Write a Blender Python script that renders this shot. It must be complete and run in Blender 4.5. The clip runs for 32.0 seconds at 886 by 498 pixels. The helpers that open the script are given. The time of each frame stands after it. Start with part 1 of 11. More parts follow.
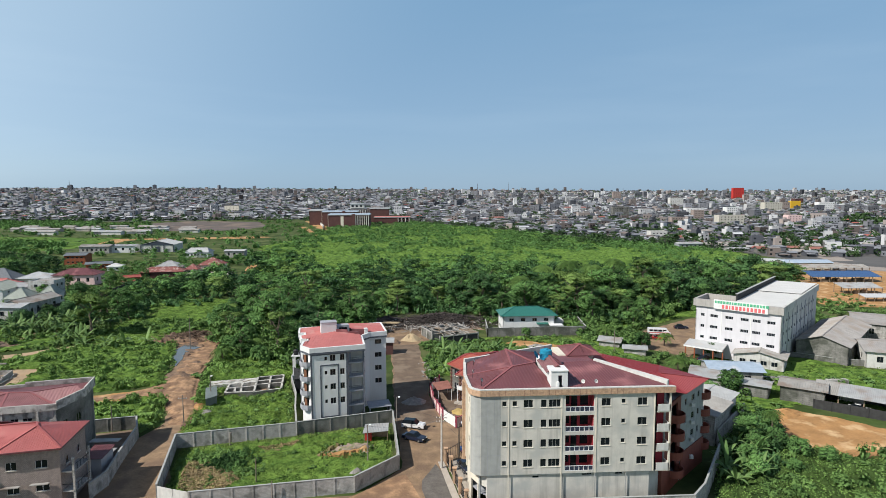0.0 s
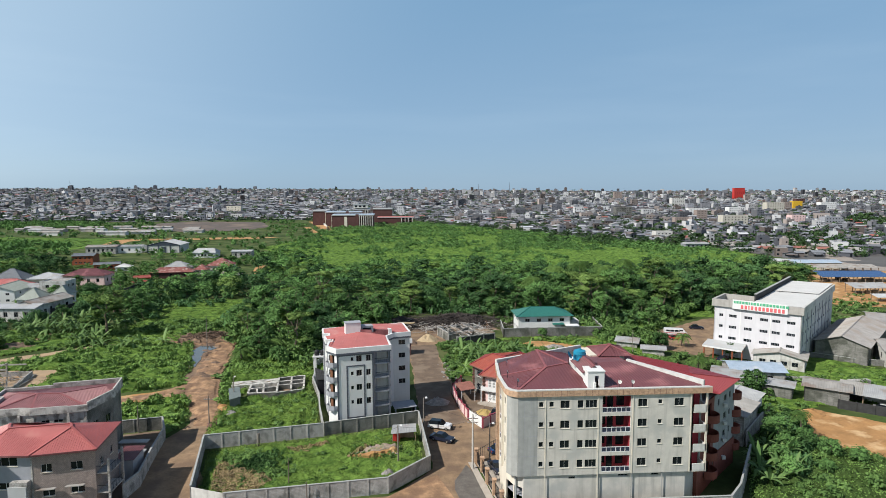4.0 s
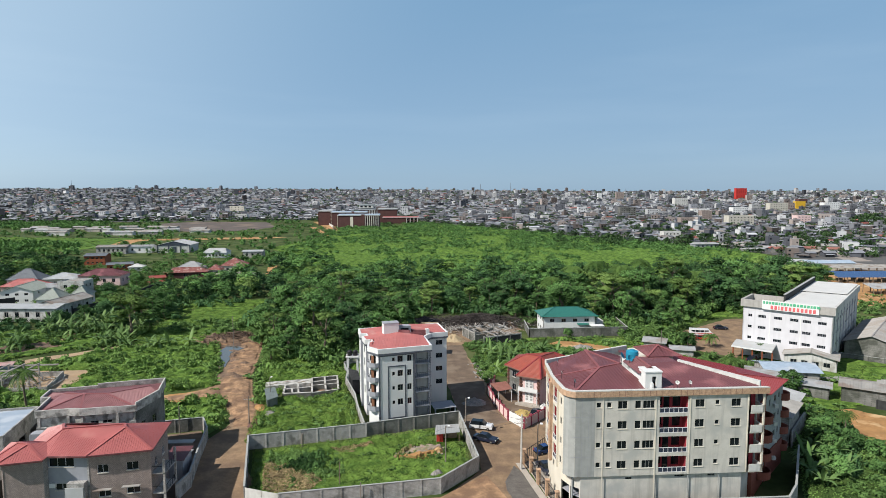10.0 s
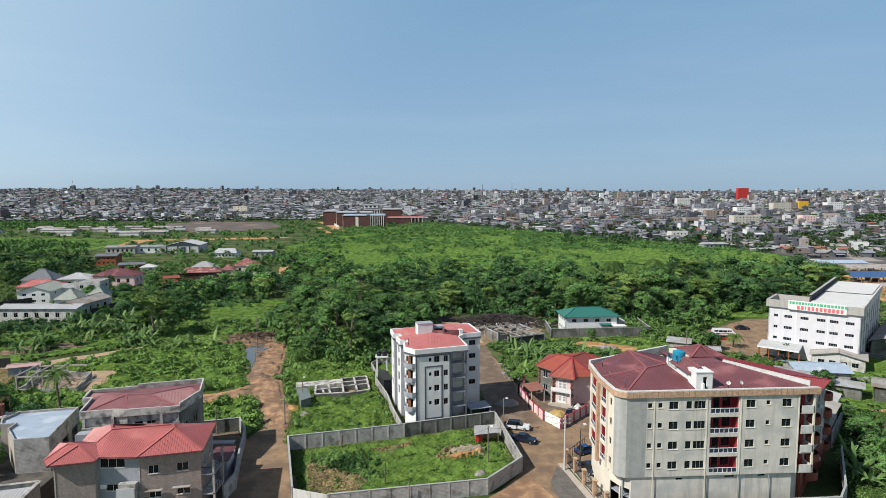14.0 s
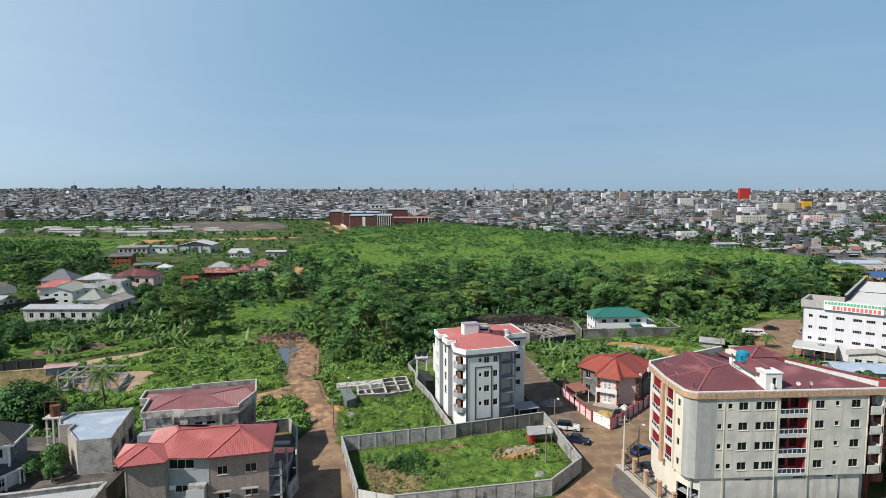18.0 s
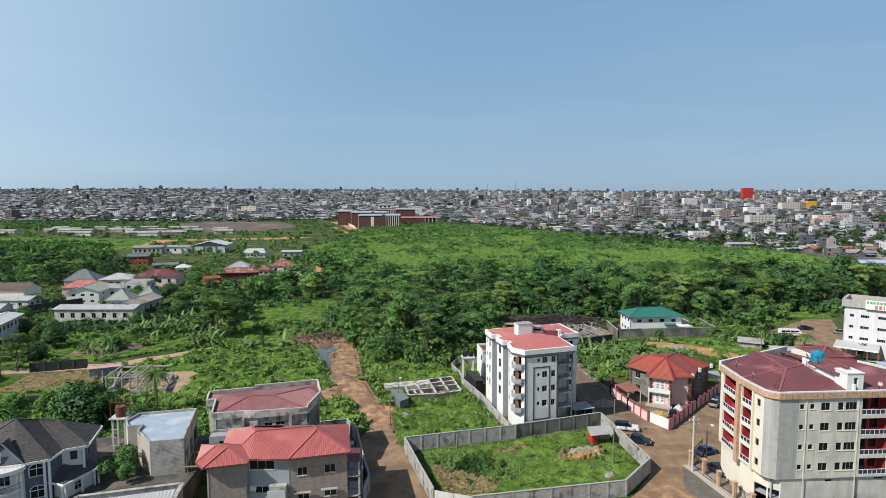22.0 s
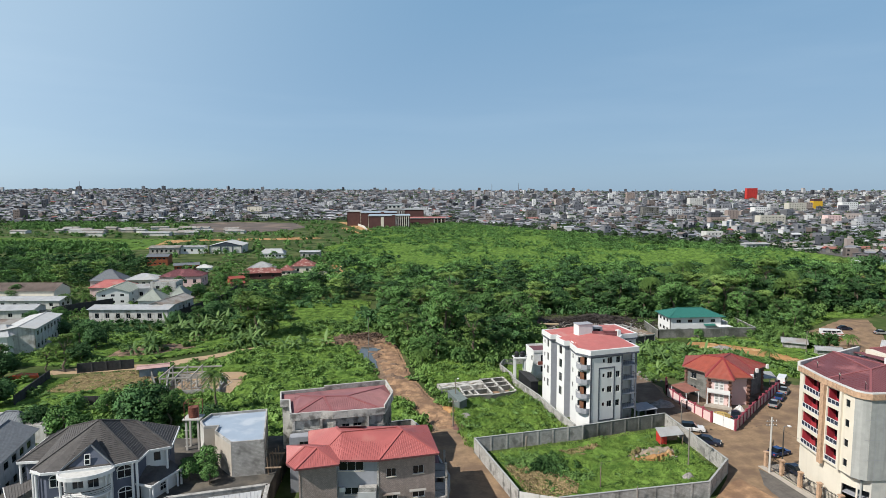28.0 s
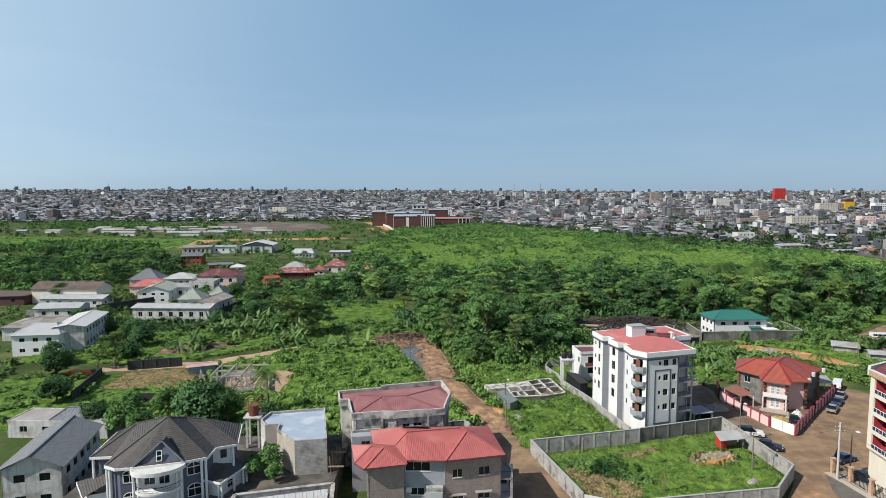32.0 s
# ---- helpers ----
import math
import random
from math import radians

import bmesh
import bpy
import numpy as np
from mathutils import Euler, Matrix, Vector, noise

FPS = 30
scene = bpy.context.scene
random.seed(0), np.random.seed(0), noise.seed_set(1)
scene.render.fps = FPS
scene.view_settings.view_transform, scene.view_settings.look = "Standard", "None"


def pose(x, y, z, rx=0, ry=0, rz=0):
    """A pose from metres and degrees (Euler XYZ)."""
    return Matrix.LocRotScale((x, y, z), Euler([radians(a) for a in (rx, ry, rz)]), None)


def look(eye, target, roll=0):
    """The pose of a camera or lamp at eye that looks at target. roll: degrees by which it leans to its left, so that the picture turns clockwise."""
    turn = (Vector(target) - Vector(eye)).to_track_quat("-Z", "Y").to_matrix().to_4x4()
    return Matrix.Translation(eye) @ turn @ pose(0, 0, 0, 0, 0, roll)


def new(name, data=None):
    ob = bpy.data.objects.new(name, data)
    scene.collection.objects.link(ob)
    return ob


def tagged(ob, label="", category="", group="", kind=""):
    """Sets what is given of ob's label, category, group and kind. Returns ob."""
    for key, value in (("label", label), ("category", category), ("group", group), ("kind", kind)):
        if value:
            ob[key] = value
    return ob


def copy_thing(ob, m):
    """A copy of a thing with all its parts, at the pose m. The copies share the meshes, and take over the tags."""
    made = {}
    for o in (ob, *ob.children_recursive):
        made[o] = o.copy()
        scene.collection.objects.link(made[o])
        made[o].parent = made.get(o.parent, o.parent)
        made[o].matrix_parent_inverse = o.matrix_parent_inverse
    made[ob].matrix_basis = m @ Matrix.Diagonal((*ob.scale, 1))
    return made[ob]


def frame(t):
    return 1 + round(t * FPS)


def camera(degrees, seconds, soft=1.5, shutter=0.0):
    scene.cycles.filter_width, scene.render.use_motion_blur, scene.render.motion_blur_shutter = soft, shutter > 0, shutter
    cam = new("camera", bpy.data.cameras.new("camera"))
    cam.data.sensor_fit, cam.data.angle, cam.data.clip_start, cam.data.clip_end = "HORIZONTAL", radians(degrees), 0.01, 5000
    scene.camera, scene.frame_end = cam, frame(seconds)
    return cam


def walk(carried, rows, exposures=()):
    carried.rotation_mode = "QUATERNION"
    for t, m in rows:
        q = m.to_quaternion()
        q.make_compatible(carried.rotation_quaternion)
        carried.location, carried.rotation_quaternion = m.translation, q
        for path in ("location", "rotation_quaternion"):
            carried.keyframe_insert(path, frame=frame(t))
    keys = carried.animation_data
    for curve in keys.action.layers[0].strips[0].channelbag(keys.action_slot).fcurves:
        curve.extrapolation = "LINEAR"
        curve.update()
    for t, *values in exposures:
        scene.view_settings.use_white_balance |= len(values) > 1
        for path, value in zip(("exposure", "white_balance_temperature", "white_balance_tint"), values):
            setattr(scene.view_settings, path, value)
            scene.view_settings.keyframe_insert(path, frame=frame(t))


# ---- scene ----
cam = camera(73.0, 32.0, soft=0.85)
METRES, EYE, TILT, LEAN, TURN = 61.7, 47.05, 0.0, 0.0, -3.4
ROWS = [
    (0.0, 0.0, 0.0, 0.0, -0.01, -5.44, 0.14),
    (0.5, -0.0107, 0.0, 0.0001, -0.02, -5.44, 0.15),
    (1.0, -0.0217, 0.0001, 0.0, -0.02, -5.44, 0.15),
    (1.5, -0.0327, 0.0007, 0.0002, -0.02, -5.44, 0.17),
    (2.0, -0.0439, 0.0015, 0.0001, -0.03, -5.42, 0.17),
    (2.5, -0.0546, 0.0019, 0.0004, -0.03, -5.42, 0.17),
    (3.0, -0.065, 0.0021, 0.0004, -0.03, -5.41, 0.17),
    (3.5, -0.0755, 0.0022, 0.0004, -0.03, -5.42, 0.17),
    (5.5, -0.1173, 0.0044, 0.0005, -0.04, -5.4, 0.18),
    (6.0, -0.1277, 0.0044, 0.0004, -0.04, -5.4, 0.18),
    (6.5, -0.1381, 0.0045, 0.0005, -0.05, -5.4, 0.18),
    (7.0, -0.1484, 0.0047, 0.0007, -0.05, -5.4, 0.18),
    (7.5, -0.1595, 0.0049, 0.0005, -0.05, -5.4, 0.16),
    (8.0, -0.1713, 0.005, 0.0005, -0.06, -5.4, 0.16),
    (8.5, -0.1834, 0.0053, 0.0002, -0.05, -5.4, 0.14),
    (9.0, -0.1956, 0.0054, 0.0004, -0.05, -5.4, 0.15),
    (9.5, -0.208, 0.0059, 0.0003, -0.05, -5.4, 0.15),
    (10.0, -0.2206, 0.0059, 0.0003, -0.05, -5.4, 0.14),
    (10.5, -0.2334, 0.006, 0.0003, -0.04, -5.41, 0.14),
    (11.0, -0.2464, 0.0064, 0.0007, -0.04, -5.42, 0.15),
    (11.5, -0.2602, 0.0065, 0.0004, -0.04, -5.41, 0.14),
    (12.0, -0.2748, 0.007, 0.0005, -0.04, -5.41, 0.15),
    (12.5, -0.29, 0.0069, 0.0007, -0.04, -5.41, 0.14),
    (13.0, -0.3059, 0.0074, 0.0009, -0.04, -5.41, 0.16),
    (13.5, -0.3224, 0.0077, 0.0009, -0.05, -5.4, 0.16),
    (14.0, -0.3391, 0.0083, 0.0011, -0.05, -5.4, 0.16),
    (14.5, -0.356, 0.0087, 0.0011, -0.05, -5.4, 0.17),
    (16.5, -0.4339, 0.0104, 0.0019, -0.08, -5.4, 0.15),
    (17.0, -0.4559, 0.011, 0.0019, -0.08, -5.39, 0.15),
    (17.5, -0.4786, 0.0116, 0.0018, -0.09, -5.39, 0.15),
    (18.0, -0.5016, 0.0121, 0.0019, -0.09, -5.39, 0.15),
    (18.5, -0.525, 0.0127, 0.0016, -0.1, -5.39, 0.15),
    (19.0, -0.5481, 0.0137, 0.0019, -0.1, -5.39, 0.17),
    (19.5, -0.5715, 0.0144, 0.0019, -0.1, -5.39, 0.17),
    (20.0, -0.5948, 0.0154, 0.0019, -0.1, -5.39, 0.17),
    (20.5, -0.6185, 0.0161, 0.0017, -0.1, -5.39, 0.17),
    (21.0, -0.6418, 0.0168, 0.0017, -0.09, -5.4, 0.17),
    (21.5, -0.665, 0.0175, 0.0017, -0.09, -5.4, 0.17),
    (22.0, -0.6879, 0.0183, 0.0018, -0.09, -5.4, 0.18),
    (22.5, -0.7096, 0.0193, 0.0019, -0.08, -5.4, 0.18),
    (23.0, -0.7304, 0.0203, 0.0019, -0.06, -5.4, 0.18),
    (23.5, -0.7497, 0.0208, 0.0018, -0.06, -5.39, 0.19),
    (24.0, -0.7676, 0.021, 0.0018, -0.05, -5.4, 0.2),
    (24.5, -0.7845, 0.0214, 0.0019, -0.05, -5.4, 0.2),
    (25.0, -0.8008, 0.0217, 0.0017, -0.04, -5.4, 0.19),
    (25.5, -0.8169, 0.022, 0.0018, -0.05, -5.39, 0.2),
    (27.5, -0.8771, 0.0253, 0.001, -0.02, -5.37, 0.21),
    (28.0, -0.8922, 0.0259, 0.0009, -0.02, -5.37, 0.2),
    (28.5, -0.9065, 0.0264, 0.0009, -0.01, -5.36, 0.2),
    (29.0, -0.921, 0.0269, 0.0009, -0.01, -5.36, 0.19),
    (29.5, -0.935, 0.0274, 0.0009, -0.02, -5.36, 0.18),
    (30.0, -0.9487, 0.0279, 0.0009, -0.01, -5.35, 0.17),
    (30.5, -0.9624, 0.0283, 0.0009, -0.02, -5.34, 0.18),
    (31.0, -0.9755, 0.0287, 0.0009, -0.02, -5.34, 0.18),
    (31.5, -0.9885, 0.0291, 0.0009, -0.02, -5.34, 0.19),
    (31.7, -0.9932, 0.0291, 0.0009, 0.02, -5.34, 0.19),
    (31.8, -0.9955, 0.029, 0.0009, 0.19, -5.34, 0.19),
    (31.9, -0.9976, 0.0289, 0.0009, 0.9, -5.33, 0.2),
    (32.0, -0.9994, 0.0288, 0.0008, 1.92, -5.33, 0.21),
]
walk(cam, [(t, pose(0, 0, EYE, TILT, LEAN, TURN) @ pose(METRES * x, METRES * y, METRES * z, 90 + pitch, roll, yaw)) for t, x, y, z, yaw, pitch, roll in ROWS])

# ---------- light ----------
SUN_EL, SUN_AZ = radians(44), radians(25)
TO_SUN = Vector((-math.cos(SUN_EL) * math.cos(SUN_AZ), -math.cos(SUN_EL) * math.sin(SUN_AZ), math.sin(SUN_EL)))
scene.view_settings.exposure = 0.29
world = bpy.data.worlds.new("sky")
scene.world = world
world.use_nodes = True
wn = world.node_tree.nodes
sky = wn.new("ShaderNodeTexSky")
sky.sky_type = "NISHITA"
sky.sun_disc = False
sky.sun_elevation = SUN_EL
sky.sun_rotation = -math.atan2(TO_SUN.x, TO_SUN.y)
sky.altitude = 20
sky.air_density, sky.dust_density, sky.ozone_density = 0.65, 1.0, 2.5
# thin haze: pale at the horizon, blue above, brighter on the sun's side
wl = world.node_tree.links
way = wn.new("ShaderNodeTexCoord").outputs["Generated"]


def sky_math(op, a, b=None, c=None):
    q = wn.new("ShaderNodeMath")
    q.operation = op
    for i, v in enumerate((a, b, c)):
        if isinstance(v, (int, float)):
            q.inputs[i].default_value = v
        elif v is not None:
            wl.new(v, q.inputs[i])
    return q.outputs[0]


def sky_mix(fac, a, b, mode="MIX"):
    q = wn.new("ShaderNodeMix")
    q.data_type, q.blend_type = "RGBA", mode
    for i, v in ((0, fac), (6, a), (7, b)):
        if isinstance(v, (float, tuple)):
            q.inputs[i].default_value = v
        else:
            wl.new(v, q.inputs[i])
    return q.outputs[2]


dot = wn.new("ShaderNodeVectorMath")
dot.operation = "DOT_PRODUCT"
wl.new(way, dot.inputs[0])
dot.inputs[1].default_value = TO_SUN
split = wn.new("ShaderNodeSeparateXYZ")
wl.new(way, split.inputs[0])
up = sky_math("MAXIMUM", split.outputs[2], 0.0)
haze = sky_mix(sky_math("MINIMUM", sky_math("MULTIPLY", up, 2.9), 1.0), (3.3, 4.95, 6.65, 1), (2.2, 4.2, 6.4, 1))
haze = sky_mix(sky_math("MINIMUM", sky_math("MAXIMUM", sky_math("MULTIPLY_ADD", up, 2.4, -0.78), 0.0), 1.0), haze, (0.33, 0.9, 2.25, 1))
side = wn.new("ShaderNodeMapRange")
side.interpolation_type = "SMOOTHSTEP"
side.inputs["From Min"].default_value, side.inputs["From Max"].default_value = -0.2, 0.6
wl.new(dot.outputs["Value"], side.inputs["Value"])
aloft = sky_math("MINIMUM", sky_math("MAXIMUM", sky_math("MULTIPLY_ADD", up, 2.0, -0.6), 0.0), 1.0)
glow = sky_math("MULTIPLY", sky_math("MULTIPLY", side.outputs[0], 3.9), sky_math("MULTIPLY_ADD", aloft, -0.85, 1.0))
streaks = wn.new("ShaderNodeTexNoise")
streaks.inputs["Scale"].default_value, streaks.inputs["Detail"].default_value = 1.6, 7.0
stretch = wn.new("ShaderNodeVectorMath")
stretch.operation = "MULTIPLY"
stretch.inputs[1].default_value = (1.0, 1.6, 9.0)
wl.new(way, stretch.inputs[0])
wl.new(stretch.outputs[0], streaks.inputs["Vector"])
glow = sky_math("ADD", glow, sky_math("MULTIPLY", sky_math("MAXIMUM", sky_math("SUBTRACT", streaks.outputs["Fac"], 0.48), 0.0), 1.6))
tint = wn.new("ShaderNodeVectorMath")
tint.operation = "SCALE"
tint.inputs[0].default_value = (1.0, 0.98, 0.8)
wl.new(glow, tint.inputs["Scale"])
haze = sky_mix(1.0, haze, tint.outputs[0], "ADD")
wl.new(sky_mix(0.75, sky.outputs[0], haze), wn["Background"].inputs[0])
wn["Background"].inputs[1].default_value = 0.0857
sun_data = bpy.data.lights.new("sun", "SUN")
sun_data.energy, sun_data.angle, sun_data.color = 5.0, radians(0.6), (1.0, 0.96, 0.9)
sun = new("sun", sun_data)
sun.matrix_world = look(TO_SUN * 100, (0, 0, 0))

# ---------- materials ----------
def mat(name, color, rough=0.8, metal=0.0, var=0.18, scale=1.2, bump=0.15, streak=0.0, stain=None, stain_amount=0.0,
        stain_scale=0.25, island=0.0, objvar=0.0, spec=0.4, fine=12.0, course=None):
    m = bpy.data.materials.new(name)
    m.use_nodes = True
    n, l = m.node_tree.nodes, m.node_tree.links
    b = n["Principled BSDF"]
    b.inputs["Roughness"].default_value = rough
    b.inputs["Metallic"].default_value = metal
    b.inputs["Specular IOR Level"].default_value = spec
    geo = n.new("ShaderNodeNewGeometry")
    color = tuple(0.80 * c for c in color)

    def noise_at(s, detail=4.0, stretch=None):
        t = n.new("ShaderNodeTexNoise")
        t.inputs["Scale"].default_value = s
        t.inputs["Detail"].default_value = detail
        if stretch:
            v = n.new("ShaderNodeVectorMath")
            v.operation = "MULTIPLY"
            v.inputs[1].default_value = stretch
            l.new(geo.outputs["Position"], v.inputs[0])
            l.new(v.outputs[0], t.inputs["Vector"])
        else:
            l.new(geo.outputs["Position"], t.inputs["Vector"])
        return t.outputs["Fac"]

    def ramp(x, lo, hi):
        r = n.new("ShaderNodeMapRange")
        r.inputs["From Min"].default_value, r.inputs["From Max"].default_value = lo, hi
        l.new(x, r.inputs["Value"])
        return r.outputs[0]

    def mix(fac, a, c, mode="MIX"):
        x = n.new("ShaderNodeMix")
        x.data_type, x.blend_type = "RGBA", mode
        for sock, val in ((x.inputs[0], fac), (x.inputs[6], a), (x.inputs[7], c)):
            if hasattr(val, "is_linked"):
                l.new(val, sock)
            elif isinstance(val, (int, float)):
                sock.default_value = val
            else:
                sock.default_value = (*val, 1)
        return x.outputs[2]

    lo = tuple(min(1, c * (1 - var)) for c in color)
    hi = tuple(min(1, c * (1 + var)) for c in color)
    big = ramp(noise_at(scale), 0.3, 0.7)
    small = ramp(noise_at(fine, 3.0), 0.25, 0.75)
    col = mix(big, lo, hi)
    col = mix(0.35, col, mix(small, lo, hi))
    if streak:
        s = ramp(noise_at(1.0, 5.0, (1.6, 1.6, 0.12)), 0.5, 0.78)
        f = n.new("ShaderNodeMath")
        f.operation = "MULTIPLY"
        f.inputs[1].default_value = streak
        l.new(s, f.inputs[0])
        col = mix(f.outputs[0], col, tuple(c * 0.42 for c in color))
    if stain:
        s = ramp(noise_at(stain_scale, 6.0), 0.62 - 0.3 * stain_amount, 0.72 - 0.2 * stain_amount)
        f = n.new("ShaderNodeMath")
        f.operation = "MULTIPLY"
        f.inputs[1].default_value = 0.85
        l.new(s, f.inputs[0])
        col = mix(f.outputs[0], col, stain)
    if course:
        sep, add, com = n.new("ShaderNodeSeparateXYZ"), n.new("ShaderNodeMath"), n.new("ShaderNodeCombineXYZ")
        l.new(geo.outputs["Position"], sep.inputs[0])
        l.new(sep.outputs[0], add.inputs[0])
        l.new(sep.outputs[1], add.inputs[1])
        l.new(add.outputs[0], com.inputs[0])
        l.new(sep.outputs[2], com.inputs[1])
        bt = n.new("ShaderNodeTexBrick")
        l.new(com.outputs[0], bt.inputs["Vector"])
        bt.inputs["Scale"].default_value = 1.0
        bt.inputs["Brick Width"].default_value, bt.inputs["Row Height"].default_value = course
        bt.inputs["Mortar Size"].default_value = 0.022
        bt.inputs["Color1"].default_value, bt.inputs["Color2"].default_value, bt.inputs["Mortar"].default_value = (1, 1, 1, 1), (0.8, 0.8, 0.8, 1), (0.62, 0.62, 0.62, 1)
        col = mix(1.0, col, bt.outputs["Color"], "MULTIPLY")
    for amount, src in ((island, geo.outputs["Random Per Island"]), (objvar, None)):
        if amount:
            if src is None:
                src = n.new("ShaderNodeObjectInfo").outputs["Random"]
            r = n.new("ShaderNodeMapRange")
            r.inputs["To Min"].default_value, r.inputs["To Max"].default_value = 1 - amount, 1 + amount
            l.new(src, r.inputs["Value"])
            v = n.new("ShaderNodeVectorMath")
            v.operation = "SCALE"
            l.new(col, v.inputs[0])
            l.new(r.outputs[0], v.inputs["Scale"])
            col = v.outputs[0]
    l.new(col, b.inputs["Base Color"])
    if bump:
        bp = n.new("ShaderNodeBump")
        bp.inputs["Strength"].default_value = bump
        bp.inputs["Distance"].default_value = 0.05
        l.new(small, bp.inputs["Height"])
        l.new(bp.outputs[0], b.inputs["Normal"])
    return m


def leaf_mat(name, dark, light, rough=0.55, patch=0.03, trans=0.08):
    """Leaves: colour per leaf, per plant and in drifts over the land; some light passes through."""
    m = bpy.data.materials.new(name)
    m.use_nodes = True
    n, l = m.node_tree.nodes, m.node_tree.links
    b = n["Principled BSDF"]
    b.inputs["Roughness"].default_value = rough
    b.inputs["Specular IOR Level"].default_value = 0.05
    geo, info = n.new("ShaderNodeNewGeometry"), n.new("ShaderNodeObjectInfo")
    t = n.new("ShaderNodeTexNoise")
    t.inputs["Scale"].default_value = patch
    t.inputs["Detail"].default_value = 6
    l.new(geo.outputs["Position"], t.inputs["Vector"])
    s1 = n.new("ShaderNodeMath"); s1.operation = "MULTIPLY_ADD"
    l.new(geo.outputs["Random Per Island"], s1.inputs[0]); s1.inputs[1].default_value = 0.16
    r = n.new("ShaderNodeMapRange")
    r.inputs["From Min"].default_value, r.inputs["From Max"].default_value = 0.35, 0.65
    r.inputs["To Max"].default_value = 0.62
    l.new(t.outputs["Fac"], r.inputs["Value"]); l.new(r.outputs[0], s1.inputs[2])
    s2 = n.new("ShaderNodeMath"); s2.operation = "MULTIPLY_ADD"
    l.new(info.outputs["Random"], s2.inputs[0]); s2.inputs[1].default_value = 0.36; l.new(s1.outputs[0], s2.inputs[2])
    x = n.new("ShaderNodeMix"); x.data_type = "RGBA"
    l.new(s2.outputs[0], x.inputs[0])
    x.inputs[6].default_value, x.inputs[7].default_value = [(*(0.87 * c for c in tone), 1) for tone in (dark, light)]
    l.new(x.outputs[2], b.inputs["Base Color"])
    tr = n.new("ShaderNodeBsdfTranslucent")
    l.new(x.outputs[2], tr.inputs["Color"])
    ms = n.new("ShaderNodeMixShader"); ms.inputs[0].default_value = trans
    l.new(b.outputs[0], ms.inputs[1]); l.new(tr.outputs[0], ms.inputs[2])
    l.new(ms.outputs[0], n["Material Output"].inputs["Surface"])
    return m


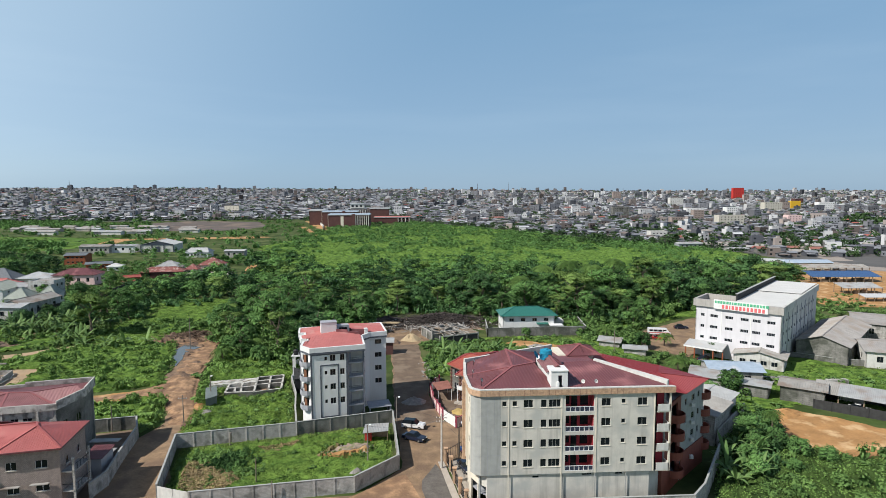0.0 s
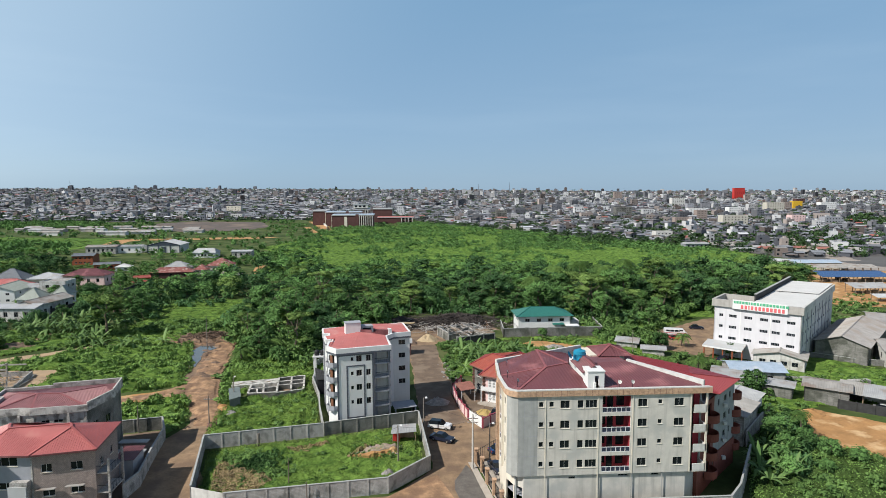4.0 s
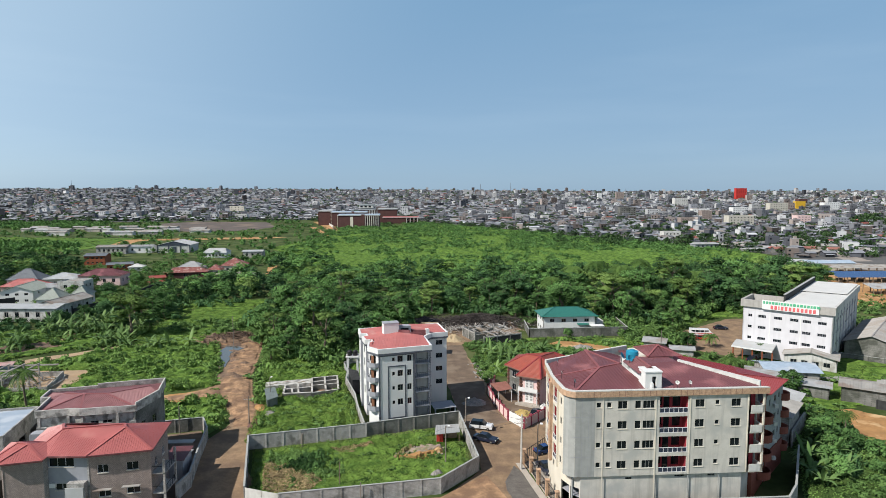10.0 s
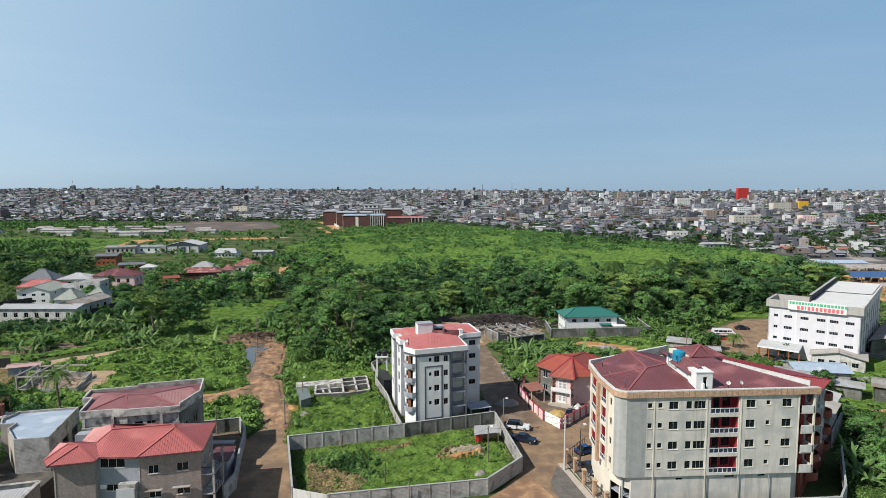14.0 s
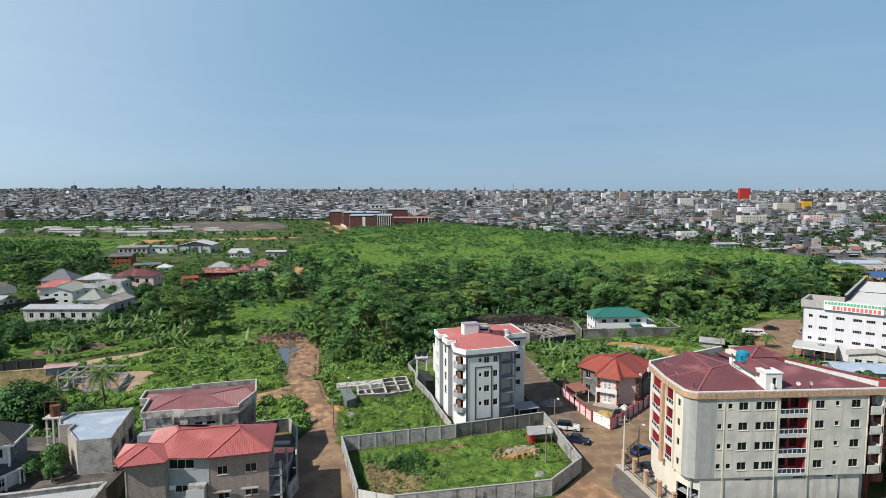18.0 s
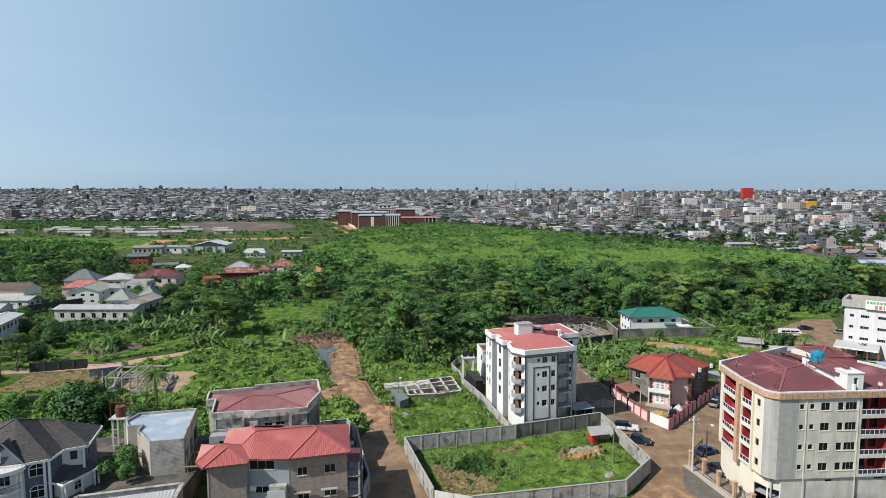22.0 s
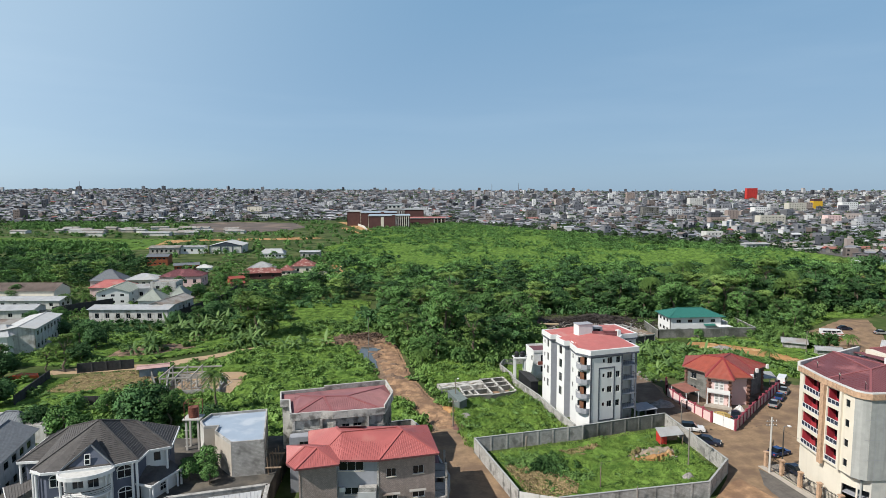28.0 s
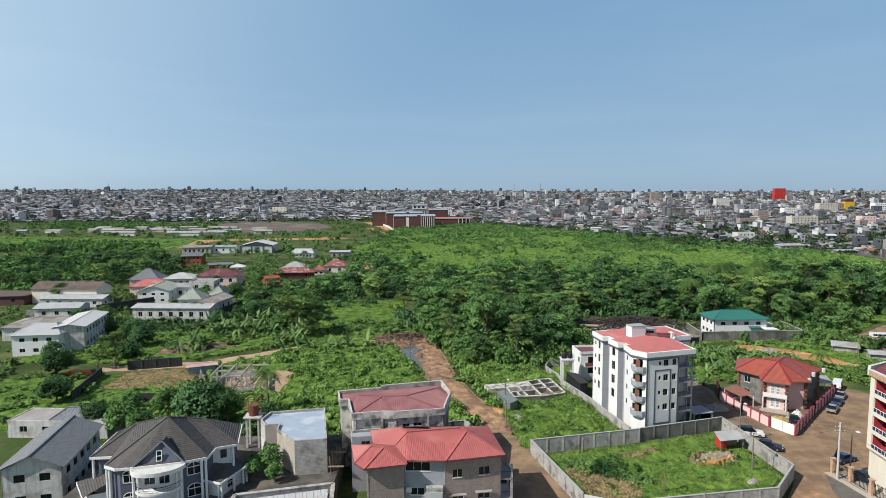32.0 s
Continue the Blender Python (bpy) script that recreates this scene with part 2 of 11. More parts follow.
M = dict(
    cream=mat("cream_render", (0.66, 0.63, 0.56), 0.85, var=0.14, scale=0.6, streak=0.6, stain=(0.40, 0.40, 0.37), stain_amount=0.42, stain_scale=0.35),
    cream_light=mat("cream_paint", (0.76, 0.70, 0.58), 0.8, var=0.06, scale=0.5, streak=0.15),
    concrete_col=mat("grey_render", (0.40, 0.41, 0.39), 0.85, var=0.12, streak=0.4),
    maroon_wall=mat("maroon_paint", (0.36, 0.03, 0.045), 0.7, var=0.12),
    brown_wall=mat("brown_red_paint", (0.25, 0.075, 0.05), 0.8, var=0.15, streak=0.3),
    stone_band=mat("stone_cladding", (0.52, 0.34, 0.22), 0.8, var=0.35, scale=2.5, bump=0.5, fine=6),
    white=mat("white_paint", (0.80, 0.80, 0.78), 0.7, var=0.05, scale=0.4, streak=0.12),
    white_dirty=mat("weathered_white_paint", (0.66, 0.65, 0.61), 0.8, var=0.1, streak=0.4, stain=(0.35, 0.34, 0.31), stain_amount=0.2),
    grey_trim=mat("grey_trim_paint", (0.115, 0.125, 0.15), 0.7, var=0.1),
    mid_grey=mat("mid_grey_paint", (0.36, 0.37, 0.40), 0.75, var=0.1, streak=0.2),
    pink=mat("pink_paint", (0.80, 0.58, 0.55), 0.8, var=0.06, streak=0.1),
    pink_dark=mat("dark_pink_paint", (0.36, 0.07, 0.10), 0.8, var=0.12),
    quoin=mat("quoin_brown", (0.23, 0.12, 0.09), 0.85, var=0.2),
    slate_wall=mat("slate_blue_paint", (0.115, 0.13, 0.175), 0.75, var=0.1),
    block=mat("concrete_block", (0.50, 0.482, 0.45), 0.92, var=0.24, scale=0.8, bump=0.5, streak=0.35, stain=(0.17, 0.165, 0.15), stain_amount=0.32, stain_scale=0.6, fine=5, course=(0.42, 0.21)),
    slab_stained=mat("stained_concrete", (0.58, 0.56, 0.51), 0.9, var=0.25, scale=0.7, bump=0.5, streak=0.6, stain=(0.12, 0.115, 0.10), stain_amount=0.5, stain_scale=0.8, fine=5),
    block_dark=mat("mossy_shaded_block", (0.25, 0.245, 0.225), 0.92, var=0.3, scale=0.8, bump=0.5, streak=0.6, stain=(0.07, 0.075, 0.06), stain_amount=0.5, fine=5, course=(0.42, 0.21)),
    brickgrey=mat("unrendered_brick", (0.42, 0.34, 0.30), 0.92, var=0.15, scale=1.5, bump=0.5, fine=7, streak=0.15, course=(0.3, 0.15)),
    black_wall=mat("black_shaded_wall", (0.045, 0.045, 0.045), 0.9, var=0.35, streak=0.3),
    roof_maroon=mat("maroon_roof_sheet", (0.165, 0.056, 0.06), 0.5, 0.0, var=0.14, scale=0.35, bump=0.1, stain=(0.27, 0.11, 0.11), stain_amount=0.25, spec=0.5),
    roof_faded=mat("faded_maroon_sheet", (0.31, 0.135, 0.135), 0.6, 0.0, var=0.25, scale=0.5, bump=0.1, stain=(0.20, 0.085, 0.09), stain_amount=0.4, spec=0.4),
    roof_ash=mat("ash_grey_sheet", (0.36, 0.34, 0.32), 0.7, var=0.25, scale=0.5, bump=0.1, stain=(0.24, 0.20, 0.17), stain_amount=0.35),
    roof_red=mat("red_roof_sheet", (0.42, 0.115, 0.105), 0.5, 0.0, var=0.14, scale=0.4, bump=0.1, stain=(0.38, 0.14, 0.12), stain_amount=0.2, spec=0.5),
    roof_bright=mat("bright_red_roof_sheet", (0.30, 0.04, 0.042), 0.45, var=0.12, bump=0.1, spec=0.5),
    roof_orange=mat("orange_red_tile_sheet", (0.34, 0.08, 0.052), 0.5, var=0.22, scale=0.9, bump=0.3, stain=(0.28, 0.06, 0.05), stain_amount=0.2),
    roof_salmon=mat("salmon_roof", (0.50, 0.16, 0.145), 0.7, var=0.12, scale=0.6, stain=(0.42, 0.2, 0.18), stain_amount=0.25),
    roof_green=mat("green_roof_sheet", (0.03, 0.16, 0.13), 0.5, var=0.15),
    roof_dark=mat("dark_brown_roof_tile", (0.088, 0.08, 0.075), 0.7, var=0.3, scale=1.5, bump=0.4, island=0.12),
    roof_slate=mat("slate_grey_roof_tile", (0.17, 0.185, 0.20), 0.7, var=0.25, scale=1.5, bump=0.3, island=0.1),
    roof_zinc=mat("weathered_zinc_sheet", (0.42, 0.425, 0.42), 0.55, 0.1, var=0.2, scale=0.5, stain=(0.25, 0.21, 0.18), stain_amount=0.35),
    roof_tile_old=mat("old_brown_tiles", (0.17, 0.13, 0.11), 0.9, var=0.25, scale=0.5, stain=(0.09, 0.07, 0.06), stain_amount=0.4),
    dark_field=mat("dark_ploughed_earth", (0.12, 0.095, 0.08), 0.95, var=0.3, scale=0.05, stain=(0.19, 0.14, 0.10), stain_amount=0.35, stain_scale=0.03),
    roof_old=mat("old_grey_sheet", (0.34, 0.325, 0.30), 0.8, var=0.22, scale=0.4, stain=(0.2, 0.15, 0.12), stain_amount=0.4),
    roof_pale=mat("pale_roof_sheet", (0.50, 0.51, 0.51), 0.6, var=0.12, scale=0.4, stain=(0.4, 0.38, 0.35), stain_amount=0.2),
    roof_blue=mat("light_blue_roof_membrane", (0.360, 0.432, 0.518), 0.6, var=0.08, scale=0.5, stain=(0.42, 0.46, 0.5), stain_amount=0.3),
    roof_bluesheet=mat("pale_blue_roof_sheet", (0.36, 0.44, 0.53), 0.5, var=0.15, stain=(0.45, 0.46, 0.46), stain_amount=0.25),
    roof_navy=mat("navy_roof_sheet", (0.05, 0.11, 0.24), 0.5, var=0.15),
    ridge_cap=mat("ridge_cap_sheet", (0.30, 0.10, 0.10), 0.5, var=0.1),
    glass=mat("window_glass", (0.012, 0.016, 0.02), 0.08, var=0.2, bump=0, spec=0.3),
    frame_al=mat("aluminium_frame", (0.42, 0.42, 0.41), 0.5, 0.3, var=0.06, bump=0),
    dark_metal=mat("dark_metal", (0.03, 0.03, 0.035), 0.5, 0.5, var=0.2, bump=0),
    rail_white=mat("white_railing", (0.72, 0.72, 0.74), 0.5, var=0.05, bump=0),
    rail_blue=mat("blue_tinted_rail_panel", (0.045, 0.055, 0.085), 0.25, var=0.15, bump=0),
    wood=mat("weathered_timber", (0.30, 0.22, 0.15), 0.9, var=0.35, scale=2, objvar=0.2),
    wood_grey=mat("grey_timber", (0.38, 0.35, 0.31), 0.9, var=0.3, scale=2, island=0.25),
    doorwood=mat("brown_door", (0.19, 0.085, 0.045), 0.6, var=0.2),
    brush=mat("dry_brown_brush", (0.15, 0.10, 0.07), 0.95, var=0.4, scale=1.5, island=0.5),
    charred=mat("burnt_brush", (0.055, 0.045, 0.04), 0.95, var=0.5, scale=1.5, island=0.5),
    tank_blue=mat("blue_plastic_tank", (0.02, 0.27, 0.42), 0.45, var=0.08, bump=0),
    tank_black=mat("black_plastic_tank", (0.02, 0.02, 0.022), 0.5, var=0.2, bump=0),
    rust=mat("rusty_iron", (0.20, 0.07, 0.045), 0.85, var=0.35, scale=3),
    container=mat("grey_green_shed_sheet", (0.14, 0.17, 0.165), 0.6, var=0.15),
    dirt=mat("bare_laterite_road", (0.285, 0.19, 0.112), 0.95, var=0.35, scale=0.5, bump=0.7, fine=2.6, stain=(0.14, 0.092, 0.06), stain_amount=0.5, stain_scale=0.22),
    dirt_light=mat("pale_dry_dirt", (0.42, 0.30, 0.185), 0.95, var=0.25, scale=0.3, bump=0.5, fine=2.5, stain=(0.34, 0.22, 0.12), stain_amount=0.3),
    dirt_orange=mat("orange_laterite", (0.42, 0.225, 0.085), 0.95, var=0.3, scale=0.3, bump=0.5, fine=2.0, stain=(0.56, 0.38, 0.2), stain_amount=0.3),
    churn=mat("churned_track_earth", (0.37, 0.225, 0.125), 0.95, var=0.5, scale=0.5, bump=1.0, fine=2.2, stain=(0.17, 0.10, 0.06), stain_amount=0.65, stain_scale=0.3),
    rubble_soil=mat("rubble_strewn_soil", (0.36, 0.28, 0.22), 0.95, var=0.4, scale=0.8, bump=1.0, fine=3, stain=(0.17, 0.17, 0.09), stain_amount=0.5, stain_scale=0.6),
    mud=mat("churned_brown_mud", (0.165, 0.108, 0.075), 0.9, var=0.4, scale=0.8, bump=0.8, fine=3, stain=(0.32, 0.21, 0.13), stain_amount=0.4),
    yard_dark=mat("dark_yard_ground", (0.085, 0.078, 0.068), 0.9, var=0.4, scale=0.5, bump=0.4, fine=3, stain=(0.14, 0.12, 0.095), stain_amount=0.4),
    dirt_dark=mat("dirty_shaded_tarmac", (0.17, 0.12, 0.082), 0.95, var=0.3, scale=0.4, bump=0.4, fine=3, stain=(0.2, 0.15, 0.105), stain_amount=0.4, stain_scale=0.2),
    roof_rust=mat("faded_red_sheet_roof", (0.27, 0.095, 0.08), 0.75, var=0.3, scale=0.5, stain=(0.42, 0.32, 0.28), stain_amount=0.3, stain_scale=0.7),
    roof_brown=mat("faded_brown_roof_sheet", (0.30, 0.13, 0.10), 0.7, var=0.2, scale=0.8),
    shed_blue=mat("blue_grey_painted_sheet", (0.22, 0.29, 0.36), 0.6, var=0.2, scale=1.0),
    roof_fadedpink=mat("faded_pink_sheet", (0.55, 0.36, 0.33), 0.7, var=0.2, scale=0.8),
    street=mat("pale_town_street", (0.33, 0.285, 0.245), 0.95, var=0.25, scale=0.1, bump=0.2),
    red_gravel=mat("dark_red_gravel", (0.16, 0.085, 0.07), 0.95, var=0.4, scale=1.5, bump=0.8, fine=4),
    thicket_sod=mat("thicket_floor_painted_shade", (0.05, 0.085, 0.022), 0.95, var=0.4, scale=0.5, bump=0.8, fine=3, spec=0.1),
    roof_olive=mat("olive_grey_sheet", (0.33, 0.36, 0.31), 0.65, var=0.15, scale=0.5),
    hall_white=mat("dull_white_render", (0.70, 0.685, 0.71), 0.8, var=0.07, scale=0.4, streak=0.2),
    dry_sod=mat("dried_brown_weeds", (0.25, 0.19, 0.10), 0.95, var=0.4, scale=0.7, bump=0.9, fine=4, stain=(0.11, 0.13, 0.04), stain_amount=0.5, stain_scale=0.5, spec=0.1),
    asphalt=mat("dark_gravel_asphalt", (0.14, 0.125, 0.11), 0.95, var=0.4, scale=0.6, bump=0.5, fine=4),
    gravel=mat("grey_gravel", (0.30, 0.28, 0.26), 0.95, var=0.35, scale=2, island=0.3),
    sand=mat("building_sand", (0.44, 0.34, 0.21), 0.95, var=0.15, bump=0.4),
    paving=mat("concrete_paving", (0.45, 0.40, 0.34), 0.9, var=0.15, scale=0.8),
    water=mat("puddle_water", (0.10, 0.10, 0.085), 0.04, var=0.15, bump=0.0, spec=0.6),
    bark=mat("bark", (0.19, 0.15, 0.11), 0.95, var=0.3, scale=3, bump=0.5),
    pole_wood=mat("pole_timber", (0.23, 0.20, 0.17), 0.9, var=0.2, scale=3),
    pole_conc=mat("pale_concrete_pole", (0.55, 0.53, 0.49), 0.85, var=0.12, scale=2),
    ground=mat("grassy_ground", (0.055, 0.085, 0.024), 0.95, var=0.5, scale=0.06, bump=0.6, fine=0.9, stain=(0.10, 0.115, 0.045), stain_amount=0.5, stain_scale=0.09, spec=0.1),
    city_ground=mat("town_dust_ground", (0.11, 0.105, 0.10), 0.95, var=0.25, scale=0.03, bump=0, fine=0.3),
    grass_pale=mat("cropped_pale_grass", (0.115, 0.205, 0.035), 0.95, var=0.3, scale=0.05, bump=0.5, fine=0.6, stain=(0.06, 0.12, 0.02), stain_amount=0.55, stain_scale=0.025, spec=0.1),
    sign_red=mat("sign_red", (0.75, 0.16, 0.17), 0.6, var=0.08, bump=0),
    roof_white=mat("white_roof_sheet", (0.66, 0.65, 0.62), 0.6, var=0.06, scale=0.3, stain=(0.5, 0.48, 0.45), stain_amount=0.15),
    parapet_grey=mat("grey_beige_render", (0.43, 0.41, 0.38), 0.85, var=0.1, streak=0.4),
    red_paint=mat("red_paint", (0.55, 0.04, 0.03), 0.6, var=0.1, bump=0),
    brick_red=mat("red_brick", (0.11, 0.05, 0.045), 0.9, var=0.2, scale=0.2),
    yellow_sheet=mat("dull_yellow_tarpaulin", (0.42, 0.30, 0.10), 0.7, var=0.25, scale=1.0),
    yellow=mat("yellow_paint", (0.75, 0.45, 0.03), 0.6, var=0.06, bump=0),
    navy_wall=mat("navy_sheet_wall", (0.05, 0.065, 0.09), 0.6, var=0.15),
    white_stained=mat("streaked_old_white_paint", (0.60, 0.59, 0.565), 0.85, var=0.14, streak=0.75, stain=(0.27, 0.255, 0.225), stain_amount=0.36, stain_scale=0.5),
    cream_grey=mat("weathered_cream_render", (0.58, 0.55, 0.47), 0.85, var=0.1, scale=0.2, streak=0.3),
    orange_wall=mat("orange_paint", (0.30, 0.085, 0.035), 0.7, var=0.2),
    sign_green=mat("sign_green", (0.10, 0.45, 0.25), 0.6, var=0.1, bump=0),
    cloth_orange=mat("orange_tarpaulin", (0.75, 0.13, 0.04), 0.6, var=0.15),
    mast=mat("mast_steel", (0.22, 0.22, 0.23), 0.6, 0.5, var=0.1, bump=0),
    tyre=mat("tyre_rubber", (0.015, 0.015, 0.015), 0.9, var=0.2, bump=0),
    rim=mat("alloy_rim", (0.5, 0.5, 0.5), 0.35, 0.8, var=0.05, bump=0),
    car_white=mat("white_car_paint", (0.8, 0.8, 0.8), 0.25, var=0.02, bump=0),
    car_dark=mat("dark_blue_car_paint", (0.02, 0.025, 0.045), 0.2, var=0.05, bump=0),
    car_silver=mat("silver_car_paint", (0.42, 0.43, 0.43), 0.3, 0.3, var=0.04, bump=0),
    car_blue=mat("blue_car_paint", (0.03, 0.07, 0.2), 0.25, var=0.05, bump=0),
    car_red=mat("red_car_paint", (0.35, 0.02, 0.02), 0.3, var=0.05, bump=0),
    lamp_glass=mat("lamp_lens", (0.7, 0.68, 0.6), 0.2, var=0.03, bump=0),
    dry=mat("dry_weeds", (0.36, 0.27, 0.14), 0.95, var=0.3, scale=0.8, bump=0, island=0.3),
    # near-black tones paint shade between leaves into the colour; blue raised for haze
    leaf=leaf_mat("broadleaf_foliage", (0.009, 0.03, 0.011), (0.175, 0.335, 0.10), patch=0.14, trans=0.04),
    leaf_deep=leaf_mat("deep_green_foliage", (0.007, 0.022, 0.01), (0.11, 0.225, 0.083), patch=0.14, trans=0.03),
    leaf_lime=leaf_mat("yellow_green_foliage", (0.035, 0.075, 0.016), (0.235, 0.35, 0.10), patch=0.14, trans=0.05),
    leaf_town=leaf_mat("dusty_town_foliage", (0.012, 0.03, 0.014), (0.085, 0.15, 0.055), patch=0.05, trans=0.04),
    leaf_bright=leaf_mat("bright_shrub_foliage", (0.022, 0.06, 0.017), (0.185, 0.31, 0.092), patch=0.3, trans=0.05),
    leaf_field=leaf_mat("fresh_field_foliage", (0.035, 0.085, 0.018), (0.24, 0.39, 0.105), patch=0.3, trans=0.06),
    leaf_banana=leaf_mat("banana_leaf", (0.05, 0.115, 0.035), (0.22, 0.33, 0.115), 0.4, 0.1, 0.12),
    leaf_palm=leaf_mat("palm_leaf", (0.025, 0.06, 0.014), (0.14, 0.23, 0.06), 0.5, 0.1, 0.1),
    grass=leaf_mat("grass_blades", (0.05, 0.10, 0.018), (0.26, 0.38, 0.092), 0.6, 0.3, 0.08),
    grass_sod=mat("matted_grass", (0.14, 0.235, 0.045), 0.95, var=0.5, scale=0.35, bump=0.9, fine=3.5, stain=(0.04, 0.085, 0.016), stain_amount=0.55, stain_scale=0.45, spec=0.1),
)
# town greys lean blue, a little distance haze put into their colour
for i, (c, v) in enumerate((((0.17, 0.175, 0.19), 0.4), ((0.55, 0.55, 0.55), 0.3), ((0.14, 0.115, 0.105), 0.4), ((0.34, 0.29, 0.265), 0.35), ((0.085, 0.09, 0.105), 0.5))):
    M["town_wall_%d" % i] = mat("town_wall_%d" % i, c, 0.9, var=v * 0.3, scale=0.02, bump=0, island=v, fine=0.3)
for i, (c, v) in enumerate((((0.22, 0.23, 0.25), 0.45), ((0.145, 0.12, 0.11), 0.4), ((0.085, 0.088, 0.097), 0.4), ((0.44, 0.45, 0.465), 0.3), ((0.27, 0.255, 0.245), 0.3), ((0.30, 0.09, 0.07), 0.4))):
    M["town_roof_%d" % i] = mat("town_roof_%d" % i, c, 0.75, var=v * 0.4, scale=0.12, bump=0, island=v, fine=0.6)


# ---------- mesh helpers ----------
class B:
    """Collects vertices and faces of one mesh."""

    def __init__(self):
        self.v, self.f = [], []

    def add(self, pts, faces):
        k = len(self.v)
        self.v.extend(tuple(p) for p in pts)
        self.f.extend(tuple(k + i for i in f) for f in faces)
        return self

    def poly(self, *pts):
        return self.add(pts, [tuple(range(len(pts)))])

    def box(self, x0, y0, z0, x1, y1, z1):
        return self.hexa([(x0, y0), (x1, y0), (x1, y1), (x0, y1)], z0, z1)

    def hexa(self, poly, z0, z1):
        n = len(poly)
        z0 = z0 if isinstance(z0, (list, tuple)) else [z0] * n
        z1 = z1 if isinstance(z1, (list, tuple)) else [z1] * n
        pts = [(p[0], p[1], z0[i]) for i, p in enumerate(poly)] + [(p[0], p[1], z1[i]) for i, p in enumerate(poly)]
        return self.add(pts, [tuple(range(n - 1, -1, -1)), tuple(range(n, 2 * n))] + [(i, (i + 1) % n, n + (i + 1) % n, n + i) for i in range(n)])

    def tube(self, p, q, r0, r1=None, n=8):
        r1 = r0 if r1 is None else r1
        p, q = Vector(p), Vector(q)
        d = (q - p).normalized()
        a = d.orthogonal().normalized()
        b = d.cross(a)
        pts = [tuple(c + (a * math.cos(2 * math.pi * i / n) + b * math.sin(2 * math.pi * i / n)) * r) for c, r in ((p, r0), (q, r1)) for i in range(n)]
        return self.add(pts, [tuple(range(n - 1, -1, -1)), tuple(range(n, 2 * n))] + [(i, (i + 1) % n, n + (i + 1) % n, n + i) for i in range(n)])

    def beam(self, p, q, w, h):
        """A squared bar from p to q, w wide and h high."""
        p, q = Vector(p), Vector(q)
        d = (q - p).normalized()
        s = d.cross(Vector((0, 0, 1)))
        s = s.normalized() if s.length > 1e-4 else Vector((1, 0, 0))
        u = s.cross(d)
        pts = [tuple(c + s * a * w / 2 + u * b * h / 2) for c in (p, q) for a, b in ((-1, -1), (1, -1), (1, 1), (-1, 1))]
        return self.add(pts, [(3, 2, 1, 0), (4, 5, 6, 7)] + [(i, (i + 1) % 4, 4 + (i + 1) % 4, 4 + i) for i in range(4)])

    def mesh(self, name, material, smooth=False):
        me = bpy.data.meshes.new(name)
        me.from_pydata(self.v, [], self.f)
        me.materials.append(material)
        if smooth:
            me.shade_smooth()
        me.update()
        return me


def part(name, b, material=None, parent=None, label="", m=None, smooth=False):
    """One mesh object under a thing or a part; b: a B, or a mesh that others share."""
    me = b.mesh(name, material, smooth) if isinstance(b, B) else b
    ob = new(name, me)
    ob.parent = parent
    if m is not None:
        ob.matrix_basis = m
    return tagged(ob, label)


def thing(name, label, category, x=0, y=0, z=0, rz=0, group="", kind=""):
    e = new(name)
    e.empty_display_size = 0.5
    e.matrix_basis = pose(x, y, z, 0, 0, rz)
    return tagged(e, label, category, group, kind)


def big_mesh(name, verts, faces_n, material):
    """A mesh of loose polygons with faces_n corners each, from an array of corners."""
    n = len(verts) // faces_n
    me = bpy.data.meshes.new(name)
    me.vertices.add(n * faces_n)
    me.vertices.foreach_set("co", np.ascontiguousarray(verts[: n * faces_n], dtype=np.float32).ravel())
    me.loops.add(n * faces_n)
    me.loops.foreach_set("vertex_index", np.arange(n * faces_n, dtype=np.int32))
    me.polygons.add(n)
    me.polygons.foreach_set("loop_start", np.arange(0, n * faces_n, faces_n, dtype=np.int32))
    me.update(calc_edges=True)
    me.materials.append(material)
    return me


def inside(poly, x, y):
    hit = False
    for (x0, y0), (x1, y1) in zip(poly, poly[1:] + poly[:1]):
        if (y0 > y) != (y1 > y) and x < (x1 - x0) * (y - y0) / (y1 - y0) + x0:
            hit = not hit
    return hit


def offset_poly(poly, d):
    """The polygon (counter-clockwise) grown outwards by d."""
    out = []
    n = len(poly)
    for i in range(n):
        p, a, b = Vector(poly[i]), Vector(poly[i - 1]), Vector(poly[(i + 1) % n])
        n1 = Vector(((p - a).y, -(p - a).x)).normalized()
        n2 = Vector(((b - p).y, -(b - p).x)).normalized()
        k = n1 + n2
        k = k / max(0.35, k.length_squared / 2)
        out.append((p.x + k.x * d, p.y + k.y * d))
    return out


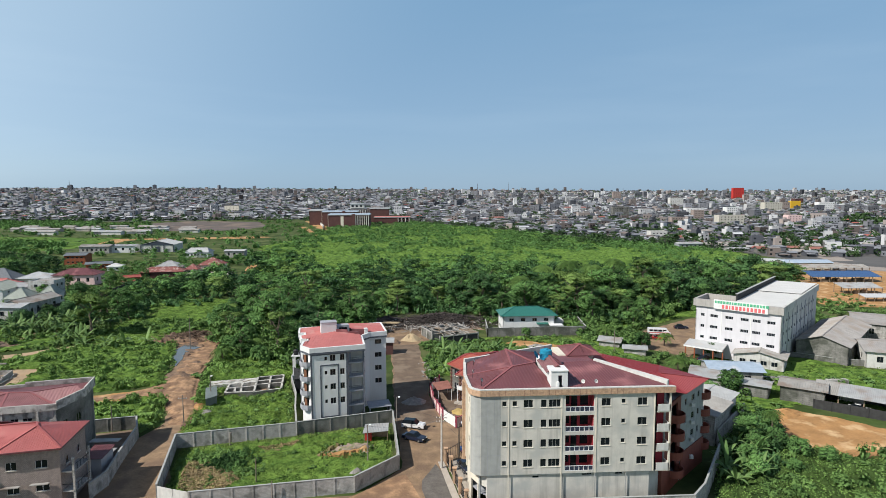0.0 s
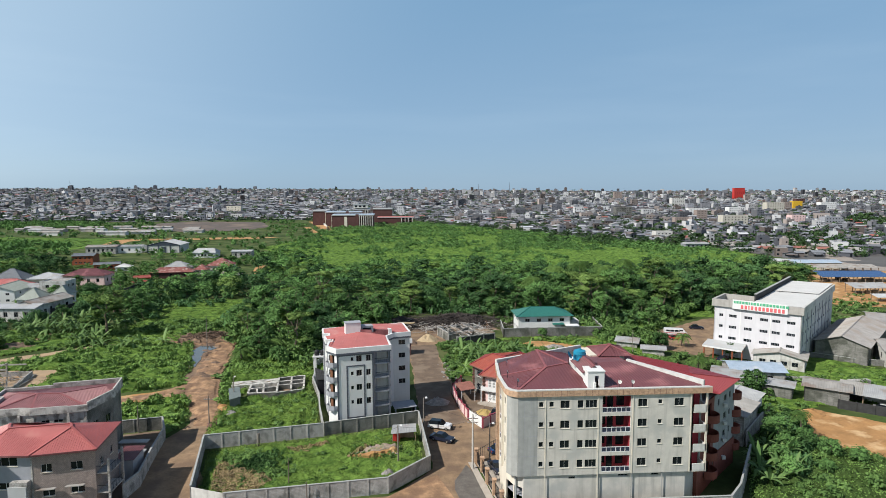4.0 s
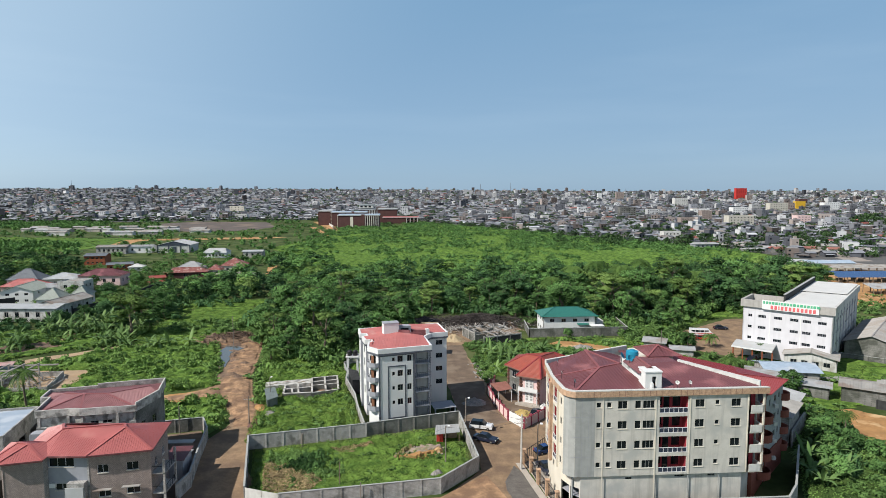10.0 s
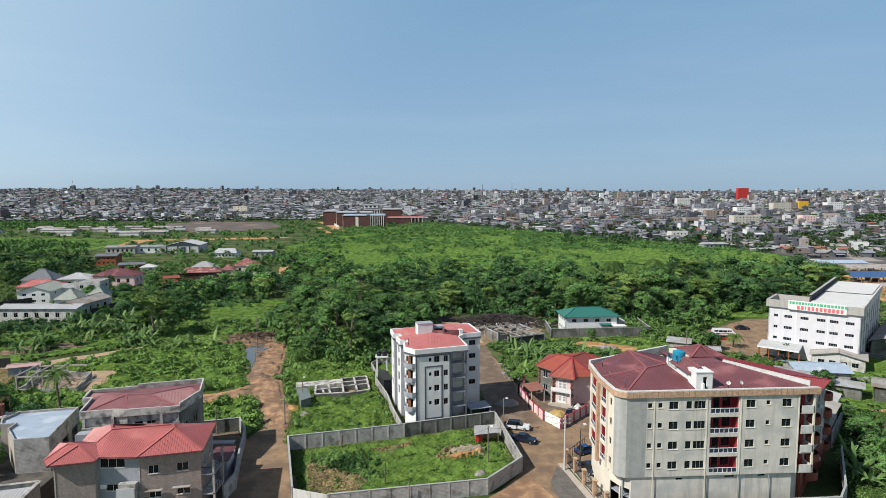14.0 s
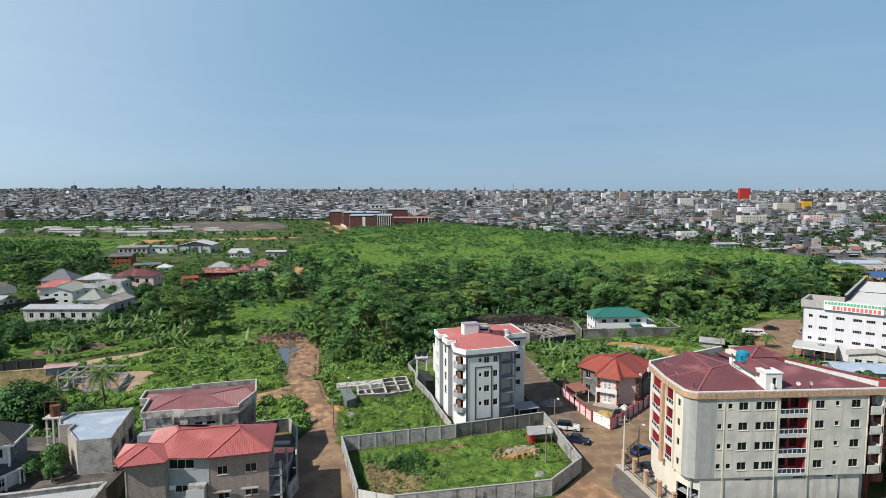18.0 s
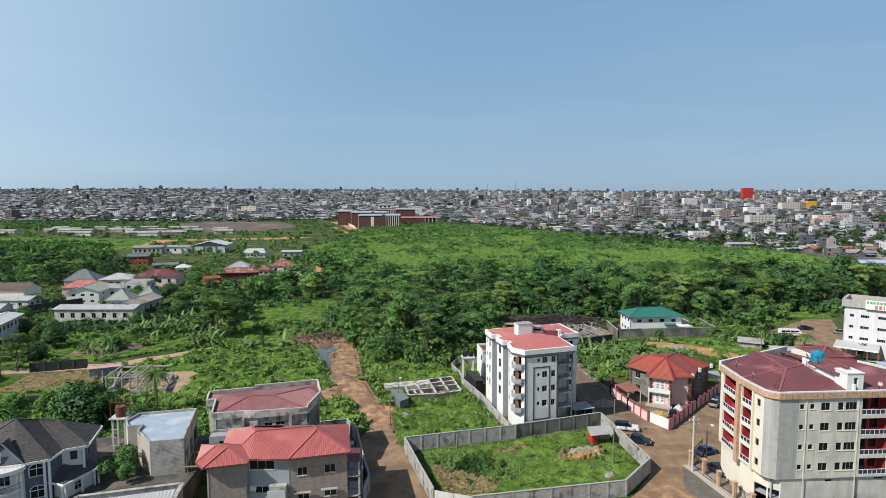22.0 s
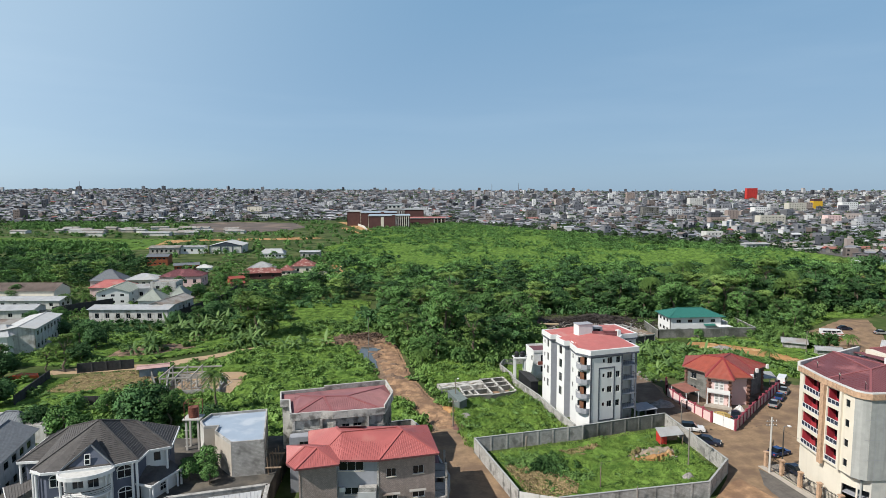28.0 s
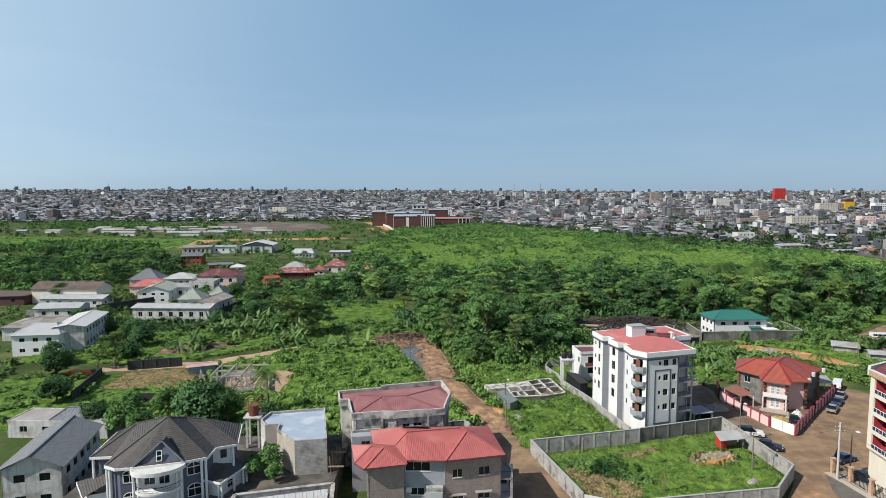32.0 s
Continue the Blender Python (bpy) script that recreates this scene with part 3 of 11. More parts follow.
def wall_panel(p0, p1, z0, z1, th, holes):
    """A wall from p0 to p1 whose outer face is on the right hand, with holes (u0, u1, v0, v1) right through it."""
    p0, p1 = Vector((*p0, 0)), Vector((*p1, 0))
    length = (p1 - p0).length
    d = (p1 - p0) / length
    inw = Vector((-d.y, d.x, 0)) * th
    us = sorted({0, length, *[h[0] for h in holes], *[h[1] for h in holes]})
    vs = sorted({z0, z1, *[h[2] for h in holes], *[h[3] for h in holes]})
    b = B()
    P = lambda u, v, k: tuple(p0 + d * u + inw * k + Vector((0, 0, v)))
    for u0, u1 in zip(us, us[1:]):
        for v0, v1 in zip(vs, vs[1:]):
            if any(h[0] < (u0 + u1) / 2 < h[1] and h[2] < (v0 + v1) / 2 < h[3] for h in holes):
                continue
            b.poly(P(u0, v0, 0), P(u1, v0, 0), P(u1, v1, 0), P(u0, v1, 0))
            b.poly(P(u1, v0, 1), P(u0, v0, 1), P(u0, v1, 1), P(u1, v1, 1))
    for u0, u1, v0, v1 in [*holes]:
        b.poly(P(u0, v0, 0), P(u0, v0, 1), P(u1, v0, 1), P(u1, v0, 0))
        b.poly(P(u0, v1, 0), P(u1, v1, 0), P(u1, v1, 1), P(u0, v1, 1))
        b.poly(P(u0, v0, 0), P(u0, v1, 0), P(u0, v1, 1), P(u0, v0, 1))
        b.poly(P(u1, v0, 0), P(u1, v0, 1), P(u1, v1, 1), P(u1, v1, 0))
    b.poly(P(0, z1, 0), P(length, z1, 0), P(length, z1, 1), P(0, z1, 1))
    b.poly(P(0, z0, 0), P(0, z0, 1), P(length, z0, 1), P(length, z0, 0))
    b.poly(P(0, z0, 0), P(0, z1, 0), P(0, z1, 1), P(0, z0, 1))
    b.poly(P(length, z0, 0), P(length, z0, 1), P(length, z1, 1), P(length, z1, 0))
    return b


WINDOW_MESHES = {}


def lattice(xs, zs, depth):
    """A window frame in one piece: bars between the odd cells of a grid, which stay open."""
    b, nx, nz = B(), len(xs), len(zs)
    at = lambda k, i, j: k * nx * nz + j * nx + i
    b.v = [(x, k * depth, z) for k in (0, 1) for z in zs for x in xs]
    solid = lambda i, j: 0 <= i < nx - 1 and 0 <= j < nz - 1 and not (i % 2 and j % 2)
    for j in range(nz - 1):
        for i in range(nx - 1):
            if not solid(i, j):
                continue
            b.f.append((at(0, i, j), at(0, i + 1, j), at(0, i + 1, j + 1), at(0, i, j + 1)))
            b.f.append((at(1, i, j + 1), at(1, i + 1, j + 1), at(1, i + 1, j), at(1, i, j)))
            for (di, dj), (p, q) in (((-1, 0), ((i, j), (i, j + 1))), ((1, 0), ((i + 1, j + 1), (i + 1, j))), ((0, -1), ((i + 1, j), (i, j))), ((0, 1), ((i, j + 1), (i + 1, j + 1)))):
                if not solid(i + di, j + dj):
                    b.f.append((at(0, *p), at(0, *q), at(1, *q), at(1, *p)))
    return b


def window(parent, p0, p1, u0, u1, v0, v1, frame_mat="frame_al", sill=True, bars=2, depth=0.1, label=""):
    """A framed window with panes in the hole u0..u1, v0..v1 of the wall p0 to p1."""
    w, h = round(u1 - u0, 2), round(v1 - v0, 2)
    key = (w, h, frame_mat, sill, bars)
    if key not in WINDOW_MESHES:
        t = 0.05
        bx = [t + (w - 2 * t) * i / bars for i in range(bars + 1)]
        xs = [0.0, t] + [v for a in bx[1:-1] for v in (a - t / 2, a + t / 2)] + [w - t, w]
        f = lattice(xs, [0.0, t, h - t, h], 0.06)
        panes = [B().box(xs[2 * i + 1], 0.02, t, xs[2 * i + 2], 0.035, h - t).mesh("pane", M["glass"]) for i in range(bars)]
        s = B().box(-0.08, -depth - 0.07, -0.08, w + 0.08, 0.0, -0.003).mesh("window_sill", M["cream_light"]) if sill else None
        WINDOW_MESHES[key] = (f.mesh("window", M[frame_mat]), panes, s)
    fm, panes, s = WINDOW_MESHES[key]
    d = Vector((p1[0] - p0[0], p1[1] - p0[1], 0)).normalized()
    o = Vector((*p0, 0)) + d * u0 + Vector((-d.y, d.x, 0)) * depth + Vector((0, 0, v0))
    win = part("window", fm, None, parent, label, Matrix.Translation(o) @ Matrix.Rotation(math.atan2(d.y, d.x), 4, "Z"))
    for pm in panes:
        part("pane", pm, None, win)
    if s:
        part("window_sill", s, None, win)
    return win


def shell(parent, poly, z0, z1, material, holes=None, th=0.22, slabs=(), frame_mat="frame_al", sill=False, mats=None, names="wall", plain=False):
    """Walls along a counter-clockwise polygon; holes: edge -> list of (u0, u1, v0, v1, bars); bars 0 leaves an open hole."""
    holes = holes or {}
    n = len(poly)
    for i in range(n):
        p0, p1 = poly[i], poly[(i + 1) % n]
        hs = holes.get(i, [])
        part(names, wall_panel(p0, p1, z0, z1, th, [h[:4] for h in hs]), (mats or {}).get(i, material), parent)
        for h in hs:
            if h[4] and plain:
                d = Vector((p1[0] - p0[0], p1[1] - p0[1])).normalized()
                q, r = Vector(p0) + d * h[0] + Vector((-d.y, d.x)) * 0.1, Vector(p0) + d * h[1] + Vector((-d.y, d.x)) * 0.1
                part("window", B().beam((q.x, q.y, (h[2] + h[3]) / 2), (r.x, r.y, (h[2] + h[3]) / 2), 0.04, h[3] - h[2]), M["glass"], parent)
            elif h[4]:
                window(parent, p0, p1, *h[:4], bars=h[4], frame_mat=frame_mat, sill=sill)
    inner = offset_poly(poly, -th - 0.01)
    for z in slabs:
        part("floor_slab", B().hexa(inner, z - 0.15, z), M["mid_grey"], parent)


def sheet_roof(b, pts, rib=0.45, height=0.05, thick=0.05, rows=0.0):
    """One sloping roof face as a single folded sheet: standing ribs down the slope, or laps across it if rows is given."""
    P = [Vector(p) for p in pts]
    nrm = sum(((P[i] - P[0]).cross(P[i + 1] - P[0]) for i in range(1, len(P) - 1)), Vector())
    nrm.normalize()
    if nrm.z < 0:
        P.reverse()
        nrm = -nrm
    n = len(P)
    k0 = len(b.v)
    weld = {}

    def idx(p):
        key = (round(p.x, 3), round(p.y, 3), round(p.z, 3))
        if key not in weld:
            weld[key] = len(b.v)
            b.v.append(tuple(p))
        return weld[key]

    top = [idx(p) for p in P]
    low = [idx(p - nrm * thick) for p in P]
    b.f.append(tuple(reversed(low)))
    b.f.extend((top[i], low[i], low[(i + 1) % n], top[(i + 1) % n]) for i in range(n))
    s = Vector((nrm.x, nrm.y, 0))
    if s.length < 1e-3:
        s = Vector((0, -1, 0))
    a = Vector((-s.y, s.x, 0)).normalized()
    axis, step = (nrm.cross(a), rows) if rows else (a, rib)
    other = nrm.cross(axis)
    if not step:
        b.f.append(tuple(top))
        return b
    ts = [p.dot(axis) for p in P]
    t0, t1 = min(ts), max(ts)
    w = min(0.05, step * 0.14)

    def cut(t):
        got = []
        for i in range(n):
            p, q, tp, tq = P[i], P[(i + 1) % n], ts[i], ts[(i + 1) % n]
            if (tp > t) != (tq > t):
                got.append(p + (q - p) * ((t - tp) / (tq - tp)))
        got.sort(key=lambda c: c.dot(other))
        return (got[0], got[-1]) if len(got) > 1 else None

    def strip(lo, hi):
        out = []
        for i in range(n):
            p, q, tp, tq = P[i], P[(i + 1) % n], ts[i], ts[(i + 1) % n]
            if lo <= tp <= hi:
                out.append(idx(p))
            hits = [((t - tp) / (tq - tp), t) for t in (lo, hi) if (tp > t) != (tq > t)]
            for f, t in sorted(hits):
                k = idx(p + (q - p) * f)
                if not out or out[-1] != k:
                    out.append(k)
        if len(out) > 1 and out[0] == out[-1]:
            out.pop()
        if len(out) > 2:
            b.f.append(tuple(out))

    prev, c = t0, t0 + step / 2
    while c + w < t1:
        strip(prev, c - w)
        e0, e1, em = cut(c - w), cut(c + w), cut(c)
        if e0 and e1 and em:
            i0, i1, j0, j1 = idx(e0[0]), idx(e0[1]), idx(e1[0]), idx(e1[1])
            m0, m1 = idx(em[0] + nrm * height), idx(em[1] + nrm * height)
            b.f.extend([(i0, i1, m1, m0), (m0, m1, j1, j0), (i0, m0, j0), (i1, j1, m1)])
        prev = c + w
        c += step
    strip(prev, t1)
    return b


def roof_part(parent, faces, material, caps=(), cap_mat=None, rib=0.45, rows=0.0, name="roof", height=0.05):
    """A roof of sloping faces (each its own part) and ridge caps along the lines given."""
    for f in faces:
        part(name, sheet_roof(B(), f, rib, height, rows=rows), material, parent)
    for p, q in caps:
        part("ridge_cap", B().beam((p[0], p[1], p[2] + 0.05), (q[0], q[1], q[2] + 0.05), 0.34, 0.1), cap_mat or material, parent)


def hip_faces(x0, y0, x1, y1, ze, zr, ridge_along="x", inset=None):
    """Faces and cap lines of a hipped roof over a rectangle."""
    if ridge_along == "x":
        k = inset if inset is not None else (y1 - y0) / 2
        a, b = (x0 + k, (y0 + y1) / 2, zr), (x1 - k, (y0 + y1) / 2, zr)
        c = [(x0, y0, ze), (x1, y0, ze), (x1, y1, ze), (x0, y1, ze)]
        faces = [[c[0], c[1], b, a], [c[1], c[2], b], [c[2], c[3], a, b], [c[3], c[0], a]]
        caps = [(a, b), (c[0], a), (c[3], a), (c[1], b), (c[2], b)]
    else:
        k = inset if inset is not None else (x1 - x0) / 2
        a, b = ((x0 + x1) / 2, y0 + k, zr), ((x0 + x1) / 2, y1 - k, zr)
        c = [(x0, y0, ze), (x1, y0, ze), (x1, y1, ze), (x0, y1, ze)]
        faces = [[c[0], c[1], a], [c[1], c[2], b, a], [c[2], c[3], b], [c[3], c[0], a, b]]
        caps = [(a, b), (c[0], a), (c[1], a), (c[2], b), (c[3], b)]
    if k <= 0.01:
        faces = [f for f in faces if len(f) == 4]
        caps = caps[:1]
    return faces, caps


def windows_row(n, length, w, v0, v1, bars=2, margin=1.2):
    step = (length - 2 * margin) / n
    return [(margin + step * (i + 0.5) - w / 2, margin + step * (i + 0.5) + w / 2, v0, v1, bars) for i in range(n)]

# ---------- ground ----------
def rise(x, y):
    """Height of the land: level near by, climbing to the far side of the town."""
    s = min(1.0, max(0.0, (y - 1300) / 2500))
    return s ** 1.3 * (58 + 14 * min(1, max(-1, -x / 1600)))


def ground_sheet():
    xs = [-4900, -4000, -3000, -2300, -1600, -1200, -800, -500, -300, -200, -150, -100, -60, -30, 0, 30, 60, 100, 150, 200, 300, 500, 800, 1200, 1600, 2300, 3000, 4000, 4900]
    ys = [-600, -200, 0, 60, 90, 120, 150, 180, 220, 300, 450, 700, 1000, 1300, 1600, 1900, 2200, 2600, 3000, 3500, 4000, 4400, 4950]
    pts = [(x, y, rise(x, y)) for y in ys for x in xs]
    w = len(xs)
    return B().add(pts, [(j * w + i, j * w + i + 1, (j + 1) * w + i + 1, (j + 1) * w + i) for j in range(len(ys) - 1) for i in range(w - 1)])


tagged(part("ground", ground_sheet(), M["ground"]), "green grassy ground reaching the far town", "ground", kind="structure")


def patch(name, outline, z, material, label, category="ground", kind="structure", rough=0.5, seed=1):
    """A flat sheet of ground with an uneven edge."""
    rng = random.Random(seed)
    pts = []
    n = len(outline)
    for i in range(n):
        p, q = Vector(outline[i]), Vector(outline[(i + 1) % n])
        k = max(1, int((q - p).length / max(2.5, 4.0 * rough)))
        for j in range(k):
            c = p.lerp(q, j / k)
            pts.append((c.x + rng.uniform(-rough, rough), c.y + rng.uniform(-rough, rough)))
    b = B()
    b.hexa(pts, -0.05, z)
    return tagged(part(name, b, material, None), label, category, kind=kind)


patch("town_ground", [(-4800, 1060), (-900, 1060), (-420, 1010), (-250, 1090), (-60, 1030), (5, 1055), (18, 970), (72, 835), (142, 704), (176, 608), (224, 533), (250, 490), (258, 445), (262, 400), (240, 345),
                      (190, 262), (215, 235), (330, 215), (900, 215), (1500, 520), (1500, 1300), (-1500, 1300), (-1500, 1060)], 0.06, M["city_ground"], "dusty grey-brown ground of the dense town", rough=3, seed=2)
town_xs, town_ys = [-4800 + 400 * i for i in range(25)], [1290 + 120 * j for j in range(31)]
tagged(part("town_hill", B().add([(x, y, rise(x, y) + 0.5) for y in town_ys for x in town_xs],
                                 [(j * 25 + i, j * 25 + i + 1, j * 25 + i + 26, j * 25 + i + 25) for j in range(30) for i in range(24)]), M["city_ground"]),
       "dusty grey-brown slopes under the far town", "ground", kind="structure")
patch("meadow", [(-88, 345), (0, 336), (110, 334), (190, 345), (230, 345), (250, 400), (252, 440), (243, 486), (216, 530), (168, 606), (134, 700), (64, 820), (0, 860), (-60, 820), (-105, 760), (-100, 640), (-130, 520), (-90, 440)],
      0.04, M["grass_pale"], "open pale green meadow beyond the wood", rough=4, seed=3)
patch("meadow", [(-560, 560), (-300, 500), (-270, 540), (-300, 640), (-560, 700)], 0.04, M["grass_pale"], "flat bright green field", rough=4, seed=31)
patch("bare_field", [(-393, 943), (-361, 1020), (-238, 976), (-195, 850), (-205, 790), (-252, 723), (-300, 760), (-345, 821)], 0.05, M["dark_field"], "dark ploughed field before the far town", rough=3, seed=4)
# roads
patch("road", [(-80, 664), (-88, 712), (-97, 748), (-108, 815), (-127, 905), (-146, 990), (-166, 985), (-143, 900), (-124, 820), (-112, 760), (-100, 712), (-92, 664)], 0.09, M["dirt_orange"], "wide orange earth road beside the brick halls", "road", rough=1.5, seed=33)
patch("road", [(-54, 60), (-38, 60), (-37.8, 89.6), (-42.6, 109), (-43.2, 118), (-48, 124), (-52, 140), (-54.5, 152), (-58, 165), (-64, 185), (-66, 193), (-76, 192),
               (-70, 180), (-65, 165), (-62, 152), (-60, 150), (-57, 147), (-54, 139), (-50.5, 122), (-52.5, 110), (-54, 92)], 0.07, M["dirt"], "rutted brown dirt track", "road", rough=0.6, seed=5)
patch("road", [(-75, 139.5), (-66, 142), (-58, 147), (-56, 142), (-60, 138), (-70, 133.5), (-75, 133.5)], 0.085, M["dirt_orange"], "sandy orange side path off the dirt track", "road", seed=6)
patch("road", [(-150, 168.5), (-125, 172), (-112, 181), (-101, 189), (-101, 187.5), (-109, 178), (-122, 167.5), (-150, 163)], 0.075, M["dirt_light"], "dry sandy footpath through the field", "road", seed=7)
patch("road", [(-40, 60), (12, 60), (12, 80), (7, 88), (6, 93), (5.2, 100.5), (6.5, 106), (14, 112), (27, 124), (40, 140), (36, 146), (30, 138), (20, 127.5), (9.5, 115.5), (7, 120.2),
               (4.6, 136), (6, 142), (4.5, 150), (4, 160), (3, 182), (8, 190), (6, 200), (-6, 202), (-6, 180), (-4.2, 158), (-3.6, 140), (-3.0, 119.5), (-1.2, 98.5), (-8.5, 90), (-33, 86), (-40, 89)],
      0.07, M["dirt"], "wide rutted laterite road and junction", "road", rough=0.35, seed=8)
patch("road", [(-40, 60), (10, 60), (8, 76), (2, 89), (0, 97), (-2.0, 94.5), (-8, 88.6), (-20, 85.5), (-40, 84)], 0.09, M["churn"], "orange-brown worn laterite wheel track", "road", rough=1.3, seed=9)
# dark tarmac, with the white block's cast shadow put into its colour as well
patch("road", [(-2.8, 121), (2, 117), (6.6, 119.6), (4.8, 128), (4.2, 137), (5.2, 143), (4, 152), (3, 182), (-5.6, 181), (-4.0, 158), (-3.4, 140)], 0.085, M["dirt_dark"], "worn tarmac lane, coloured darker for the white block's shadow", "road", rough=0.4, seed=91)
patch("asphalt", [(3.4, 80), (7.0, 80), (6.7, 90.5), (4.6, 99.8), (2.0, 94), (2.2, 88)], 0.11, M["asphalt"], "dark gravel apron beside the road", "road", rough=0.25, seed=10)
patch("pavement", [(5.0, 100.5), (6.0, 100.5), (8.2, 84.5), (8.2, 80), (7.0, 80), (7.0, 84.5)], 0.16, M["paving"], "pale concrete strip along the fence", "pavement", rough=0.05, seed=11)
patch("pavement", [(6.4, 101), (9, 101), (11, 82.5), (8.6, 82.5)], 0.10, M["paving"], "paved tiled forecourt", "pavement", rough=0.05, seed=12)
patch("bare_ground", [(71, 172), (80, 163), (86, 169), (100, 188), (114, 212), (104, 213), (90, 202), (79, 195)], 0.08, M["dirt"], "bare brown parking yard", seed=13)
patch("bare_ground", [(73.9, 113.7), (72.1, 104.7), (74.5, 100.5), (77.5, 98), (88, 94), (110, 90), (125, 98), (100, 106), (93.5, 110), (88.6, 116.1), (83.2, 120), (78.6, 119.4)], 0.08, M["dirt_orange"], "graded orange earth lot", seed=14)
patch("bare_ground", [(28, 180), (33, 185), (45, 181), (52, 172), (58, 160), (52, 154), (47, 159), (42, 168), (33, 176)], 0.08, M["dirt_orange"], "bank of orange laterite", seed=15)
patch("bare_ground", [(-48, 124), (-44, 128), (-42, 126), (-44, 121)], 0.08, M["dirt_orange"], "small orange earth patch", seed=161)
patch("bare_ground", [(-9, 183), (8, 186), (12, 205), (26, 200), (24, 216), (-4, 222), (-16, 210)], 0.06, M["mud"], "cleared dark building site", seed=17)
patch("bare_ground", [(-130, 205), (-118, 210), (-112, 204), (-124, 196)], 0.06, M["dirt_light"], "bare brown garden ground", seed=18)
patch("bare_ground", [(-95.5, 352), (-92, 356), (-100, 405), (-106, 408)], 0.06, M["dirt_orange"], "orange path in the bush", seed=19)
patch("bare_ground", [(-145, 825), (-138, 830), (-112, 720), (-93, 655), (-100, 660), (-118, 720)], 0.07, M["dirt_orange"], "orange access road to the brick halls", seed=20, rough=1)
patch("road", [(-279, 530), (-260, 530), (-277, 600), (-270, 612), (-167, 622), (-140, 640), (-165, 652), (-280, 632), (-298, 622), (-292, 600)], 0.07, M["dirt_orange"], "orange dirt road in the distance", seed=21, rough=1)
patch("road", [(283, 385), (300, 385), (330, 470), (413, 640), (597, 1000), (592, 1000), (405, 640), (315, 474)], 0.1, M["street"], "pale street running into the town", seed=22, rough=1)
patch("road", [(283, 395), (270, 390), (262, 345), (290, 325), (420, 300), (430, 310), (300, 340), (285, 360)], 0.11, M["street"], "pale dirt street past the timber yards", seed=23, rough=1)
patch("bare_ground", [(172, 236), (184, 262), (195, 322), (236, 338), (330, 330), (330, 222), (205, 222)], 0.09, M["dirt_orange"], "orange yards of the workshops", seed=24, rough=1)
patch("bare_ground", [(-142, 190), (-128, 195), (-120, 190), (-130, 182), (-142, 180)], 0.06, M["mud"], "dug brown garden plot", seed=29)
patch("bare_ground", [(-122, 164), (-104, 165), (-96, 163), (-97, 144), (-112, 143), (-120, 150)], 0.055, M["dirt_light"], "bare sandy ground under the unfinished house", seed=30)
patch("bare_ground", [(-120, 138), (-118, 150), (-128, 150), (-140, 138), (-135, 128)], 0.06, M["grass_pale"], "short yellow-green grass", seed=25)
patch("forecourt", [(5.0, 100.2), (8.4, 96), (9.2, 99), (26, 106.5), (33, 110), (41, 139), (40, 142), (27, 124.5), (14, 112.5), (6.2, 106.5)], 0.075, M["dirt"], "bare brown earth beside the apartment block", seed=27, rough=0.2)
patch("forecourt", [(7.4, 120), (9.6, 116.4), (20, 127), (32.6, 138.8), (31, 142.5), (14, 147), (8, 143.5), (5.4, 136.5), (6.0, 128)], 0.08, M["dirt_dark"], "worn dirty forecourt round the pink house", seed=28, rough=0.05)
# the churned end of the track with its ditch
def heap(name, cx, cy, rx, ry, h, material, label, category, rz=0, seed=1, n=14, z0=0.0, kind=""):
    rng = random.Random(seed)
    n *= 2
    pts, faces = [(0, 0, h)], []
    rings = 7
    wob = [rng.uniform(0.75, 1.2) for i in range(n)]
    wob = [(wob[i - 1] + wob[i] * 2 + wob[(i + 1) % n]) / 4 for i in range(n)]
    for k in range(1, rings + 1):
        for i in range(n):
            a = 2 * math.pi * i / n
            r = k / rings * wob[i] * rng.uniform(0.96, 1.04)
            lump = 1 + 0.35 * noise.noise(Vector((math.cos(a) * r * rx * 0.9 + seed, math.sin(a) * r * ry * 0.9, 0)))
            pts.append((math.cos(a) * r * rx, math.sin(a) * r * ry, -0.1 if k == rings else h * (1 - (k / rings) ** 1.4) * lump * rng.uniform(0.85, 1.12)))
    for i in range(n):
        faces.append((0, 1 + i, 1 + (i + 1) % n))
        for k in range(rings - 1):
            a, b = 1 + k * n + i, 1 + k * n + (i + 1) % n
            faces.append((a, a + n, b + n, b))
    return tagged(part(name, B().add(pts, faces), material, None, m=pose(cx, cy, z0, 0, 0, rz)), label, category, kind=kind)


rng = random.Random(5)
for i in range(16):
    t = i / 15
    heap("mud_mound", -57.5 - 9 * t + rng.uniform(-1.5, 1.5), 153 + 38 * t + rng.uniform(-1, 1), rng.uniform(1.2, 2.6), rng.uniform(1, 2), rng.uniform(0.3, 0.8), M["mud"],
         "heap of churned brown mud beside the track", "earth", rng.uniform(0, 90), seed=40 + i, n=10)
patch("water", [(-64.8, 163), (-62.9, 163), (-64, 170), (-65.8, 177), (-63, 184), (-69, 186), (-70, 180), (-68, 175), (-66.3, 168)], 0.16, M["water"], "still brown puddle reflecting the sky", "water", rough=0.25, seed=26)
heap("earth_mound", 79.5, 118.5, 5.0, 2.6, 1.0, M["dirt_orange"], "heap of orange earth at the lot's edge", "earth", 20, 60)
heap("sand_mound", 1.2, 130.5, 3.0, 2.0, 1.3, M["gravel"], "heap of grey gravel on the road", "gravel", 10, 61)
heap("sand_mound", 1, 188, 3.6, 3, 2.0, M["sand"], "heap of yellow building sand", "sand", 0, 62)
heap("sand_mound", -5, 184, 3, 2, 1.4, M["mud"], "heap of reddish earth on the road", "earth", 0, 63)
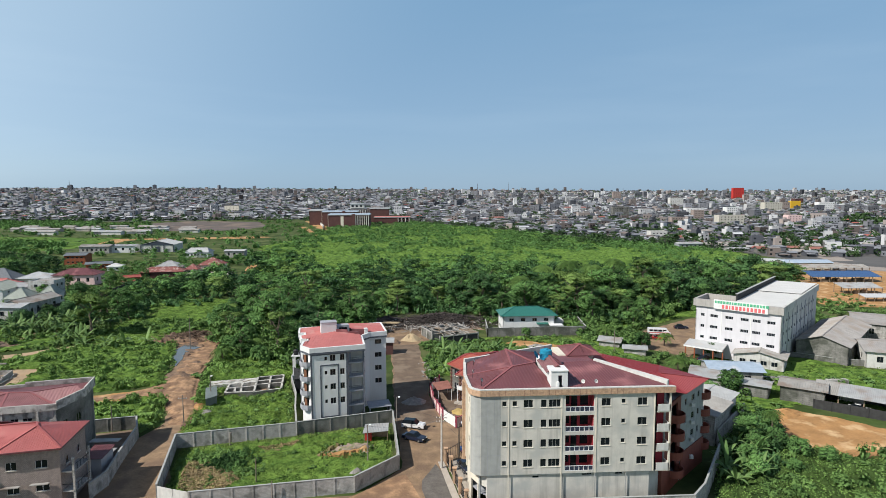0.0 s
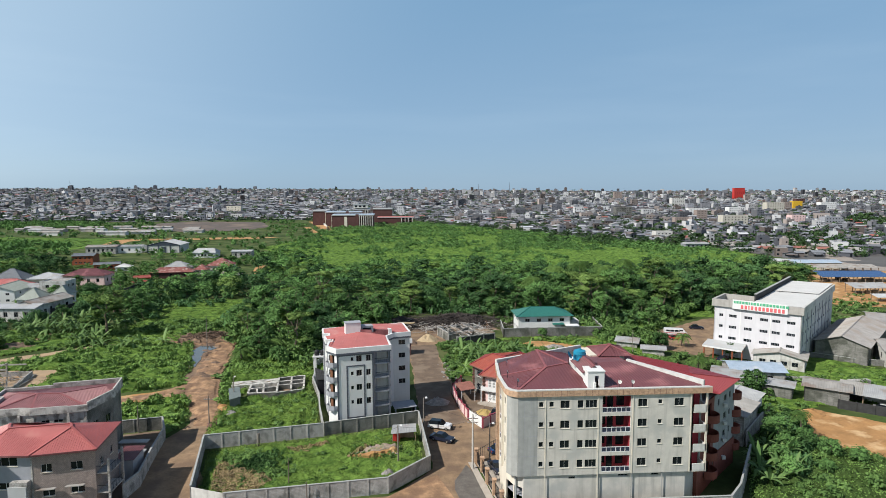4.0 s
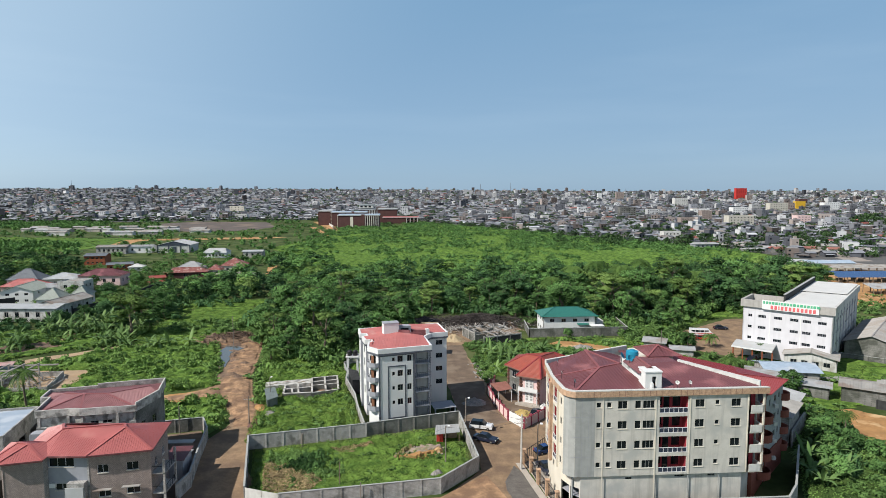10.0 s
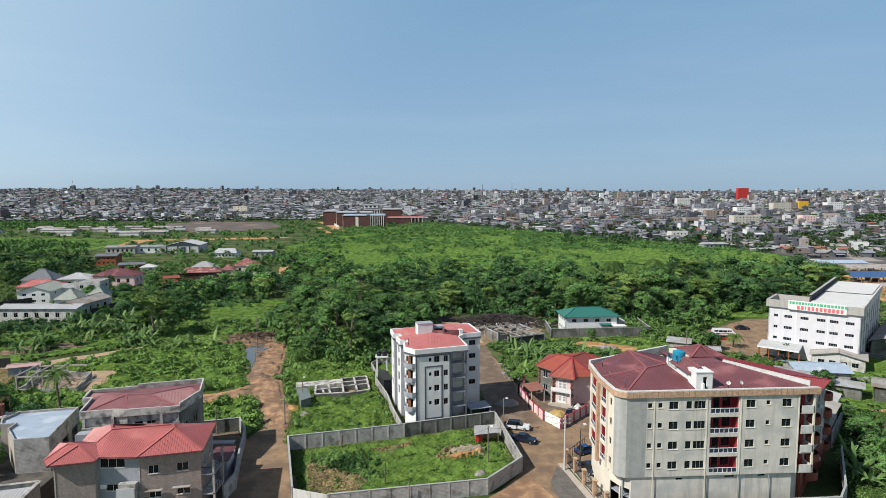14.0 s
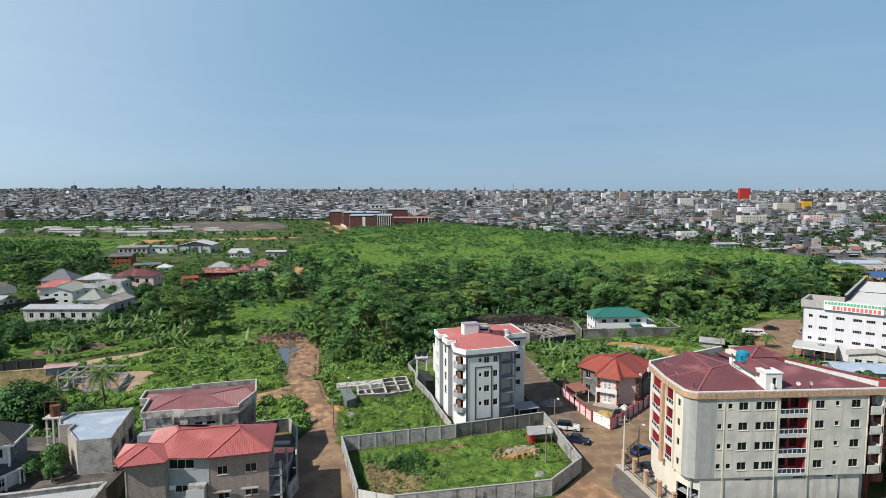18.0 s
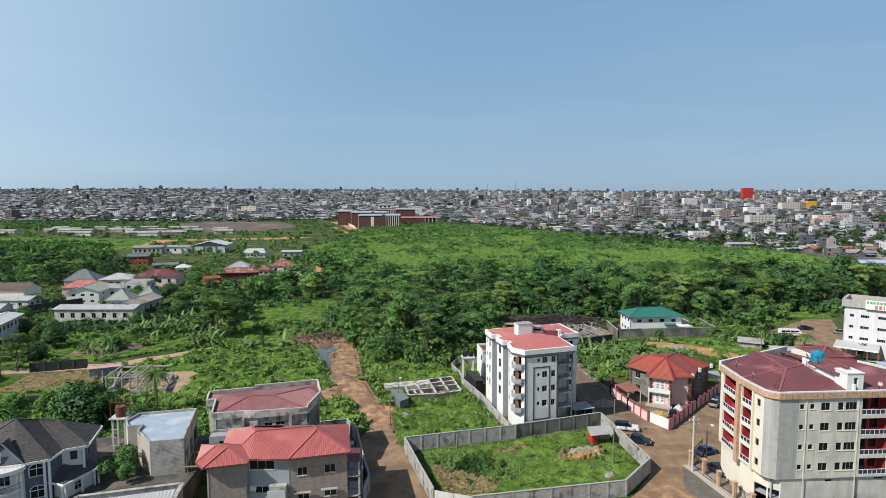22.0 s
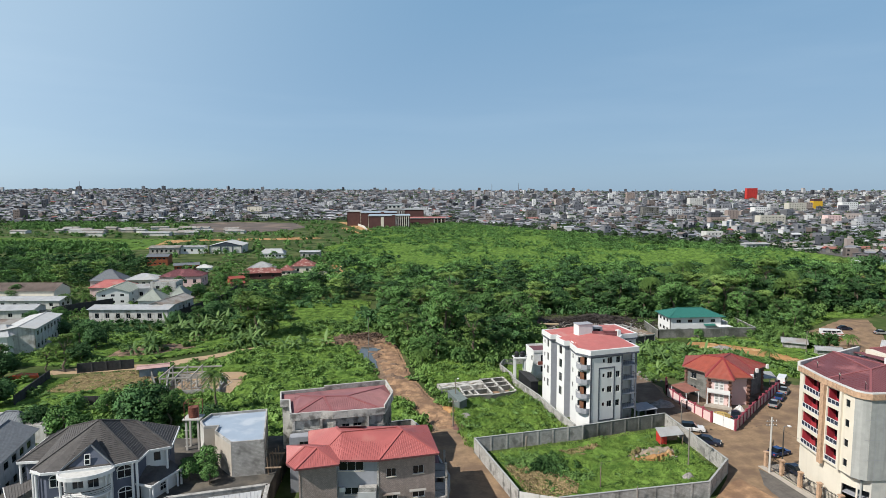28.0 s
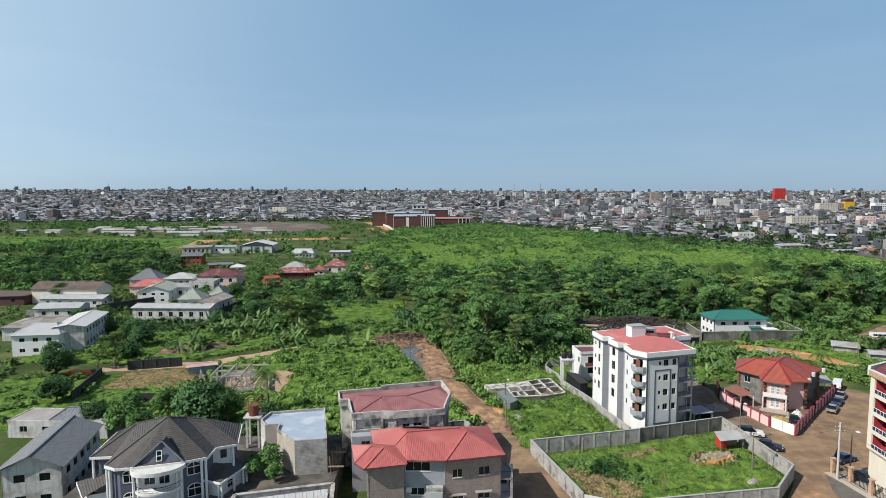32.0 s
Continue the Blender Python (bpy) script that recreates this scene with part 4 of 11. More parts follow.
heap("earth_mound", -46.2, 131.2, 1.4, 2.6, 0.5, M["dirt_orange"], "low heap of orange earth beside the tool shed", "earth", 15, 68)
heap("gravel_mound", -43.0, 125.6, 2.4, 2.2, 0.9, M["gravel"], "heap of grey gravel beside the track", "gravel", 0, 64)
heap("earth_mound", 39, 176, 4, 1.8, 1.1, M["gravel"], "heap of grey rubble on the orange bank", "rubble", 0, 65)
heap("brushwood_mound", 12, 214, 13, 6, 3.0, M["charred"], "long heap of burnt black brushwood", "brushwood", -8, 66, 20)
heap("brushwood_mound", -8, 216, 7, 4, 2.0, M["charred"], "heap of burnt black brushwood", "brushwood", 10, 67, 16)

# loose burnt sticks over the cleared ground
NS = np.random.default_rng(9)
k = 2600
px, py = NS.normal(9, 13, k), NS.normal(213, 5.5, k)
pz = 0.1 + 2.6 * np.exp(-((px - 12) / 11) ** 2 - ((py - 214) / 5) ** 2) + NS.uniform(0, 0.5, k)
ang, ln = NS.uniform(0, 6.28, k), NS.uniform(0.5, 2.4, k)
d = np.stack([np.cos(ang) * ln, np.sin(ang) * ln, NS.normal(0, 0.3, k)], 1)
c = np.stack([px, py, pz], 1)
w = np.stack([-np.sin(ang) * 0.07, np.cos(ang) * 0.07, np.full(k, 0.03)], 1)
tagged(part("brushwood", big_mesh("brushwood", np.stack([c - d - w, c + d - w, c + d + w, c - d + w], 1).reshape(-1, 3), 4, M["charred"])), "tangle of burnt black branches and sticks", "brushwood", kind="stuff")
k = 260
px, py, ang, ln = NS.normal(10, 11, k), NS.normal(206, 5, k), NS.uniform(0, 6.28, k), NS.uniform(0.8, 2.6, k)
d = np.stack([np.cos(ang) * ln, np.sin(ang) * ln, NS.normal(0, 0.2, k)], 1)
c = np.stack([px, py, NS.uniform(0.3, 1.2, k)], 1)
w = np.stack([-np.sin(ang) * 0.12, np.cos(ang) * 0.12, np.full(k, 0.02)], 1)
tagged(part("loose_timber", big_mesh("loose_timber", np.stack([c - d - w, c + d - w, c + d + w, c - d + w], 1).reshape(-1, 3), 4, M["wood_grey"])), "scattered pale planks and off-cuts", "timber", kind="stuff")

k = 700
px, py = NS.normal(-68, 5.5, k), NS.normal(194, 2.6, k)
pz = 0.5 + 1.5 * np.exp(-((px + 68) / 6) ** 2 - ((py - 194.5) / 3) ** 2) + NS.uniform(0, 0.5, k)
ang, ln = NS.uniform(0, 6.28, k), NS.uniform(0.4, 1.6, k)
d = np.stack([np.cos(ang) * ln, np.sin(ang) * ln, NS.normal(0, 0.3, k)], 1)
c = np.stack([px, py, pz], 1)
w = np.stack([-np.sin(ang) * 0.07, np.cos(ang) * 0.07, np.full(k, 0.04)], 1)
tagged(part("brushwood", big_mesh("brushwood", np.stack([c - d - w, c + d - w, c + d + w, c - d + w], 1).reshape(-1, 3), 4, M["brush"])), "brown uprooted brushwood heaped at the track's end", "brushwood", kind="stuff")

# ---------- boundary walls ----------
def block_wall(name, line, h, label, material="block", th=0.2, post=3.0, closed=False, z0=0.0, cap=True):
    """A masonry wall with posts along a line; each bay is its own panel."""
    e = thing(name, label, "wall", line[0][0], line[0][1], 0)
    ox, oy = line[0]
    pts = line + ([line[0]] if closed else [])
    for (x0, y0), (x1, y1) in zip(pts, pts[1:]):
        L = math.hypot(x1 - x0, y1 - y0)
        n = max(1, round(L / post))
        for i in range(n):
            a, c = i / n, (i + 1) / n
            p, q = (x0 - ox + (x1 - x0) * a, y0 - oy + (y1 - y0) * a), (x0 - ox + (x1 - x0) * c, y0 - oy + (y1 - y0) * c)
            b = B().beam((*p, z0 + h / 2), (*q, z0 + h / 2), th, h)
            part("panel", b, M[material], e)
            s = th * 0.75
            part("post", B().box(p[0] - s, p[1] - s, z0, p[0] + s, p[1] + s, z0 + h + 0.06), M[material], e)
            if cap:
                part("coping", B().beam((*p, z0 + h + 0.035), (*q, z0 + h + 0.035), th + 0.1, 0.07), M["concrete_col"], e)
    return e


block_wall("boundary_wall", [(-21.8, 113.8), (-43, 109.4), (-38.6, 90.0)], 2.7, "grey concrete block wall round the grassy plot")
block_wall("boundary_wall", [(-32.9, 87.6), (-8.7, 90.9), (-1.8, 98.3), (-3.3, 119.0)], 2.6, "grey concrete block wall round the grassy plot")
block_wall("boundary_wall", [(-3.4, 119.1), (-21.6, 114.0)], 2.7, "old mossy dark block wall behind the plot", "block_dark")
gate = thing("gate", "white sheet-metal plot gate in the block wall", "gate", -38.6, 89.9)
part("gate_leaf", B().beam((0.15, 0, 1.3), (2.9, -1.2, 1.3), 0.06, 2.5), M["white_dirty"], gate)
part("gate_leaf", B().beam((2.95, -1.22, 1.3), (5.6, -2.25, 1.3), 0.06, 2.5), M["white_dirty"], gate)
block_wall("boundary_wall", [(6.6, 80.6), (41.2, 80.6), (44.5, 84), (54.0, 97.5)], 3.3, "grey concrete wall at the foot of the apartment block", "block", post=4.5)
block_wall("boundary_wall", [(-22.4, 117.0), (-24.3, 126), (-25.7, 134.5), (-27.3, 140.5), (-28.9, 146.5), (-29.0, 151.3), (-30.6, 159)], 1.7, "grey block wall along the white apartment block", "block")
block_wall("boundary_wall", [(-30.6, 159), (-29, 163), (-18, 164)], 1.9, "grey block wall behind the water tower", "block")
block_wall("boundary_wall", [(25.8, 190.3), (58.5, 190.8), (60, 206)], 2.9, "grey block wall before the green-roofed house", "block_dark")
block_wall("boundary_wall", [(25.8, 190.3), (27, 205)], 2.6, "grey block wall beside the green-roofed house", "block_dark")
block_wall("boundary_wall", [(57.0, 103.9), (70, 117.5)], 3.0, "grey wall beside the green thicket", "block")
block_wall("boundary_wall", [(108.5, 160.5), (116, 153.4), (150, 140)], 1.6, "low old block wall", "block_dark")
block_wall("boundary_wall", [(88, 121.5), (98, 113.2), (125, 92)], 2.0, "dark block wall of the long sheds", "black_wall", cap=False)
block_wall("boundary_wall", [(-54.4, 119.4), (-52.0, 114.2), (-50.3, 104), (-48.6, 95.5), (-49.2, 91.2)], 2.6, "grey yard wall beside the dirt track", "block")
block_wall("boundary_wall", [(-62, 117.8), (-54.5, 119.4)], 2.6, "dark stained yard wall", "block_dark")
patch("forecourt", [(-60, 112), (-61, 117), (-54.6, 118.8), (-52.3, 114), (-50.6, 104), (-49, 95.5), (-50, 88), (-53, 88), (-53, 100)], 0.1, M["dirt_dark"], "dark concrete service yard behind the house", rough=0.05, seed=93)
block_wall("boundary_wall", [(-142.6, 140), (-146.2, 159.5)], 2.5, "soot-black garden wall", "black_wall", cap=False)
block_wall("boundary_wall", [(-142, 164.6), (-129, 168)], 2.6, "soot-black garden wall behind the dry slope", "black_wall", cap=False)
block_wall("boundary_wall", [(-120.5, 158.5), (-114.5, 146.5)], 1.8, "dark weathered garden wall", "block_dark", cap=False)
block_wall("boundary_wall", [(-128, 139.2), (-112, 139.4)], 2.2, "soot-black garden wall", "black_wall", cap=False)
block_wall("boundary_wall", [(-191, 240), (-177, 258)], 4.0, "long black compound wall", "black_wall", cap=False)
block_wall("boundary_wall", [(-191, 240), (-215, 235)], 3.0, "pale compound wall", "block", cap=False)
block_wall("boundary_wall", [(-143, 235), (-136, 270), (-138, 300)], 2.8, "dark compound wall along a lane", "black_wall", cap=False)
block_wall("boundary_wall", [(-117, 161), (-112, 146)], 1.5, "grey block wall beside the house frame", "block")

# ---------- cream apartment block ----------
def cream_block():
    e = thing("apartment_block", "five-storey cream apartment block with maroon roof and balconies", "apartment building", 0, 0, 0)
    e.matrix_basis = Matrix.Translation((0, 0, -0.5)) @ Matrix.Scale(1.011, 4)
    wall = [(10.2, 82.3), (35.9, 82.3), (35.9, 84.4), (38.2, 84.4), (30.2, 93.4), (31.5, 104), (26, 104.5), (9.3, 96.2), (8.7, 89.6), (8.8, 86.0), (8.9, 83.7), (9.4, 82.8)]
    top, f0, fh = 18.1, 6.3, 2.95
    rows = [f0 + fh * i for i in range(4)]
    front = []
    for z in rows:
        for a, c, v0, v1, n in ((13.3, 13.95, 1.25, 2.0, 1), (14.8, 15.45, 1.25, 2.0, 1), (16.4, 17.75, 1.0, 2.15, 2), (18.9, 19.75, 1.0, 2.15, 1), (20.05, 21.75, 1.0, 2.15, 3),
                                (27.75, 29.1, 1.0, 2.15, 2), (30.7, 31.3, 1.35, 2.0, 1), (33.1, 34.5, 1.0, 2.15, 2)):
            front.append((a - 10.2, c - 10.2, z + v0 + 0.1, z + v1 + 0.1, n))
        front.append((22.5 - 10.2, 26.7 - 10.2, z + 0.35, z + 2.75, 0))
    holes = {0: front,
             7: [(1.0, 5.9, z + 0.3, z + 2.7, 0) for z in rows],
             8: [(0.6, 3.0, z + 0.3, z + 2.7, 0) for z in rows]}
    edge9 = [(0.7, 1.5, z + 1.0, z + 2.1, 1) for z in rows]
    holes[9] = edge9
    mats = {0: M["cream"], 1: M["cream"], 2: M["maroon_wall"], 3: M["concrete_col"], 4: M["concrete_col"], 7: M["cream_light"], 8: M["cream_light"], 9: M["cream_light"], 10: M["concrete_col"], 11: M["concrete_col"]}
    shell(e, wall, f0, top, M["cream"], holes, 0.25, [f0] + rows[1:] + [top], sill=True, mats=mats)
    # base storeys, set back a little under the overhang, with the garage mouth at the corner
    base = [(11.2, 82.5), (35.2, 82.7), (37.6, 85.0), (30.3, 93.3), (31.4, 104), (26, 104.3), (9.7, 96.0), (9.1, 89.6), (9.2, 85.9), (10.0, 83.7)]
    bm = {0: M["cream"], 2: M["brown_wall"], 3: M["brown_wall"], 6: M["cream_light"], 7: M["cream_light"], 8: M["cream_light"], 9: M["cream"]}
    shell(e, base, 0, f0 - 0.02, M["cream"], {8: [(0.15, 2.2, 0, 4.4, 0)], 9: [(0.1, 1.5, 0, 4.4, 0)], 0: [(6.6, 7.6, 5.6, 5.95, 1), (13.9, 15.4, 5.75, 6.05, 1), (18.9, 20.0, 5.75, 6.05, 1)]}, 0.25, [3.1], mats=bm)
    # lower wing behind the right flank
    wing = [(38.0, 84.7), (43.4, 90.4), (50.4, 97.0), (45.5, 104.5), (31.6, 104), (30.4, 93.5)]
    wr = [2.6, 5.6, 8.6, 11.6]
    shell(e, wing, 0, 14.6, M["brown_wall"], {1: [(1.6, 2.4, z + 0.9, z + 2.0, 1) for z in wr] + [(4.4, 5.7, z + 0.9, z + 2.0, 2) for z in wr] + [(7.0, 7.8, z + 0.9, z + 2.0, 1) for z in wr],
                                                0: [(3.6, 6.4, z + 0.2, z + 2.4, 0) for z in wr]}, 0.25, [0.1] + wr + [14.6], mats={1: M["concrete_col"]})
    part("base_band", B().hexa([(43.6, 90.3), (50.6, 96.9), (50.5, 97.0), (43.5, 90.4)], 0, 5.0), M["brown_wall"], e)
    # pilasters on the front
    for x in (14.25, 21.95, 27.0, 35.6):
        part("pilaster", B().box(x - 0.08, 82.24, 0.3 if x < 22 else f0, x + 0.08, 82.297, top - 0.02), M["cream_light"], e)
    for x in (11.3, 22.2, 27.0, 31.6):
        part("pilaster", B().box(x - 0.05, 82.36, 0, x + 0.05, 82.46, f0 - 0.05) if x > 12 else B().tube((10.2, 83.2, 0), (10.2, 83.2, 5.9), 0.14), M["concrete_col"], e)
    # bare grey panels at the front corner, with their joints
    part("grey_panel", B().box(10.25, 82.29, f0, 13.1, 82.297, top - 0.02), M["concrete_col"], e, "bare grey rendered corner panel")
    for z in (f0 + 2.95, f0 + 5.9, f0 + 8.85):
        part("joint", B().box(9.5, 82.28, z, 13.1, 82.289, z + 0.04), M["mid_grey"], e)
    for x in (11.2, 12.15):
        part("joint", B().box(x, 82.28, f0, x + 0.03, 82.289, top - 0.1), M["mid_grey"], e)
    part("pilaster", B().box(8.25, 89.2, f0 - 0.6, 8.72, 90.0, top), M["stone_band"], e, "tan stone pilaster between the balconies")
    part("pilaster", B().box(8.5, 85.8, f0, 8.8, 86.15, top), M["cream_light"], e)
    # recessed balconies: back wall, slab, rail
    def balcony(p0, p1, u0, u1, z, depth, n_panel, door=True):
        p0, p1 = Vector((*p0, 0)), Vector((*p1, 0))
        d = (p1 - p0).normalized()
        i = Vector((-d.y, d.x, 0))
        a, c = p0 + d * u0, p0 + d * u1
        m = Matrix.Translation((a.x, a.y, z)) @ Matrix.Rotation(math.atan2(d.y, d.x), 4, "Z")
        L = u1 - u0
        bal = part("balcony", B().box(-0.1, 0.27, 0.0, L + 0.1, depth, 0.14), M["cream_light"], e, "", m)
        part("back_wall", wall_panel((0, 0), (L, 0), 0.15, 2.9, 0.15, [(L * 0.3, L * 0.3 + 0.9, 0.15, 2.25), (L * 0.62, L * 0.62 + 1.2, 0.7, 2.3), (L * 0.05, L * 0.05 + 0.8, 0.9, 2.2)]), M["maroon_wall"], bal, "maroon painted wall", pose(0, depth, 0))
        part("door", B().box(L * 0.3, depth + 0.06, 0.15, L * 0.3 + 0.9, depth + 0.11, 2.25), M["glass"] if door else M["doorwood"], bal)
        part("pane", B().box(L * 0.62, depth + 0.06, 0.7, L * 0.62 + 1.2, depth + 0.09, 2.3), M["glass"], bal)
        part("pane", B().box(L * 0.05, depth + 0.06, 0.9, L * 0.05 + 0.8, depth + 0.09, 2.2), M["glass"], bal)
        part("side_wall", B().box(-0.02, 0.26, 0.15, 0.1, depth, 2.9), M["maroon_wall"], bal)
        part("side_wall", B().box(L - 0.1, 0.26, 0.15, L + 0.02, depth, 2.9), M["maroon_wall"], bal)
        rail = part("railing", B().box(0, 0.03, 1.02, L, 0.1, 1.1).box(0, 0.03, 0.32, L, 0.1, 0.4), M["rail_white"], bal, "white balcony railing")
        for k in range(n_panel + 1):
            x = (L - 0.06) * k / n_panel
            part("baluster", B().box(x, 0.035, 0.4, x + 0.06, 0.095, 1.02), M["rail_white"], rail)
        for k in range(n_panel):
            x = (L - 0.06) * k / n_panel
            part("rail_panel", B().box(x + 0.1, 0.05, 0.42, x + (L - 0.06) / n_panel - 0.04, 0.075, 1.0), M["rail_blue"], rail)
    for z in rows:
        balcony((10.2, 82.3), (35.9, 82.3), 12.3, 16.5, z + 0.0, 1.7, 6)
        balcony(wall[7], wall[8], 1.0, 5.9, z, 1.5, 6)
        balcony(wall[8], wall[9], 0.6, 3.0, z, 1.4, 3)
        # corner balconies on the right, rounded brown ones on the flank
        cb = part("balcony", B().box(35.92, 82.35, z - 0.08, 38.2, 84.38, z + 0.08), M["cream_light"], e)
        part("parapet", B().box(36.1, 82.3, z + 0.08, 37.9, 82.42, z + 1.15).box(37.9, 82.3, z + 0.08, 38.02, 84.3, z + 1.15), M["white_dirty"], cb, "white solid balcony parapet")
        for (cx, cy, r) in ((41.2, 87.9, 1.6), (50.6, 97.6, 1.3)):
            bb = B()
            pts = [(cx + r * math.cos(a), cy + r * math.sin(a)) for a in [radians(-130 + 15 * k) for k in range(13)]]
            inn = [(cx + (r - 0.12) * math.cos(a), cy + (r - 0.12) * math.sin(a)) for a in [radians(-130 + 15 * k) for k in range(13)]]
            zz = z - 3.4
            ring = pts + inn[::-1]
            bb.add([(*p, zz - 0.1) for p in ring] + [(*p, zz + 1.1) for p in ring], [])
            n_ = len(ring)
            bb.f.extend([(i, (i + 1) % n_, n_ + (i + 1) % n_, n_ + i) for i in range(n_)])
            bb.f.extend([(n_ + i, n_ + i + 1, n_ + n_ - 2 - i, n_ + n_ - 1 - i) for i in range(12)])
            part("balcony_floor", B().hexa(inn, zz - 0.1, zz + 0.1), M["brown_wall"], e)
            part("balcony", bb, M["brown_wall"], e, "rounded brown balcony")
        part("air_conditioner", B().box(46.2, 92.4, z - 3.2, 46.8, 92.9, z - 2.65), M["white_dirty"], e)
    part("corner_column", B().box(37.85, 82.3, f0, 38.1, 82.55, top), M["cream_light"], e)
    # stone band, white coping
    eave = [(x, y) for x, y in offset_poly(wall[:2] + [(38.3, 82.3)] + [(38.4, 84.2)] + wall[4:], 0.28)]
    n = len(eave)
    inner = offset_poly(eave, -0.45)
    west_edges = [i for i in range(n) if i in (0, 1) or i >= n - 5]
    for i in west_edges:
        j = (i + 1) % n
        part("stone_band", B().hexa([eave[i], eave[j], inner[j], inner[i]], top + 0.0, top + 0.85), M["stone_band"], e, "tan stone-clad eave band")
        part("coping", B().hexa([eave[i], eave[j], inner[j], inner[i]], top + 0.85, top + 1.0), M["white_dirty"], e)
        # joints of the cladding
        p, q = Vector(eave[i]), Vector(eave[j])
        L = (q - p).length
        for k in range(1, int(L / 0.9)):
            c = p.lerp(q, k * 0.9 / L)
            dd = (q - p).normalized()
            part("cladding_joint", B().hexa([(c.x - dd.x * 0.02 + dd.y * 0.012, c.y - dd.y * 0.02 - dd.x * 0.012), (c.x + dd.x * 0.02 + dd.y * 0.012, c.y + dd.y * 0.02 - dd.x * 0.012), (c.x + dd.x * 0.02, c.y + dd.y * 0.02), (c.x - dd.x * 0.02, c.y - dd.y * 0.02)], top + 0.03, top + 0.84), M["quoin"], e)
    # roof: left hipped part round a peak, right lean part, lower red wing at the back
    ze = top + 0.75
    pk, pr, pk2 = (16.0, 89.8, 20.1), (19.8, 91.4, 20.2), (16.4, 98.6, 20.5)
    c0, c1 = (10.1, 82.4, ze), (21.3, 82.4, ze)
    w1, w2, w3, w4 = (9.3, 83.0, ze), (8.8, 86.0, ze), (8.6, 89.6, ze), (9.2, 96.1, ze)
    faces = [[c0, c1, pr, pk], [w1, c0, pk], [w2, w1, pk], [w3, w2, pk], [w4, w3, pk, pk2], [pk, pr, pk2]]
    roof_part(e, faces, M["roof_maroon"], [(c0, pk), (pk, pr), (pk, pk2), (pk, w3), (pr, pk2)], M["ridge_cap"], rib=0.5)
    roof_part(e, [[w4, pk2, (22, 102.4, ze)], [pk2, pr, (24, 99, ze), (22, 102.4, ze)]], M["roof_maroon"], rib=0.5)
    roof_part(e, [[(22.4, 82.2, ze), (37.6, 82.4, ze), (37.6, 83.6, ze + 0.05), (29.6, 92.6, 20.0), (22.4, 91.5, 20.0)], [(22.4, 91.5, 20.0), (29.6, 92.6, 20.0), (30.6, 103, ze), (24, 104, ze)]], M["roof_maroon"], rib=0.45)
    part("parapet", B().hexa([(37.9, 83.5), (38.4, 84.1), (30.2, 93.4), (29.7, 92.8)], 18.3, [19.4, 19.4, 20.15, 20.15]), M["white_dirty"], e, "long white roof parapet")
    A, N_, F, G, Hh, W = (38.5, 84.3, 17.6), (44.3, 90.6, 14.8), (51.4, 97.1, 15.1), (46, 105.2, 15.2), (42.1, 96.2, 16.6), (30.2, 93.5, 19.2)
    roof_part(e, [[A, N_, Hh, W], [N_, F, Hh], [F, G, Hh], [Hh, G, (31, 104.5, 18.6), W]], M["roof_bright"], [(N_, Hh), (F, Hh)], M["roof_bright"], rib=0.5)
    part("parapet", B().hexa([(21.3, 82.6), (21.6, 82.6), (20.8, 92.6), (20.4, 92.6)], 18.6, [19.8, 19.8, 21.0, 21.0]), M["white"], e, "white roof fire wall")
    part("chimney", wall_panel((20.5, 82.9), (22.9, 82.9), 18.8, 21.3, 0.25, [(1.0, 1.6, 18.9, 20.7)]), M["white"], e, "white roof hatch housing")
    part("chimney", B().box(20.5, 83.15, 18.8, 20.7, 85.4, 21.3).box(22.7, 83.15, 18.8, 22.9, 85.4, 21.3).box(20.4, 82.8, 21.3, 23.0, 85.5, 21.45), M["white"], e)
    part("stair_head", B().box(25.2, 97.4, 18.4, 31.2, 102.4, 19.7), M["cream_light"], e)
    f, c = hip_faces(26.4, 96.6, 32.4, 103.0, 19.7, 20.9)
    roof_part(e, f, M["roof_maroon"], c, M["ridge_cap"], rib=0.5)
    f, c = hip_faces(20.1, 84.4, 23.5, 91.0, 20.7, 21.7, "y", 0.0)
    roof_part(e, f, M["roof_maroon"], c, M["ridge_cap"], rib=0.5)
    part("parapet", B().hexa([(9.3, 96.3), (25.9, 104.6), (25.7, 105.0), (9.1, 96.7)], 18.0, 19.55), M["white_dirty"], e, "white back parapet")
    return e


cream_block()
tank = thing("water_tank", "bright blue plastic water tank on the roof", "water tank", 21.7, 91.6, 20.3)
tb = B()
for z0, z1, r0, r1 in ((0, 0.25, 0.95, 0.98), (0.25, 0.75, 0.95, 0.95), (0.75, 0.85, 1.0, 1.0), (0.85, 1.35, 0.95, 0.95), (1.35, 1.45, 1.0, 1.0), (1.45, 1.85, 0.95, 0.93), (1.85, 1.98, 0.93, 0.4)):
    tb.tube((0, 0, z0), (0, 0, z1), r0, r1, 20)
part("tank_body", tb, M["tank_blue"], tank)
part("lid", B().tube((0, 0, 1.98), (0, 0, 2.1), 0.36, 0.33, 16), M["tank_blue"], tank)
part("stand", B().box(-1.1, -1.1, -0.5, 1.1, 1.1, 0), M["white_dirty"], tank)


